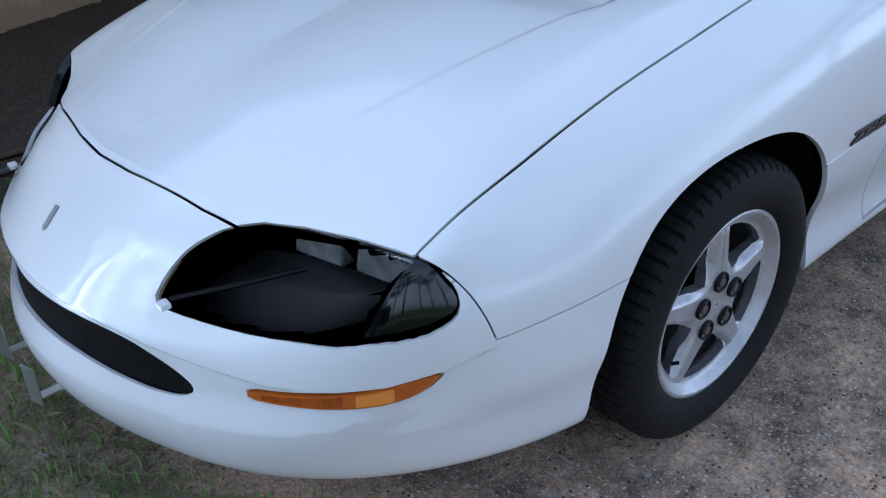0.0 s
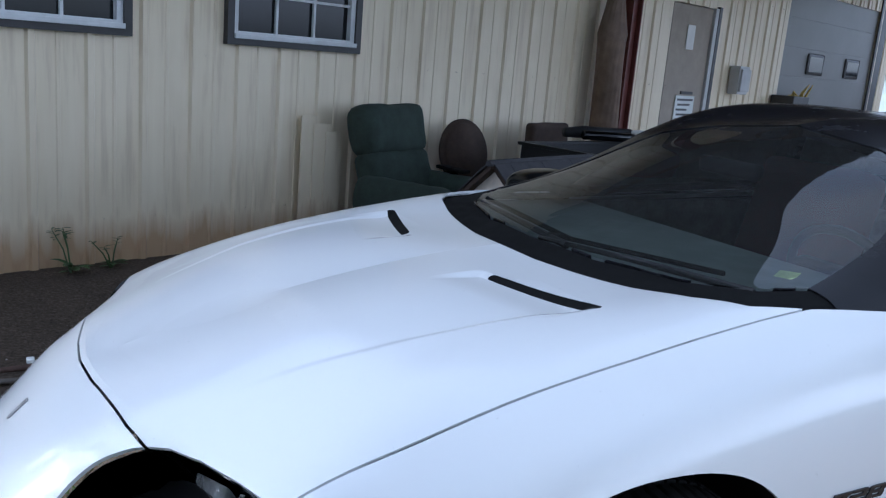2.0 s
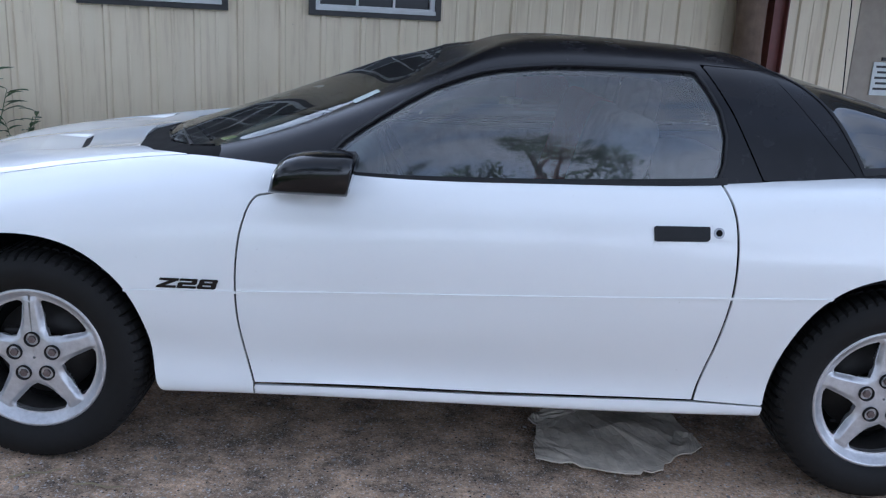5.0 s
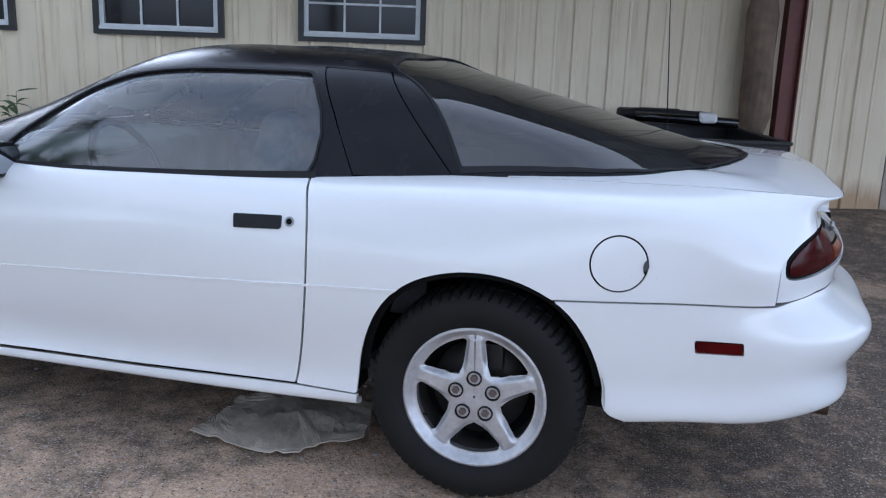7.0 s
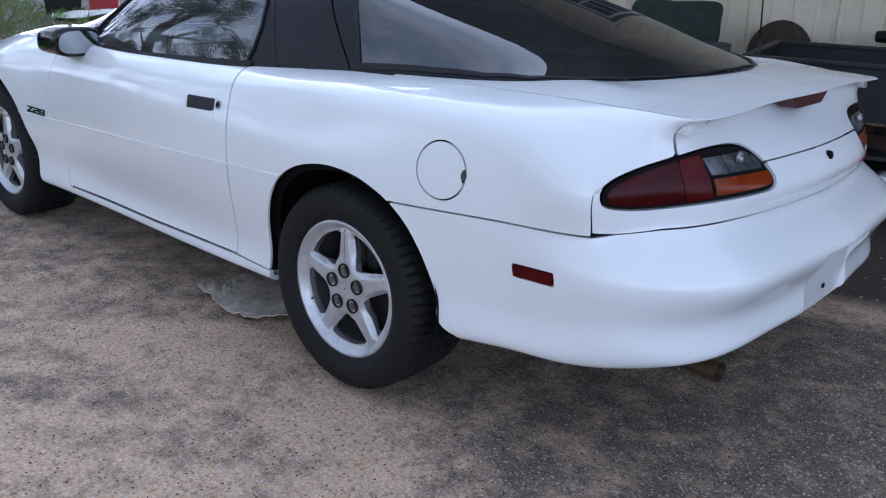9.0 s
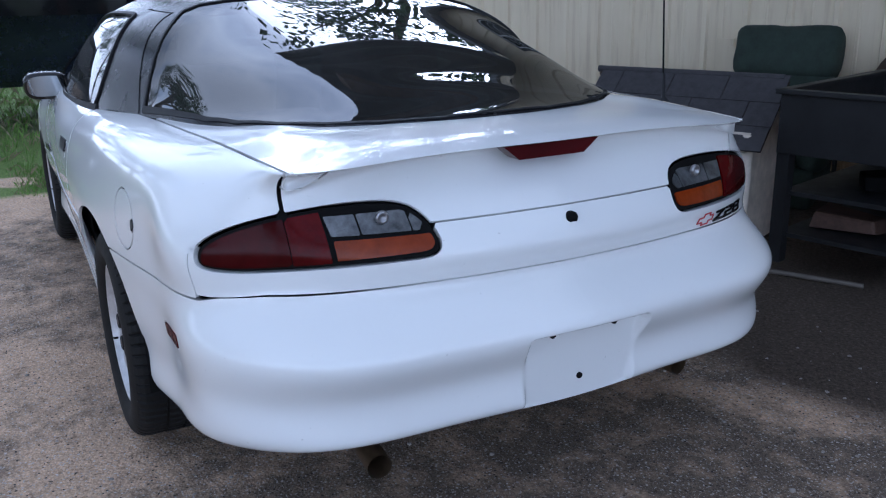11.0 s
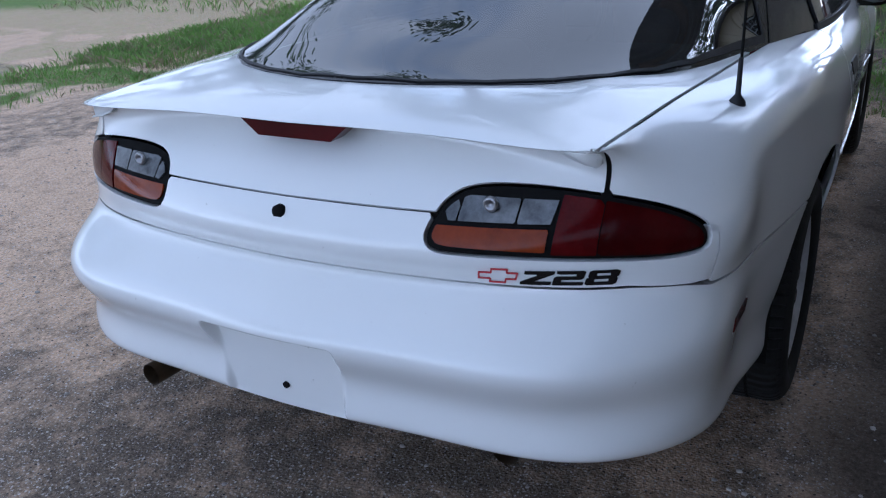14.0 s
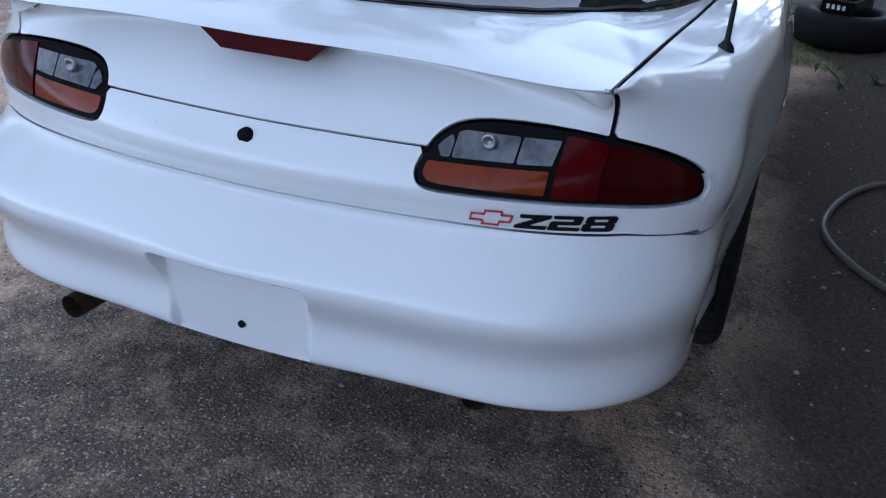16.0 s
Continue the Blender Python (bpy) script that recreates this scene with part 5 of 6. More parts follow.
YELLOW = simple("yellow_dry_plant", (.38, .27, .06), .8, vary=.35)
HOSE = simple("grey_brown_hose", (.10, .085, .07), .5, vary=.3, scale=8)
HOUSE_ROOF = simple("brown_house_roof", (.20, .10, .07), .85, vary=.25, scale=3)


def build_ground():
    near_x, near_y = np.arange(-9, 9.01, .1), np.arange(-9, 7.01, .1)
    xs = np.concatenate((np.array([-500, -150, -60, -30, -20, -14, -11]), near_x, np.array([11, 14, 20, 30, 60, 150, 500])))
    ys = np.concatenate((np.array([-500, -150, -60, -30, -20, -14, -11]), near_y, np.array([9, 12, 20, 30, 60, 150, 500])))
    gx, gy = np.meshgrid(xs, ys, indexing="ij")
    gz = ground_height(gx, gy) + .006 * zone_noise(gx, gy, 1.3) * (abs(gx) < 12) * (abs(gy) < 12)
    v = np.stack((gx, gy, gz), -1).reshape(-1, 3)
    ny = len(ys)
    i, j = np.meshgrid(np.arange(len(xs) - 1), np.arange(ny - 1), indexing="ij")
    a = (i * ny + j).ravel()
    f = np.stack((a, a + ny, a + ny + 1, a + 1), 1)
    me = bpy.data.meshes.new("ground")
    me.from_pydata(v.tolist(), [], f.tolist())
    me.polygons.foreach_set("use_smooth", [True] * len(me.polygons))
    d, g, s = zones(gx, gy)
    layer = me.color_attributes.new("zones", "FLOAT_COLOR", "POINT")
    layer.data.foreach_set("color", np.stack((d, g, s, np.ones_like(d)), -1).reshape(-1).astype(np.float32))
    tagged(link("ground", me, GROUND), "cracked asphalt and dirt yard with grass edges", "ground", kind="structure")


def ribbed(x0, x1, z0, z1, y=0.0, pitch=.30):
    bm = bmesh.new()
    prof = [(x0, y)]
    x = math.ceil(x0 / pitch) * pitch
    while x < x1 - .1:
        for a, b in ((0, 0), (.012, -.020), (.042, -.020), (.054, 0), (.150, 0), (.156, -.006), (.170, -.006), (.176, 0)):
            if x + a < x1 - .005:
                prof.append((x + a, y + b))
        x += pitch
    prof.append((x1, y))
    low, high = [bm.verts.new((a, b, z0)) for a, b in prof], [bm.verts.new((a, b, z1)) for a, b in prof]
    back0, back1 = [bm.verts.new((a, y + .10, z0)) for a, _ in prof], [bm.verts.new((a, y + .10, z1)) for a, _ in prof]
    for k in range(len(prof) - 1):
        bm.faces.new((low[k], low[k + 1], high[k + 1], high[k]))
        bm.faces.new((back0[k + 1], back0[k], back1[k], back1[k + 1]))
        bm.faces.new((low[k + 1], low[k], back0[k], back0[k + 1]))
        bm.faces.new((high[k], high[k + 1], back1[k + 1], back1[k]))
    bm.faces.new((low[0], high[0], back1[0], back0[0])), bm.faces.new((low[-1], back0[-1], back1[-1], high[-1]))
    return bm


WINDOWS = [(along(-2.78), along(-1.90)), (along(-1.25), along(-.385)), (along(.25), along(1.12))]


def build_wall():
    spans, s = [], along(-3.15)
    for a, b in WINDOWS:
        spans += [(s, a, .10, 3.15), (a, b, .10, 1.40), (a, b, 2.36, 3.15)]
        s = b
    door0, door1, gar0, gar1 = along(4.92), along(5.78), along(7.42), along(10.25)
    spans += [(s, door0, .10, 3.15), (door0, door1, 2.10, 3.15), (door1, gar0, .10, 3.15), (gar0, gar1, 2.5, 3.15), (gar1, along(10.9), .10, 3.15)]
    wall = bmesh.new()
    for a, b, z0, z1 in spans:
        join(wall, ribbed(a, b, z0, z1))
    ob = part("wall_north", wall, SIDING, None)
    ob.matrix_basis = WALL
    tagged(ob, "cream ribbed sheet-metal wall, streaked and rust-stained", "wall", kind="structure")
    head = bpy.data.meshes.new("screw")
    dot = turned([(0, -.004), (.005, -.003), (.006, 0)], 8)
    dot.transform(Matrix.Rotation(math.pi, 4, "Z"))
    dot.to_mesh(head)
    dot.free()
    head.materials.append(RUST)
    for s_at in np.arange(along(-3.0), along(7.2), .30):
        for z in (.38, 1.29, 2.25):
            if not any(a - .06 < s_at + .10 < b + .06 for a, b in WINDOWS + [(along(4.92), along(5.78))]) or z < .5:
                o = new("screw", head)
                o.parent = ob
                o.matrix_basis = Matrix.Translation((float(math.ceil(s_at / .30) * .30 + .10), -.001, z))
    end = part("wall_west", box(along(-3.15) - .02, along(-3.15) + .08, .10, 6, .1, 3.15), SIDING, None)
    end.matrix_basis = WALL
    tagged(end, "cream end wall of the building", "wall", kind="structure")
    core = part("wall_back", box(along(-3.15), along(10.9), 5.9, 6.0, 0, 3.15), SIDING, None)
    core.matrix_basis = WALL
    tagged(core, "plain back wall of the building", "wall", kind="structure")
    inside = part("wall_inner", box(along(-3.1), along(10.8), 1.5, 1.6, 0, 3.15), DARK_FRAME, None)
    inside.matrix_basis = WALL
    tagged(inside, "dark inner partition wall", "wall", kind="structure")
    for k, (a, b) in enumerate(WINDOWS):
        win = tagged(new("window_%d" % (k + 1)), "white sash window with grid bars and dark surround", "window", kind="structure")
        win.matrix_basis = WALL
        bm = bmesh.new()
        for q in ((a - .045, b + .045, 1.365, 1.405), (a - .045, b + .045, 2.355, 2.40), (a - .045, a, 1.405, 2.355), (b, b + .045, 1.405, 2.355)):
            add_box(bm, q[0], q[1], -.045, .03, q[2], q[3])
        part("window_surround", bm, DARK_FRAME, win)
        bm = bmesh.new()
        for q in ((a, b, 1.405, 1.445), (a, b, 2.32, 2.355), (a, a + .035, 1.445, 2.32), (b - .035, b, 1.445, 2.32), (a + .035, b - .035, 1.87, 1.90)):
            add_box(bm, q[0], q[1], -.028, .03, q[2], q[3])
        part("window_frame", bm, WHITE_FRAME, win)
        part("window_sill", box(a, b, -.06, -.03, 1.402, 1.43, .004), WHITE_FRAME, win)
        w = (b - a - .07) / 3
        for c in (1, 2):
            part("grid_bar", box(a + .035 + c * w - .008, a + .035 + c * w + .008, -.012, .008, 1.445, 2.32), WHITE_FRAME, win)
        for z in (1.66, 2.11):
            part("grid_bar", box(a + .035, b - .035, -.0115, .0075, z - .008, z + .008), WHITE_FRAME, win)
        part("pane", box(a + .03, b - .03, .012, .016, 1.44, 2.33), DARK_GLASS, win)
    # Plywood door.
    door = tagged(new("door_1"), "weathered plywood door with posted papers", "door", kind="structure")
    door.matrix_basis = WALL
    part("door_leaf", box(door0 + .01, door1 - .10, .0, .05, .12, 2.09, .004), PLYWOOD, door)
    part("door_frame", box(door1 - .10, door1 - .03, -.03, .06, .10, 2.10, .004), GREY_BOX, door)
    part("door_post", box(door1 - .03, door1 + .03, -.035, .06, .10, 2.12, .004), DARK_FRAME, door)
    part("notice", box(along(5.22), along(5.36), -.012, -.006, 1.66, 1.90), WHITE_RAG, door, "torn white paper notice")
    sign = part("sign_board", box(along(5.16), along(5.52), -.014, -.006, .90, 1.20), PAPER, door, "printed paper sign of unreadable print")
    for r in range(5):
        part("print_bar", box(along(5.19) + (r % 2) * .02, along(5.49) - (r % 3) * .05, -.017, -.0145, 1.15 - r * .05, 1.17 - r * .05), DARK_FRAME, sign)
    part("sign_clip", box(along(5.24), along(5.46), -.022, -.006, 1.215, 1.245), DARK_FRAME, door)
    # Roll-up garage door.
    gar = tagged(new("garage_door"), "white sectional garage door with two small windows", "garage door", kind="structure")
    gar.matrix_basis = WALL
    for r in range(7):
        part("panel", box(gar0, gar1, .02, .06, .12 + r * .345, .12 + r * .345 + .3445, .004), GARAGE, gar)
    for a in (8.15, 9.35):
        lite = part("garage_window", box(along(a), along(a) + .50, -.002, .03, 1.54, 1.80, .03, 2), DARK_FRAME, gar)
        part("pane", box(along(a) + .04, along(a) + .46, -.006, -.003, 1.58, 1.76), DARK_GLASS, lite)
    side_post = part("wall_corner", box(gar1, gar1 + .32, -.02, .10, .0, 3.15), DARK_FRAME, None)
    side_post.matrix_basis = WALL
    tagged(side_post, "dark steel door jamb", "trim", kind="structure")


def build_awning():
    s0, s1 = along(-.45), along(10.7)
    bm = bmesh.new()
    rows = []
    n = int((s1 - s0) / .038)
    for k in range(n + 1):
        s = s0 + (s1 - s0) * k / n
        dz = .012 * math.cos(k * math.pi / 2 + .4)
        rows.append([bm.verts.new((s, y, z + dz + t)) for t in (0, .004) for y, z in ((.03, 3.05), (AWNING_OUT, AWNING_Z))])
    for a, b in zip(rows, rows[1:]):
        bm.faces.new((a[0], b[0], b[1], a[1])), bm.faces.new((a[2], a[3], b[3], b[2])), bm.faces.new((a[1], b[1], b[3], a[3]))
    ob = part("awning_roof", bm, ROOF_SHEET, None)
    ob.matrix_basis = WALL
    tagged(ob, "corrugated metal awning roof along the wall", "roof", kind="structure")
    # Unseen roof slab, added to block sky light above the wall.
    top = part("roof", box(along(-3.3), along(11.0), -.05, 6.1, 3.155, 3.22, .01), ROOF_SHEET, None)
    top.matrix_basis = WALL
    tagged(top, "flat roof slab added out of view on the building", "roof", kind="structure")
    # Unseen eave, added beyond the awning to shape the reflected sky.
    eave = bmesh.new()
    rows = []
    for k in range(95):
        s = along(-3.3) + (s0 - along(-3.3)) * k / 94
        dz = .012 * math.cos(k * math.pi / 2 + .4)
        rows.append([eave.verts.new((s, y, z + dz + t)) for t in (0, .004) for y, z in ((.03, 3.05), (-.35, 2.97))])
    for a, b in zip(rows, rows[1:]):
        eave.faces.new((a[0], b[0], b[1], a[1])), eave.faces.new((a[2], a[3], b[3], b[2])), eave.faces.new((a[1], b[1], b[3], a[3]))
    over = part("eave_roof", eave, ROOF_SHEET, None)
    over.matrix_basis = WALL
    tagged(over, "short corrugated metal eave added out of view along the wall", "roof", kind="structure")
    for k in range(6):
        s = s0 + .6 + k * 2.1
        slope = (3.05 - AWNING_Z) / (.05 - AWNING_OUT)
        bm = box(s, s + .05, AWNING_OUT + .1, 0, -.14, -.02)
        bm.transform(Matrix.Translation((0, 0, 3.03)) @ Matrix(((1, 0, 0, 0), (0, 1, 0, 0), (0, slope, 1, 0), (0, 0, 0, 1))))
        r = part("rafter", bm, OLD_WOOD, ob)


AWNING_OUT, AWNING_Z = -2.95, 2.84
build_ground()
build_wall()
build_awning()
build_car()


# ---------------------------------------------------------------- things by the wall
BLACK_STEEL = simple("black_steel", (.018, .018, .019), .5, metal=.3, vary=.45, scale=12, bumps=.1)

def at_wall(s, out, z=0.0, turn=0.0):
    return WALL @ Matrix.Translation((s, -out, z)) @ pose(0, 0, 0, 0, 0, turn)


def lumpy(bm, amount, scale, seed):
    for v in bm.verts:
        v.co += Vector((noise.noise(v.co * scale + Vector((seed, 0, 0))), noise.noise(v.co * scale + Vector((0, seed, 7))), noise.noise(v.co * scale + Vector((3, 0, seed))))) * amount


def cushion(x0, x1, y0, y1, z0, z1, bevel=.06, cuts=5, lump=.012, seed=1):
    bm = bmesh.new()
    add_box(bm, x0, x1, y0, y1, z0, z1)
    bmesh.ops.bevel(bm, geom=bm.edges[:], offset=bevel, segments=4, profile=.6, affect="EDGES")
    bmesh.ops.subdivide_edges(bm, edges=[e for e in bm.edges if e.calc_length() > .12], cuts=cuts, use_grid_fill=True)
    lumpy(bm, lump, 7, seed)
    return bm


def build_posts():
    bm = bmesh.new()
    pts = [(0, 0, .1), (.012, .0, .9), (-.01, .01, 1.7), (.01, 0, 2.95)]
    bm = tube(pts, [.135, .125, .125, .12], 14)
    bmesh.ops.subdivide_edges(bm, edges=bm.edges[:], cuts=3)
    lumpy(bm, .012, 5, 4)
    post = part("wood_post", bm, OLD_WOOD, None, "", True, at_wall(along(3.69), .22))
    tagged(post, "rough brown timber post standing before the wall", "post")
    bm = box(-.075, .075, -.006, .006, .1, 2.95)
    add_box(bm, -.075, -.063, -.05, .05, .1, 2.95), add_box(bm, .063, .075, -.05, .05, .1, 2.95)
    beam = part("steel_post", bm, RED_STEEL, None, "", False, at_wall(along(3.93), .22))
    tagged(beam, "red-brown steel post beside a timber post", "post")
    for x, y in ((-3.18, 2.06), (9.72, 5.20), (-2.86, .22)):
        bm = box(x - .05, x + .05, y - .05, y + .05, 0, 2.62, .006)
        warm = x > 9
        # The far post gets its sunlit look from an orange base colour.
        tagged(part("awning_post", bm, SUNLIT_WOOD if warm else RED_STEEL, None), "square timber awning post with low sunlight painted on in orange" if warm else "red-oxide square steel awning post", "post")


def build_recliner():
    chair = tagged(new("recliner"), "worn dark green upholstered recliner against the wall", "chair")
    part("seat", cushion(-.24, .24, -.66, -.10, .28, .50, seed=2), GREEN_CLOTH, chair, "", True)
    part("base", box(-.34, .34, -.64, .0, .06, .30, .03), GREEN_CLOTH, chair, "", True)
    for sgn in (-1, 1):
        part("armrest", cushion(sgn * .31 - .09, sgn * .31 + .09, -.66, .05, .28, .62, .09, 4, .012, 5 + sgn), GREEN_CLOTH, chair, "", True)
    back = part("backrest", cushion(-.32, .32, -.09, .12, .0, .36, .08, 6, .016, 9), GREEN_CLOTH, chair, "", True, Matrix.Translation((0, -.09, .42)) @ pose(0, 0, 0, -17, 0, 0))
    part("headrest_pillow", cushion(-.32, .32, -.10, .13, .33, .66, .09, 6, .018, 11), GREEN_CLOTH, back, "", True)
    chair.matrix_basis = Matrix.Translation((1.38, 3.33, .0)) @ pose(0, 0, 0, 0, 0, 29)
    round_seat = tagged(new("round_chair"), "brown round-backed chair behind the recliner", "chair")
    ring = [(.22 * math.cos(a), .245 * math.sin(a)) for a in (2 * math.pi * k / 32 for k in range(32))]
    bm = prism(ring, .09)
    bmesh.ops.bevel(bm, geom=[e for e in bm.edges if abs(e.verts[0].co.z - e.verts[1].co.z) < .001], offset=.035, segments=3, affect="EDGES")
    part("backrest", bm, BROWN_CLOTH, round_seat, "", True, Matrix.Translation((0, 0, .715)) @ pose(0, 0, 0, 78, 0, 0))
    part("seat", cushion(-.25, .25, -.45, .02, .34, .46, .05, 3), BROWN_CLOTH, round_seat, "", True)
    for x, y in ((-.2, -.4), (.2, -.4), (-.2, -.02), (.2, -.02)):
        part("leg", tube([(x, y, .08), (x, y, .36)], .014, 8), DARK_FRAME, round_seat)
    for sgn in (-1, 1):
        arm = part("armrest", box(sgn * .29 - .045, sgn * .29 + .045, -.44, -.16, .635, .660, .01), BLACK, round_seat)
        part("arm_support", box(sgn * .29 - .02, sgn * .29 + .02, -.33, -.26, .40, .635), BLACK, arm)
    round_seat.matrix_basis = at_wall(along(1.98), .22, 0, -8)
    office = tagged(new("office_chair"), "brown square-backed chair with flat armrests", "chair")
    part("backrest", cushion(-.26, .26, -.04, .05, .52, .95, .04, 4, .006), BROWN_CLOTH, office, "", True)
    part("seat", cushion(-.26, .26, -.5, -.02, .40, .50, .04, 4, .006), BROWN_CLOTH, office, "", True)
    for sgn in (-1, 1):
        arm = part("armrest", box(sgn * .33 - .05, sgn * .33 + .05, -.42, -.12, .62, .645, .01), BLACK, office)
        part("arm_support", box(sgn * .33 - .02, sgn * .33 + .02, -.30, -.24, .42, .62), BLACK, arm)
    part("pedestal", tube([(0, -.25, .06), (0, -.25, .42)], .03, 10), BLACK, office)
    for k in range(5):
        a = 2 * math.pi * k / 5
        part("foot", tube([(0, -.25, .13), (.28 * math.cos(a), -.25 + .28 * math.sin(a), .10)], .018, 6), BLACK, office)
    office.matrix_basis = at_wall(along(2.86), .30, 0, 4)
    lean = tagged(new("sheet_stack"), "short offcuts of siding leaning on the wall", "metal sheet")
    for k in range(3):
        part("sheet", box(k * .09, k * .09 + .13, -.02 - k * .012, -.012 - k * .012, .1, .96 - k * .05), SIDING, lean)
    lean.matrix_basis = at_wall(along(.72), .05)


def build_bin():
    """The open steel bin on legs behind the car."""
    bin_ = tagged(new("steel_bin"), "open black steel bin on a frame, filled with scrap", "bin")
    w, d, z0, z1 = 1.35, 1.12, .56, .83
    for name, q in (("side_panel", (0, w, 0, .012)), ("side_panel", (0, w, d - .012, d)), ("end_panel", (0, .012, .012, d - .012)), ("end_panel", (w - .012, w, .012, d - .012))):
        p_ = part(name, box(q[0], q[1], q[2], q[3], z0, z1, .003), BLACK_STEEL, bin_)
        part("rim", box(q[0] - .02, q[1] + .02, q[2] - .02, q[3] + .02, z1, z1 + .022, .004), BLACK_STEEL, p_)
    part("bin_floor", box(.012, w - .012, .012, d - .012, z0, z0 + .02), BLACK_STEEL, bin_)
    for x in (.03, w - .03):
        for y in (.04, d - .04):
            part("leg", box(x - .03, x + .03, y - .03, y + .03, .04, z0), BLACK_STEEL, bin_)
    for z in (.16, .36):
        part("shelf", box(.02, w - .02, .05, d - .05, z, z + .02), BLACK_STEEL, bin_)
    bin_.matrix_basis = Matrix.Translation((2.50, 2.02, .02)) @ pose(0, 0, 0, 0, 0, 14)
    m = bin_.matrix_basis
    lamp = part("trailer_lamp", box(w + .02, w + .05, .04, .15, .42, .52, .01), RED_LENS, None, "", True, m.copy())
    tagged(lamp, "red lamp unit standing by the bin", "lamp")
    lamp.matrix_basis = m @ Matrix.Translation((-.04, .0, -.04))
    tagged(part("grey_tube", tube([(2.86, 3.25, .92), (3.58, 3.22, .905)], .035, 14), BLACK_GLOSS, None, "", True), "shiny black plastic tube lying on the bin", "tube")
    tagged(part("black_roll", tube([(2.75, 3.34, .925), (2.9, 3.33, .935), (3.35, 3.32, .93)], [.035, .045, .04], 12), PLASTIC, None, "", True), "black plastic roll lying across a bin", "roll")
    rag = cushion(3.30, 3.42, 3.16, 3.27, .90, .97, .03, 3, .03, 3)
    tagged(part("cloth_scrap", rag, WHITE_RAG, None, "", True), "white cloth scrap on a tube", "cloth")
    bm = turned([(0, 0), (.04, 0), (.045, .02), (.045, .16), (.02, .21), (.02, .24), (0, .24)], 16)
    tagged(part("plastic_bottle", bm, PAPER, None, "", True, m @ Matrix.Translation((.75, .12, .225))), "clear plastic bottle lying on a shelf", "bottle")
    bm = box(-.09, .09, -.06, .06, 0, .26, .03, 3)
    add_box(bm, -.03, .03, -.03, .03, .26, .30)
    tagged(part("jug", bm, WHITE_RAG, None, "", True, m @ Matrix.Translation((w + .12, .1, .0))), "white plastic jug on the ground", "jug")
    for k in range(7):
        bm = box(-.15, .15, -.08, .08, 0, .08, .015)
        lumpy(bm, .03, 6, k)
        tagged(part("scrap_piece", bm, BLACK if k % 2 else RUST, None, "", False, m @ Matrix.Translation((.25 + .14 * k, .3 + .12 * (k % 4), .38 if k % 3 else .18)) @ pose(0, 0, 0, 0, 0, k * 37)), "dark scrap iron piece on a bin shelf", "scrap", group="scrap in the bin")


def build_kennel():
    dog = tagged(new("kennel"), "small faded white kennel with grey shingle roof", "kennel")
    L, w, h, peak = .95, .27, .60, .85
    for y0 in (-w, w - .02):
        part("long_wall", box(.04, L, y0, y0 + .02, .05, h + .02), DOG_WALL, dog)
    for x in (.055, L - .015):
        for y in (-w + .015, w - .015):
            part("corner_post", tube([(x, y, .03), (x, y, .05), (x, y, h + .01)], [.020, .028, .028], 14), DOG_WALL, dog, "", True)
    part("base_board", box(.07, L - .03, -w + .02, w - .02, .0, .06, .015), DOG_WALL, dog, "soiled base board")
    for x in (.04, L - .02):
        gable = prism([(-w + .02, .05), (w - .02, .05), (w - .02, h), (0, peak - .02), (-w + .02, h)], .02, Matrix(((0, 0, 1, x), (1, 0, 0, 0), (0, 1, 0, 0), (0, 0, 0, 1))))
        part("gable", gable, DOG_WALL, dog)
    slope = math.atan2(peak - h, w)
    run = math.hypot(peak - h, w) + .07
    for sgn in (-1, 1):
        m = Matrix.Translation((0 if sgn > 0 else L + .04, 0, peak)) @ pose(0, 0, 0, 0, 0, 0 if sgn > 0 else 180) @ pose(0, 0, 0, -math.degrees(slope), 0, 0)
        deck = part("roof_deck", box(-.03, L + .03, 0, run, -.02, 0), BROWN_CLOTH, dog, "", False, m)
        for r in range(3):
            for k in range(4):
                x0 = -.035 + k * .30 - (.15 if r % 2 else 0)
                a, b = max(-.04, x0), min(L + .045, x0 + .295)
                if b - a > .03:
                    y1 = run + .012 - r * run / 3
                    part("shingle", box(a, b, y1 - run / 3 - .03, y1, .001 + r * .005, .007 + r * .005), SHINGLE, deck)
    part("ridge_cap", tube([(-.04, 0, peak + .012), (L + .05, 0, peak + .012)], .018, 8), SHINGLE, dog)
    dog.matrix_basis = Matrix.Translation((1.31, 1.97, .015)) @ pose(0, 0, 0, 0, 0, 22)


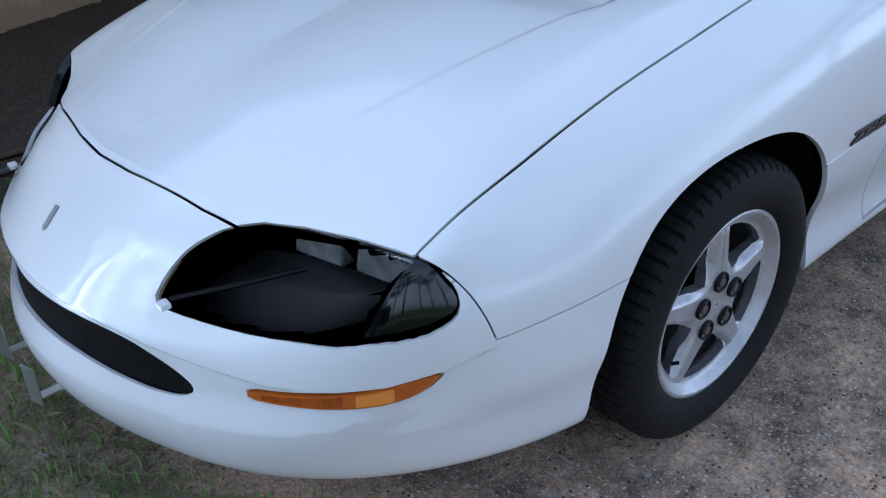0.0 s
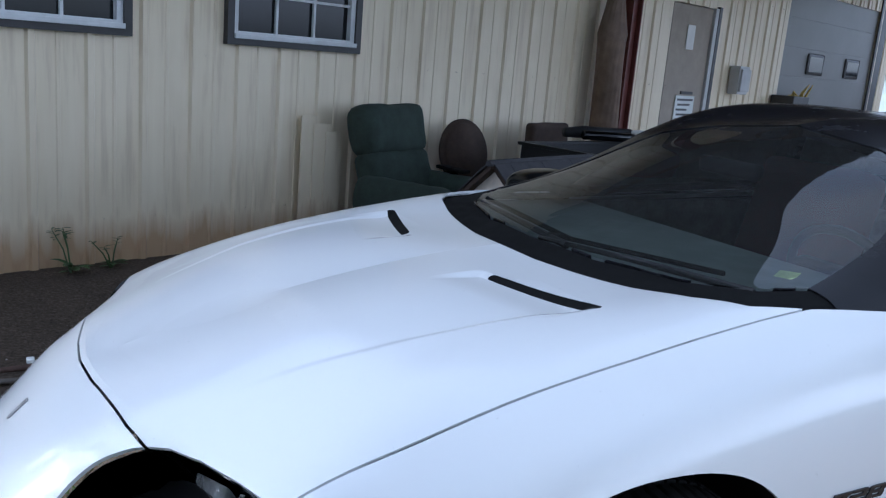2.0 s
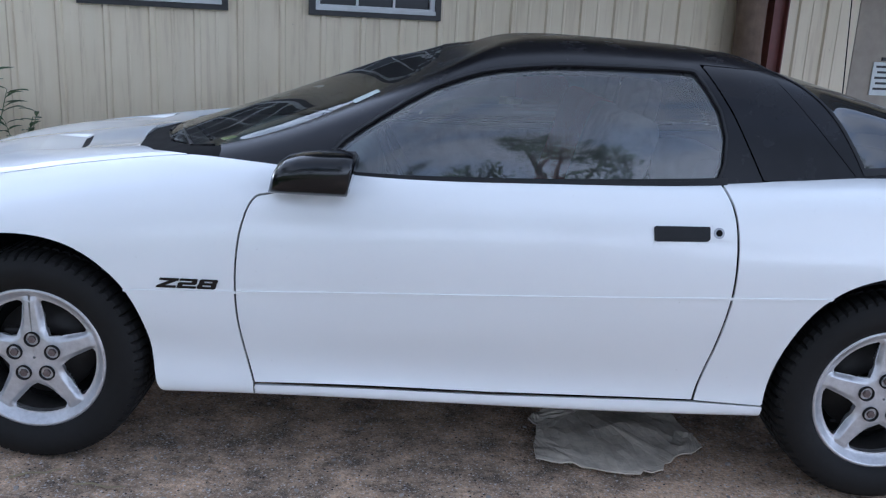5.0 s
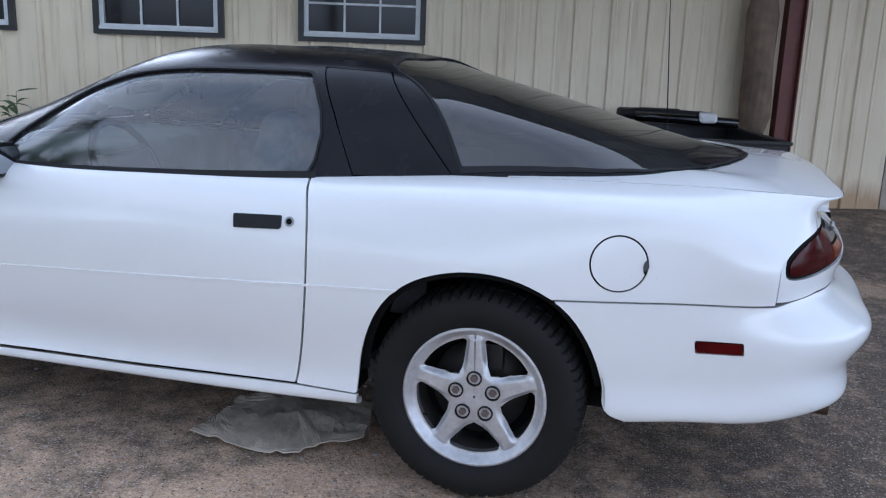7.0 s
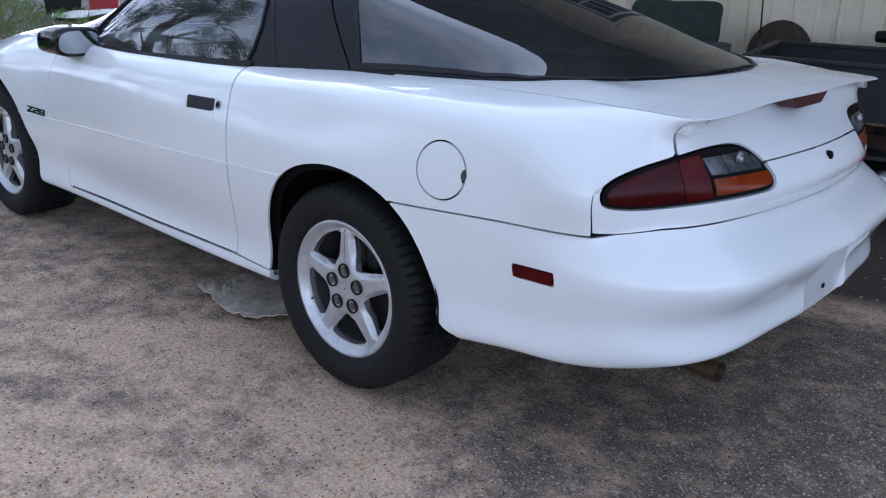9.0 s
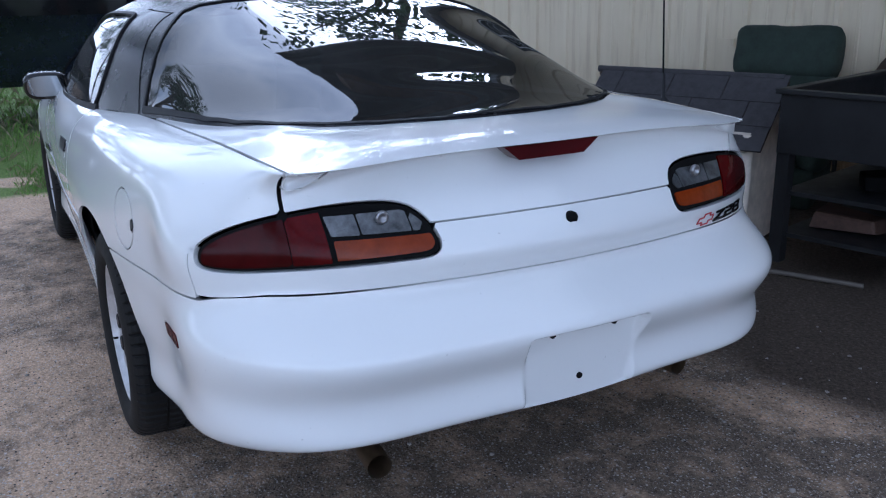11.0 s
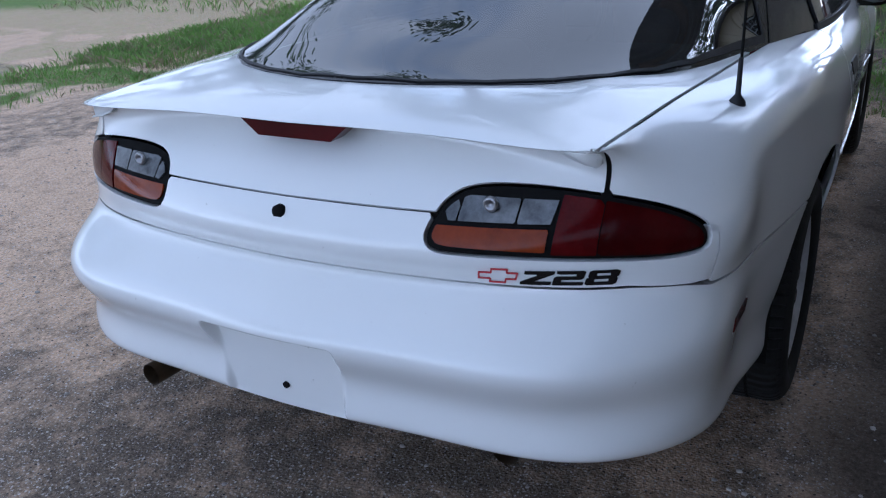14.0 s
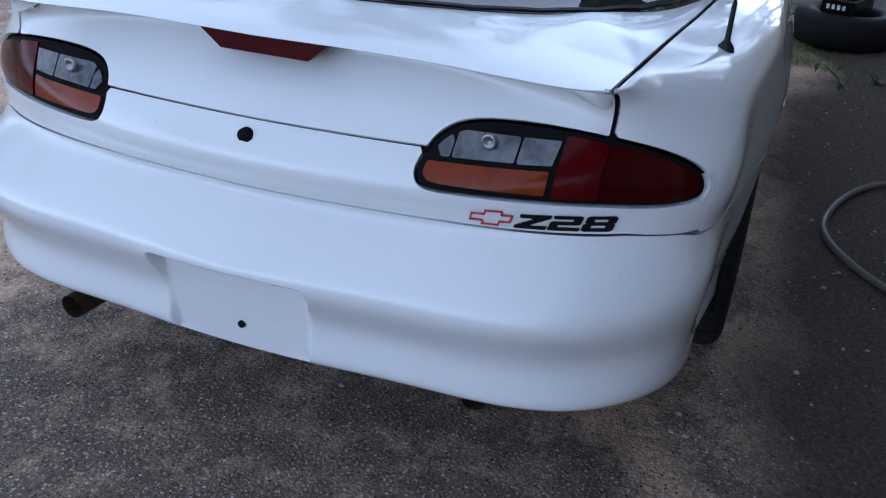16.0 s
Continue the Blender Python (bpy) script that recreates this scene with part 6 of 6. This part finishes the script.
def build_clutter():
    # Flattened cardboard under the car.
    outline = [(1.560, -0.785), (1.640, -0.802), (1.675, -0.798), (1.720, -0.815), (1.800, -0.828), (1.886, -0.840), (1.900, -0.818), (1.925, -0.822), (1.970, -0.795), (1.980, -0.765), (2.005, -0.750), (2.035, -0.710), (2.090, -0.690), (2.140, -0.635), (2.120, -0.500), (2.080, -0.350),
               (1.920, -0.350), (1.770, -0.380), (1.620, -0.410), (1.565, -0.470), (1.590, -0.520), (1.580, -0.600), (1.565, -0.670)]
    bm = prism(outline, .004)
    bmesh.ops.triangulate(bm, faces=bm.faces[:])
    bmesh.ops.subdivide_edges(bm, edges=bm.edges[:], cuts=7, use_grid_fill=True)
    for v in bm.verts:
        v.co.z += .022 + .014 * noise.noise(Vector((v.co.x * 7, v.co.y * 7, 1))) + .012 * abs(noise.noise(Vector((v.co.x * 13 + v.co.y * 9, v.co.y * 11 - v.co.x * 6, 5)))) + .007 * noise.noise(Vector((v.co.x * 14 + v.co.y * 30, v.co.y * 46, 2)))
    tagged(part("cardboard_sheet", bm, CARD, None), "flattened grey cardboard sheet lying under the car", "cardboard")
    # White scrap of sheet on the grass edge.
    bm = bmesh.new()
    bmesh.ops.create_grid(bm, x_segments=14, y_segments=10, size=.5, matrix=Matrix.Diagonal((.50, .42, 1, 1)))
    for v in bm.verts:
        v.co.x += .09 * noise.noise(Vector((v.co.y * 5, 2, 0)))
        v.co.z += .10 + .08 * noise.noise(Vector((v.co.x * 7, v.co.y * 7, 2)))
    bmesh.ops.solidify(bm, geom=bm.faces[:], thickness=.004)
    tagged(part("plastic_scrap", bm, WHITE_RAG, None, "", True, Matrix.Translation((-1.35, -2.92, .0)) @ pose(0, 0, 0, 0, 0, 25)), "crumpled white plastic sheet on the grass edge", "litter")
    bm = bmesh.new()
    bm = turned([(0, .0), (.30, 0), (.34, .06), (.35, .06), (.31, -.005), (0, -.005)], 30)
    tagged(part("metal_pan", bm, STEEL, None, "", True, Matrix.Translation((-4.35, -2.45, .10)) @ pose(0, 0, 0, 90, 0, 0)), "grey metal pan in the weeds", "pan")
    # Tyre with a black case on it.
    bm = turned([(.20, -.02), (.205, .10), (.24, .115), (.31, .11), (.345, .07), (.35, 0), (.345, -.07), (.31, -.11), (.24, -.115), (.205, -.10), (.20, .02)], 48)
    tagged(part("old_tyre", bm, RUBBER, None, "", True, Matrix.Translation((-1.75, 1.36, .125)) @ pose(0, 0, 0, 90, 0, 0)), "old tyre lying flat on bare ground", "tyre")
    case = tagged(new("battery_case"), "black box standing on an old tyre", "box")
    part("case_body", box(-.22, .22, -.11, .11, 0, .10, .012), BLACK_GLOSS, case)
    part("case_lid", box(-.14, .20, -.09, .10, .10, .20, .012), BLACK, case)
    for k in range(4):
        part("white_mark", box(.221, .2225, -.07 + k * .035, -.05 + k * .035, .03, .06), PAPER, case)
    case.matrix_basis = Matrix.Translation((-1.72, 1.34, .24)) @ pose(0, 0, 0, 0, 0, -20)
    # Hoses.
    loop = smooth_loop([(2.9, 2.2), (2.4, 1.95), (2.08, 1.83), (2.14, 1.62), (2.10, 1.44), (1.87, 1.28), (1.70, 1.22), (1.54, 1.22), (1.27, 1.30), (1.06, 1.42), (.96, 1.59), (1.05, 1.78), (1.2, 1.86)], 3, closed=False)
    tagged(part("hose", tube([(x, y, .016) for x, y in loop], .013, 8), HOSE, None, "", True), "coiled grey rubber hose on the ground", "hose")
    line = smooth_loop([(1.1, 1.95), (.4, 1.85), (-.23, 1.74), (-.61, 1.68), (-1.19, 1.63), (-1.87, 1.74), (-2.22, 1.67), (-2.9, 1.9)], 3, closed=False)
    tagged(part("hose", tube([(x, y, .018 + float(ground_height(np.array(x), np.array(y)))) for x, y in line], .012, 8), HOSE, None, "", True), "long thin hose along bare ground", "hose")
    # Poles lying on the dark soil.
    for pts in ([(-1.5, 2.28, .10), (-.71, 2.40, .075), (.4, 2.58, .07)], [(-1.6, 1.72, .03), (-.7, 1.80, .035), (.2, 1.72, .03)]):
        tagged(part("pole", tube(pts, .014, 8), RUST, None, "", True), "thin rusty pole lying on dark soil", "pole")
    # Twigs on the asphalt.
    for k, (x, y, a) in enumerate(((-.02, -1.0, 20), (.18, -1.02, -8), (-.32, -.86, 60), (-.7, -.72, 30), (3.9, -1.3, 100))):
        pts = [(0, 0, .004), (.05, .012, .007), (.10, .004, .004), (.15, .018, .006)]
        tagged(part("twig", tube(pts, [.003, .003, .0025, .0015], 5), STRAW, None, "", False, Matrix.Translation((x, y, .004)) @ pose(0, 0, 0, 0, 0, a)), "dry twig on the asphalt", "twig", group="twigs on the ground")
    # Meter box and bracket with dry plant.
    meter = tagged(new("meter_box"), "grey electric meter box on the wall", "meter box")
    part("box_body", box(-.12, .12, -.12, 0, 0, .30, .012), GREY_BOX, meter)
    part("box_lid", box(-.105, .105, -.145, -.12, .03, .27, .01), GREY_BOX, meter)
    meter.matrix_basis = at_wall(along(6.28), .02, 1.25)
    plant = tagged(new("dry_plant"), "dry yellow plant on a dark wall bracket", "plant")
    part("bracket", box(-.22, .22, -.28, 0, -.05, .05, .01), DARK_FRAME, plant)
    for k in range(9):
        a = k * 2.4
        part("dry_leaf", tube([(.1, -.2, .03), (.1 + .10 * math.cos(a), -.2 + .06 * math.sin(a), .10 * math.cos(k)), (.12 + .24 * math.cos(a), -.2 + .1 * math.sin(a), .20 * math.cos(k * 1.3))], [.014, .020, .004], 5), YELLOW, plant)
    plant.matrix_basis = at_wall(along(7.45), .02, 1.22)


def leaf_cloud(bm, centre, radius, count, size, rng):
    for _ in range(count):
        d = Vector((rng.gauss(0, 1), rng.gauss(0, 1), rng.gauss(0, 1)))
        d = d.normalized() * radius * (rng.random() ** .45)
        c = Vector(centre) + Vector((d.x, d.y, d.z * .75))
        q = Euler((rng.uniform(-1.1, 1.1), rng.uniform(-1.1, 1.1), rng.uniform(0, 6.3))).to_matrix()
        s = size * rng.uniform(.6, 1.3)
        v = [bm.verts.new(c + q @ Vector(p)) for p in ((0, -s, 0), (s * .45, 0, s * .12), (0, s, 0), (-s * .45, 0, s * .12))]
        bm.faces.new(v)


def build_tree(x, y, height, spread, seed, leaves=2600):
    rng = random.Random(seed)
    tree = tagged(new("tree"), "tall broadleaf tree in full leaf", "tree", group="trees round the yard")
    lean = rng.uniform(-.4, .4)
    pts = [(0, 0, -.1), (.05, 0, height * .2), (lean * .4, .1, height * .45), (lean, .2, height * .8)]
    trunk = tube(pts, [.34, .27, .20, .06], 12)
    tips = []
    for k in range(11):
        a, h0 = k * 2.4 + rng.random(), height * rng.uniform(.28, .7)
        r = spread * rng.uniform(.55, 1.0) * (1.15 - h0 / height * .6)
        tip = (math.cos(a) * r, math.sin(a) * r, h0 + height * rng.uniform(.08, .25))
        join(trunk, tube([(lean * h0 / height, 0, h0), (math.cos(a) * r * .5, math.sin(a) * r * .5, h0 + (tip[2] - h0) * .65), tip], [.10, .06, .02], 6))
        tips.append(tip)
    part("trunk", trunk, BARK, tree, "", True)
    bm = bmesh.new()
    for tip in tips + [(lean, .2, height * .9)]:
        for _ in range(5):
            c = (tip[0] + rng.gauss(0, .6), tip[1] + rng.gauss(0, .6), tip[2] + rng.gauss(0, .45))
            leaf_cloud(bm, c, rng.uniform(.6, 1.25), leaves // 34, .14, rng)
    part("crown", bm, LEAF, tree)
    tree.matrix_basis = Matrix.Translation((x, y, 0))
    return tree


def build_vegetation():
    rng = random.Random(5)
    verts, faces, dry_v, dry_f = [], [], [], []

    def blade(x, y, h, vs, fs, lean=.5):
        a = rng.uniform(0, 6.28)
        z = float(ground_height(np.array(x), np.array(y)))
        w = rng.uniform(.0015, .0035) * (1 + h * 6)
        dx, dy = math.cos(a), math.sin(a)
        l0 = rng.uniform(.1, lean) * h
        i = len(vs)
        vs += [(x - dy * w, y + dx * w, z - .005), (x + dy * w, y - dx * w, z - .005), (x + dx * l0 * .5 + dy * w * .7, y + dy * l0 * .5 - dx * w * .7, z + h * .6), (x + dx * l0 * 1.3, y + dy * l0 * 1.3, z + h * .95)]
        fs += [(i, i + 1, i + 2), (i, i + 2, i + 3)]

    def scatter(n, x0, x1, y0, y1, h0, h1, clump=0.0):
        xs, ys = np.array([rng.uniform(x0, x1) for _ in range(n)]), np.array([rng.uniform(y0, y1) for _ in range(n)])
        _, g, s = zones(xs, ys)
        for x, y, k in zip(xs, ys, g):
            if rng.random() < k:
                tall = rng.uniform(h0, h1) * (.6 + .8 * abs(noise.noise((x * 1.7, y * 1.7, 1))))
                for _ in range(3):
                    if rng.random() < .72:
                        blade(x + rng.gauss(0, .02), y + rng.gauss(0, .02), tall, verts, faces)
                    else:
                        blade(x + rng.gauss(0, .03), y + rng.gauss(0, .03), tall * .8, dry_v, dry_f, 1.4)

    scatter(6000, -2.4, -.3, -1.0, 2.0, .02, .065)
    scatter(26000, -6.0, -.8, -6.5, -1.6, .05, .17)
    scatter(5000, -3, 2.0, -6.4, -4.2, .03, .09)
    scatter(6000, -14, -2.0, -3.0, 5.0, .06, .18)
    scatter(5000, -14, -4.0, -11, -3.0, .08, .20)
    for name, vs, fs, mat, label in (("grass", verts, faces, GRASS, "rough green grass blades round the yard"), ("dry_grass", dry_v, dry_f, STRAW, "dry straw-coloured grass among green blades")):
        me = bpy.data.meshes.new(name)
        me.from_pydata(vs, [], fs)
        tagged(link(name, me, mat), label, "grass", kind="stuff")
    # Loose stones.
    vs, fs = [], []
    golden = (1 + 5 ** .5) / 2
    shell = [Vector(p).normalized() for a_ in (-1, 1) for b_ in (-golden, golden) for p in ((0, a_, b_), (a_, b_, 0), (b_, 0, a_))]
    hull = bmesh.new()
    for p in shell:
        hull.verts.new(p)
    hull.verts.index_update()
    sides = [tuple(v.index for v in f.verts) for f in bmesh.ops.convex_hull(hull, input=hull.verts[:])["geom"] if isinstance(f, bmesh.types.BMFace)]
    hull.free()
    for k in range(9000):
        x, y = (rng.uniform(-.6, 6.2), rng.uniform(-3.6, 1.9)) if k < 8300 else (rng.uniform(-1.8, .6), rng.uniform(-1.4, 2.2))
        r = .0016 + .0085 * rng.random() ** 8
        z = float(ground_height(np.array(x), np.array(y))) + r * .2
        i = len(vs)
        wide, flat, turn_ = rng.uniform(.7, 1.3), rng.uniform(.4, .75), rng.uniform(0, 6.28)
        c_, s_ = math.cos(turn_), math.sin(turn_)
        for p in shell:
            q = r * rng.uniform(.78, 1.18)
            vs.append((x + q * (p.x * wide * c_ - p.y * s_), y + q * (p.x * wide * s_ + p.y * c_), z + q * p.z * flat))
        fs += [tuple(i + j for j in f) for f in sides]
    me = bpy.data.meshes.new("loose_stones")
    me.from_pydata(vs, [], fs)
    tagged(link("loose_stones", me, PEBBLE), "loose grit and small stones on the asphalt", "gravel", kind="stuff")
    vs, fs = [], []
    for k in range(1500):
        x, y = rng.uniform(-.8, 5.5), rng.uniform(-3.2, 2.0)
        s, a, z = rng.uniform(.003, .010), rng.uniform(0, 6.28), float(ground_height(np.array(x), np.array(y))) + .008
        dx, dy = math.cos(a) * s, math.sin(a) * s
        i = len(vs)
        vs += [(x - dx, y - dy, z), (x - dy * .4, y + dx * .4, z + s * .3), (x + dx, y + dy, z + s * .15), (x + dy * .4, y - dx * .4, z + s * .25)]
        fs += [(i, i + 1, i + 2), (i, i + 2, i + 3)]
    me = bpy.data.meshes.new("leaf_litter")
    me.from_pydata(vs, [], fs)
    tagged(link("leaf_litter", me, BARK), "dry brown leaf scraps strewn on the ground", "litter", kind="stuff")
    # Weeds at the wall and in the grass.
    spots = [(-.66, 2.86, .25), (-.45, 2.95, .17), (-2.25, 2.30, .62), (-1.75, 2.42, .80), (-1.60, 2.50, .55), (-2.7, 2.1, .5), (-3.3, -2.3, .75), (-3.5, -2.5, .6), (-3.1, -2.0, .5), (-2.9, -2.6, .45), (-3.0, 2.0, .4), (-3.6, -2.40, .95), (-3.4, -2.15, .85), (-3.75, -2.75, .8), (-3.9, -2.2, .9), (-.55, 1.35, .12), (-.75, 1.55, .10)]
    for x, y, h in spots:
        weed = tagged(new("weed"), "leafy green weed growing from the soil", "weed", group="weeds by wall and grass")
        z = float(ground_height(np.array(x), np.array(y)))
        for s in range(3):
            a = rng.uniform(0, 6.28)
            pts = [(0, 0, -.02), (.05 * math.cos(a), .05 * math.sin(a), h * .5), (.12 * math.cos(a), .12 * math.sin(a), h * rng.uniform(.8, 1.0))]
            stem = part("stem", tube(pts, [.005, .004, .002], 5), LEAF, weed)
            bm = bmesh.new()
            for k in range(10):
                t = k / 9
                c = Vector(pts[1]) * (1 - t) + Vector(pts[2]) * t if t > .4 else Vector((0, 0, h * .06 + h * .3 * t))
                b = rng.uniform(0, 6.28)
                s_ = h * rng.uniform(.14, .24) if t > .4 else h * rng.uniform(.30, .55)
                up = rng.uniform(.1, .9)
                n_ = Vector((-math.sin(b), math.cos(b), 0))
                spine = [c + Vector((math.cos(b) * u, math.sin(b) * u, up * u * (1.25 - u * .9))) * s_ for u in (0, .3, .6, .85, 1.0)]
                rows = [(bm.verts.new(q + n_ * s_ * w), bm.verts.new(q - Vector((0, 0, s_ * w * .35))), bm.verts.new(q - n_ * s_ * w)) for q, w in zip(spine, (.02, .15, .11 + .05 * rng.random(), .10, .01))]
                for r0, r1 in zip(rows, rows[1:]):
                    bm.faces.new((r0[0], r0[1], r1[1], r1[0])), bm.faces.new((r0[1], r0[2], r1[2], r1[1]))
            part("leaves", bm, LEAF, stem)
        weed.matrix_basis = Matrix.Translation((x, y, z))
    trees = []
    # The tree at (-9.5, 7) is added unseen to darken the hatch reflection.
    for x, y, h, r, s in ((-12, -7.5, 12, 3.8, 1), (-9.5, 7.0, 12, 3.8, 8), (-15, -17, 10.5, 3.8, 2), (3.5, -17, 13, 4.6, 3), (15, -10, 12, 4.5, 4), (-19, 4, 13, 4.5, 5), (19, 16, 11, 4.0, 6), (-3, -19, 12, 4.2, 7)):
        trees.append(build_tree(x, y, h, r, s))
    # Unseen copies added to block low sky; k >= 16 screens the sun side.
    for k in range(20):
        x, y = (-26 - rng.uniform(0, 9), -24 + k * 4.6) if k < 9 else (-20 + (k - 9) * 4.8, -27 - rng.uniform(0, 8))
        size = rng.uniform(.8, 1.15)
        if k >= 16:
            x, y = -15 - rng.uniform(0, 6), 7 + (k - 16) * 4.5
        copy_thing(trees[k % len(trees)], Matrix.Translation((x, y, 0)) @ Matrix.Rotation(rng.uniform(0, 6.28), 4, "Z") @ Matrix.Scale(size, 4))


def build_truck(name, label, paint, m, wagon=True):
    """A boxy vehicle, nose towards +x, wheels on the ground."""
    car = tagged(new(name), label, "car")
    prof = [(-2.2, .45), (-2.2, .95), (-2.1, 1.05), (-2.0 if wagon else -.5, 1.08), (-1.85 if wagon else -.45, 1.68), (.35, 1.70), (.95, 1.10), (2.05, .98), (2.2, .85), (2.22, .45)]
    bm = prism(prof, 1.72, Matrix(((1, 0, 0, 0), (0, 0, 1, -.86), (0, 1, 0, 0), (0, 0, 0, 1))))
    bmesh.ops.bevel(bm, geom=bm.edges[:], offset=.06, segments=3, affect="EDGES")
    body = part("body", bm, paint, car, "", True)
    for y in (-.862, .862):
        part("side_glass", prism([(-1.7 if wagon else -.35, 1.12), (-1.6 if wagon else -.3, 1.58), (.25, 1.60), (.70, 1.14)], .012, Matrix(((1, 0, 0, 0), (0, 0, 1, y - .006), (0, 1, 0, 0), (0, 0, 0, 1)))), DARK_GLASS, body)
    glass_m = Matrix.Translation((.67, 0, 1.42)) @ pose(0, 0, 0, 0, 45, 0)
    part("windshield", box(-.36, .36, -.72, .72, .012, .024), DARK_GLASS, body, "", False, glass_m)
    part("bumper", box(2.18, 2.30, -.86, .86, .42, .62, .03), GREY_BOX, car)
    part("grille", box(2.2, 2.245, -.45, .45, .66, .84, .01), DARK_FRAME, car)
    for y in (-.66, .66):
        part("headlamp", box(2.19, 2.25, y - .14, y + .14, .68, .86, .02), CLEAR_LENS, car)
        part("turn_lamp", box(2.19, 2.245, y * 1.22 - .05, y * 1.22 + .05, .66, .80, .01), AMBER, car)
    for x in (-1.35, 1.35):
        for sgn in (-1, 1):
            wheel = part("wheel", turned([(.0, .01), (.20, .0), (.215, .02), (.215, -.05)], 32), ALLOY, car, "", True, Matrix.Translation((x, sgn * .80, .37)) @ pose(0, 0, 0, 0, 0, 0 if sgn > 0 else 180))
            part("tyre", turned([(.21, .015), (.26, .05), (.34, .04), (.37, .0), (.37, -.16), (.34, -.2), (.21, -.17)], 40), RUBBER, wheel, "", True)
            for k in range(6):
                a = k * math.pi / 3
                part("wheel_slot", prism([(.07, -.025), (.16, -.045), (.16, .045), (.07, .025)], .006, Matrix.Rotation(math.pi / 2, 4, "X") @ Matrix.Rotation(a, 4, "Z") @ Matrix.Translation((0, 0, -.018))), BLACK, wheel)
            part("wheel_arch", turned([(.40, -.02), (.42, -.02), (.42, .065), (.40, .065)], 32), BLACK, car, "", True, Matrix.Translation((x, sgn * .80, .40)) @ Matrix.Diagonal((1, sgn, 1, 1)))
    car.matrix_basis = m
    return car


def build_far():
    build_truck("suv", "dark navy sport utility parked on the grass", NAVY, Matrix.Translation((-5.15, -1.40, .0)) @ pose(0, 0, 0, 0, 0, -84))
    build_truck("pickup", "dark green pickup parked beyond the building", NAVY, Matrix.Translation((16.0, 6.6, 0)) @ pose(0, 0, 0, 0, 0, 200), False)
    build_truck("parked_car", "dark car parked beyond the building", NAVY, Matrix.Translation((23, 13.6, -.3)) @ pose(0, 0, 0, 0, 0, 110))
    bin_dark = tagged(new("refuse_bin"), "black plastic refuse bin standing on the grass", "bin")
    part("bin_body", prism([(-.26, 0), (.26, 0), (.32, .62), (-.32, .62)], .55, Matrix(((1, 0, 0, 0), (0, 0, 1, -.27), (0, 1, 0, 0), (0, 0, 0, 1)))), PLASTIC, bin_dark)
    part("bin_lid", box(-.35, .35, -.32, .32, .62, .67, .02), PLASTIC, bin_dark)
    bin_dark.matrix_basis = Matrix.Translation((-10.9, 4.55, 0)) @ pose(0, 0, 0, 0, 0, 65)
    crate = tagged(new("red_crate"), "dull red plastic crate beside a bin", "crate")
    part("crate_body", box(-.24, .24, -.20, .20, .0, .62, .02), RED_PAINT, crate)
    part("crate_rim", box(-.26, .26, -.22, .22, .60, .65, .01), RED_PAINT, crate)
    crate.matrix_basis = Matrix.Translation((-10.6, 5.15, 0)) @ pose(0, 0, 0, 0, 0, 60)
    bm = bmesh.new()
    bmesh.ops.create_grid(bm, x_segments=16, y_segments=10, size=.5, matrix=Matrix.Diagonal((1.3, 1.0, 1, 1)))
    for v in bm.verts:
        v.co.z += .22 + .08 * noise.noise(Vector((v.co.x * 2.5, v.co.y * 2.5, 5))) + .10 * v.co.x
    bmesh.ops.solidify(bm, geom=bm.faces[:], thickness=.006)
    tagged(part("plastic_sheet", bm, WHITE_RAG, None, "", True, Matrix.Translation((-9.6, 4.45, 0)) @ pose(0, 0, 0, 0, 0, 65)), "white plastic sheet lying over scrap on the grass", "sheet")
    house = tagged(new("house"), "low white house with brown shingle roof", "house")
    part("wall", box(-7, 7, -4, 4, 0, 2.6), WHITE_FRAME, house)
    part("roof", prism([(-4.6, 2.5), (4.6, 2.5), (0, 5.2)], 14.8, Matrix(((0, 0, 1, -7.4), (1, 0, 0, 0), (0, 1, 0, 0), (0, 0, 0, 1)))), HOUSE_ROOF, house)
    for x in (-4, 0, 4):
        win = part("window", box(x - .6, x + .6, -4.04, -3.99, 1.0, 2.1), DARK_GLASS, house)
        part("frame", box(x - .7, x + .7, -4.06, -4.03, .9, 1.0), WHITE_FRAME, win)
    house.matrix_basis = Matrix.Translation((41, 20.5, -.3)) @ pose(0, 0, 0, 0, 0, 115)


build_posts()
build_recliner()
build_bin()
build_kennel()
build_clutter()
build_far()
build_vegetation()
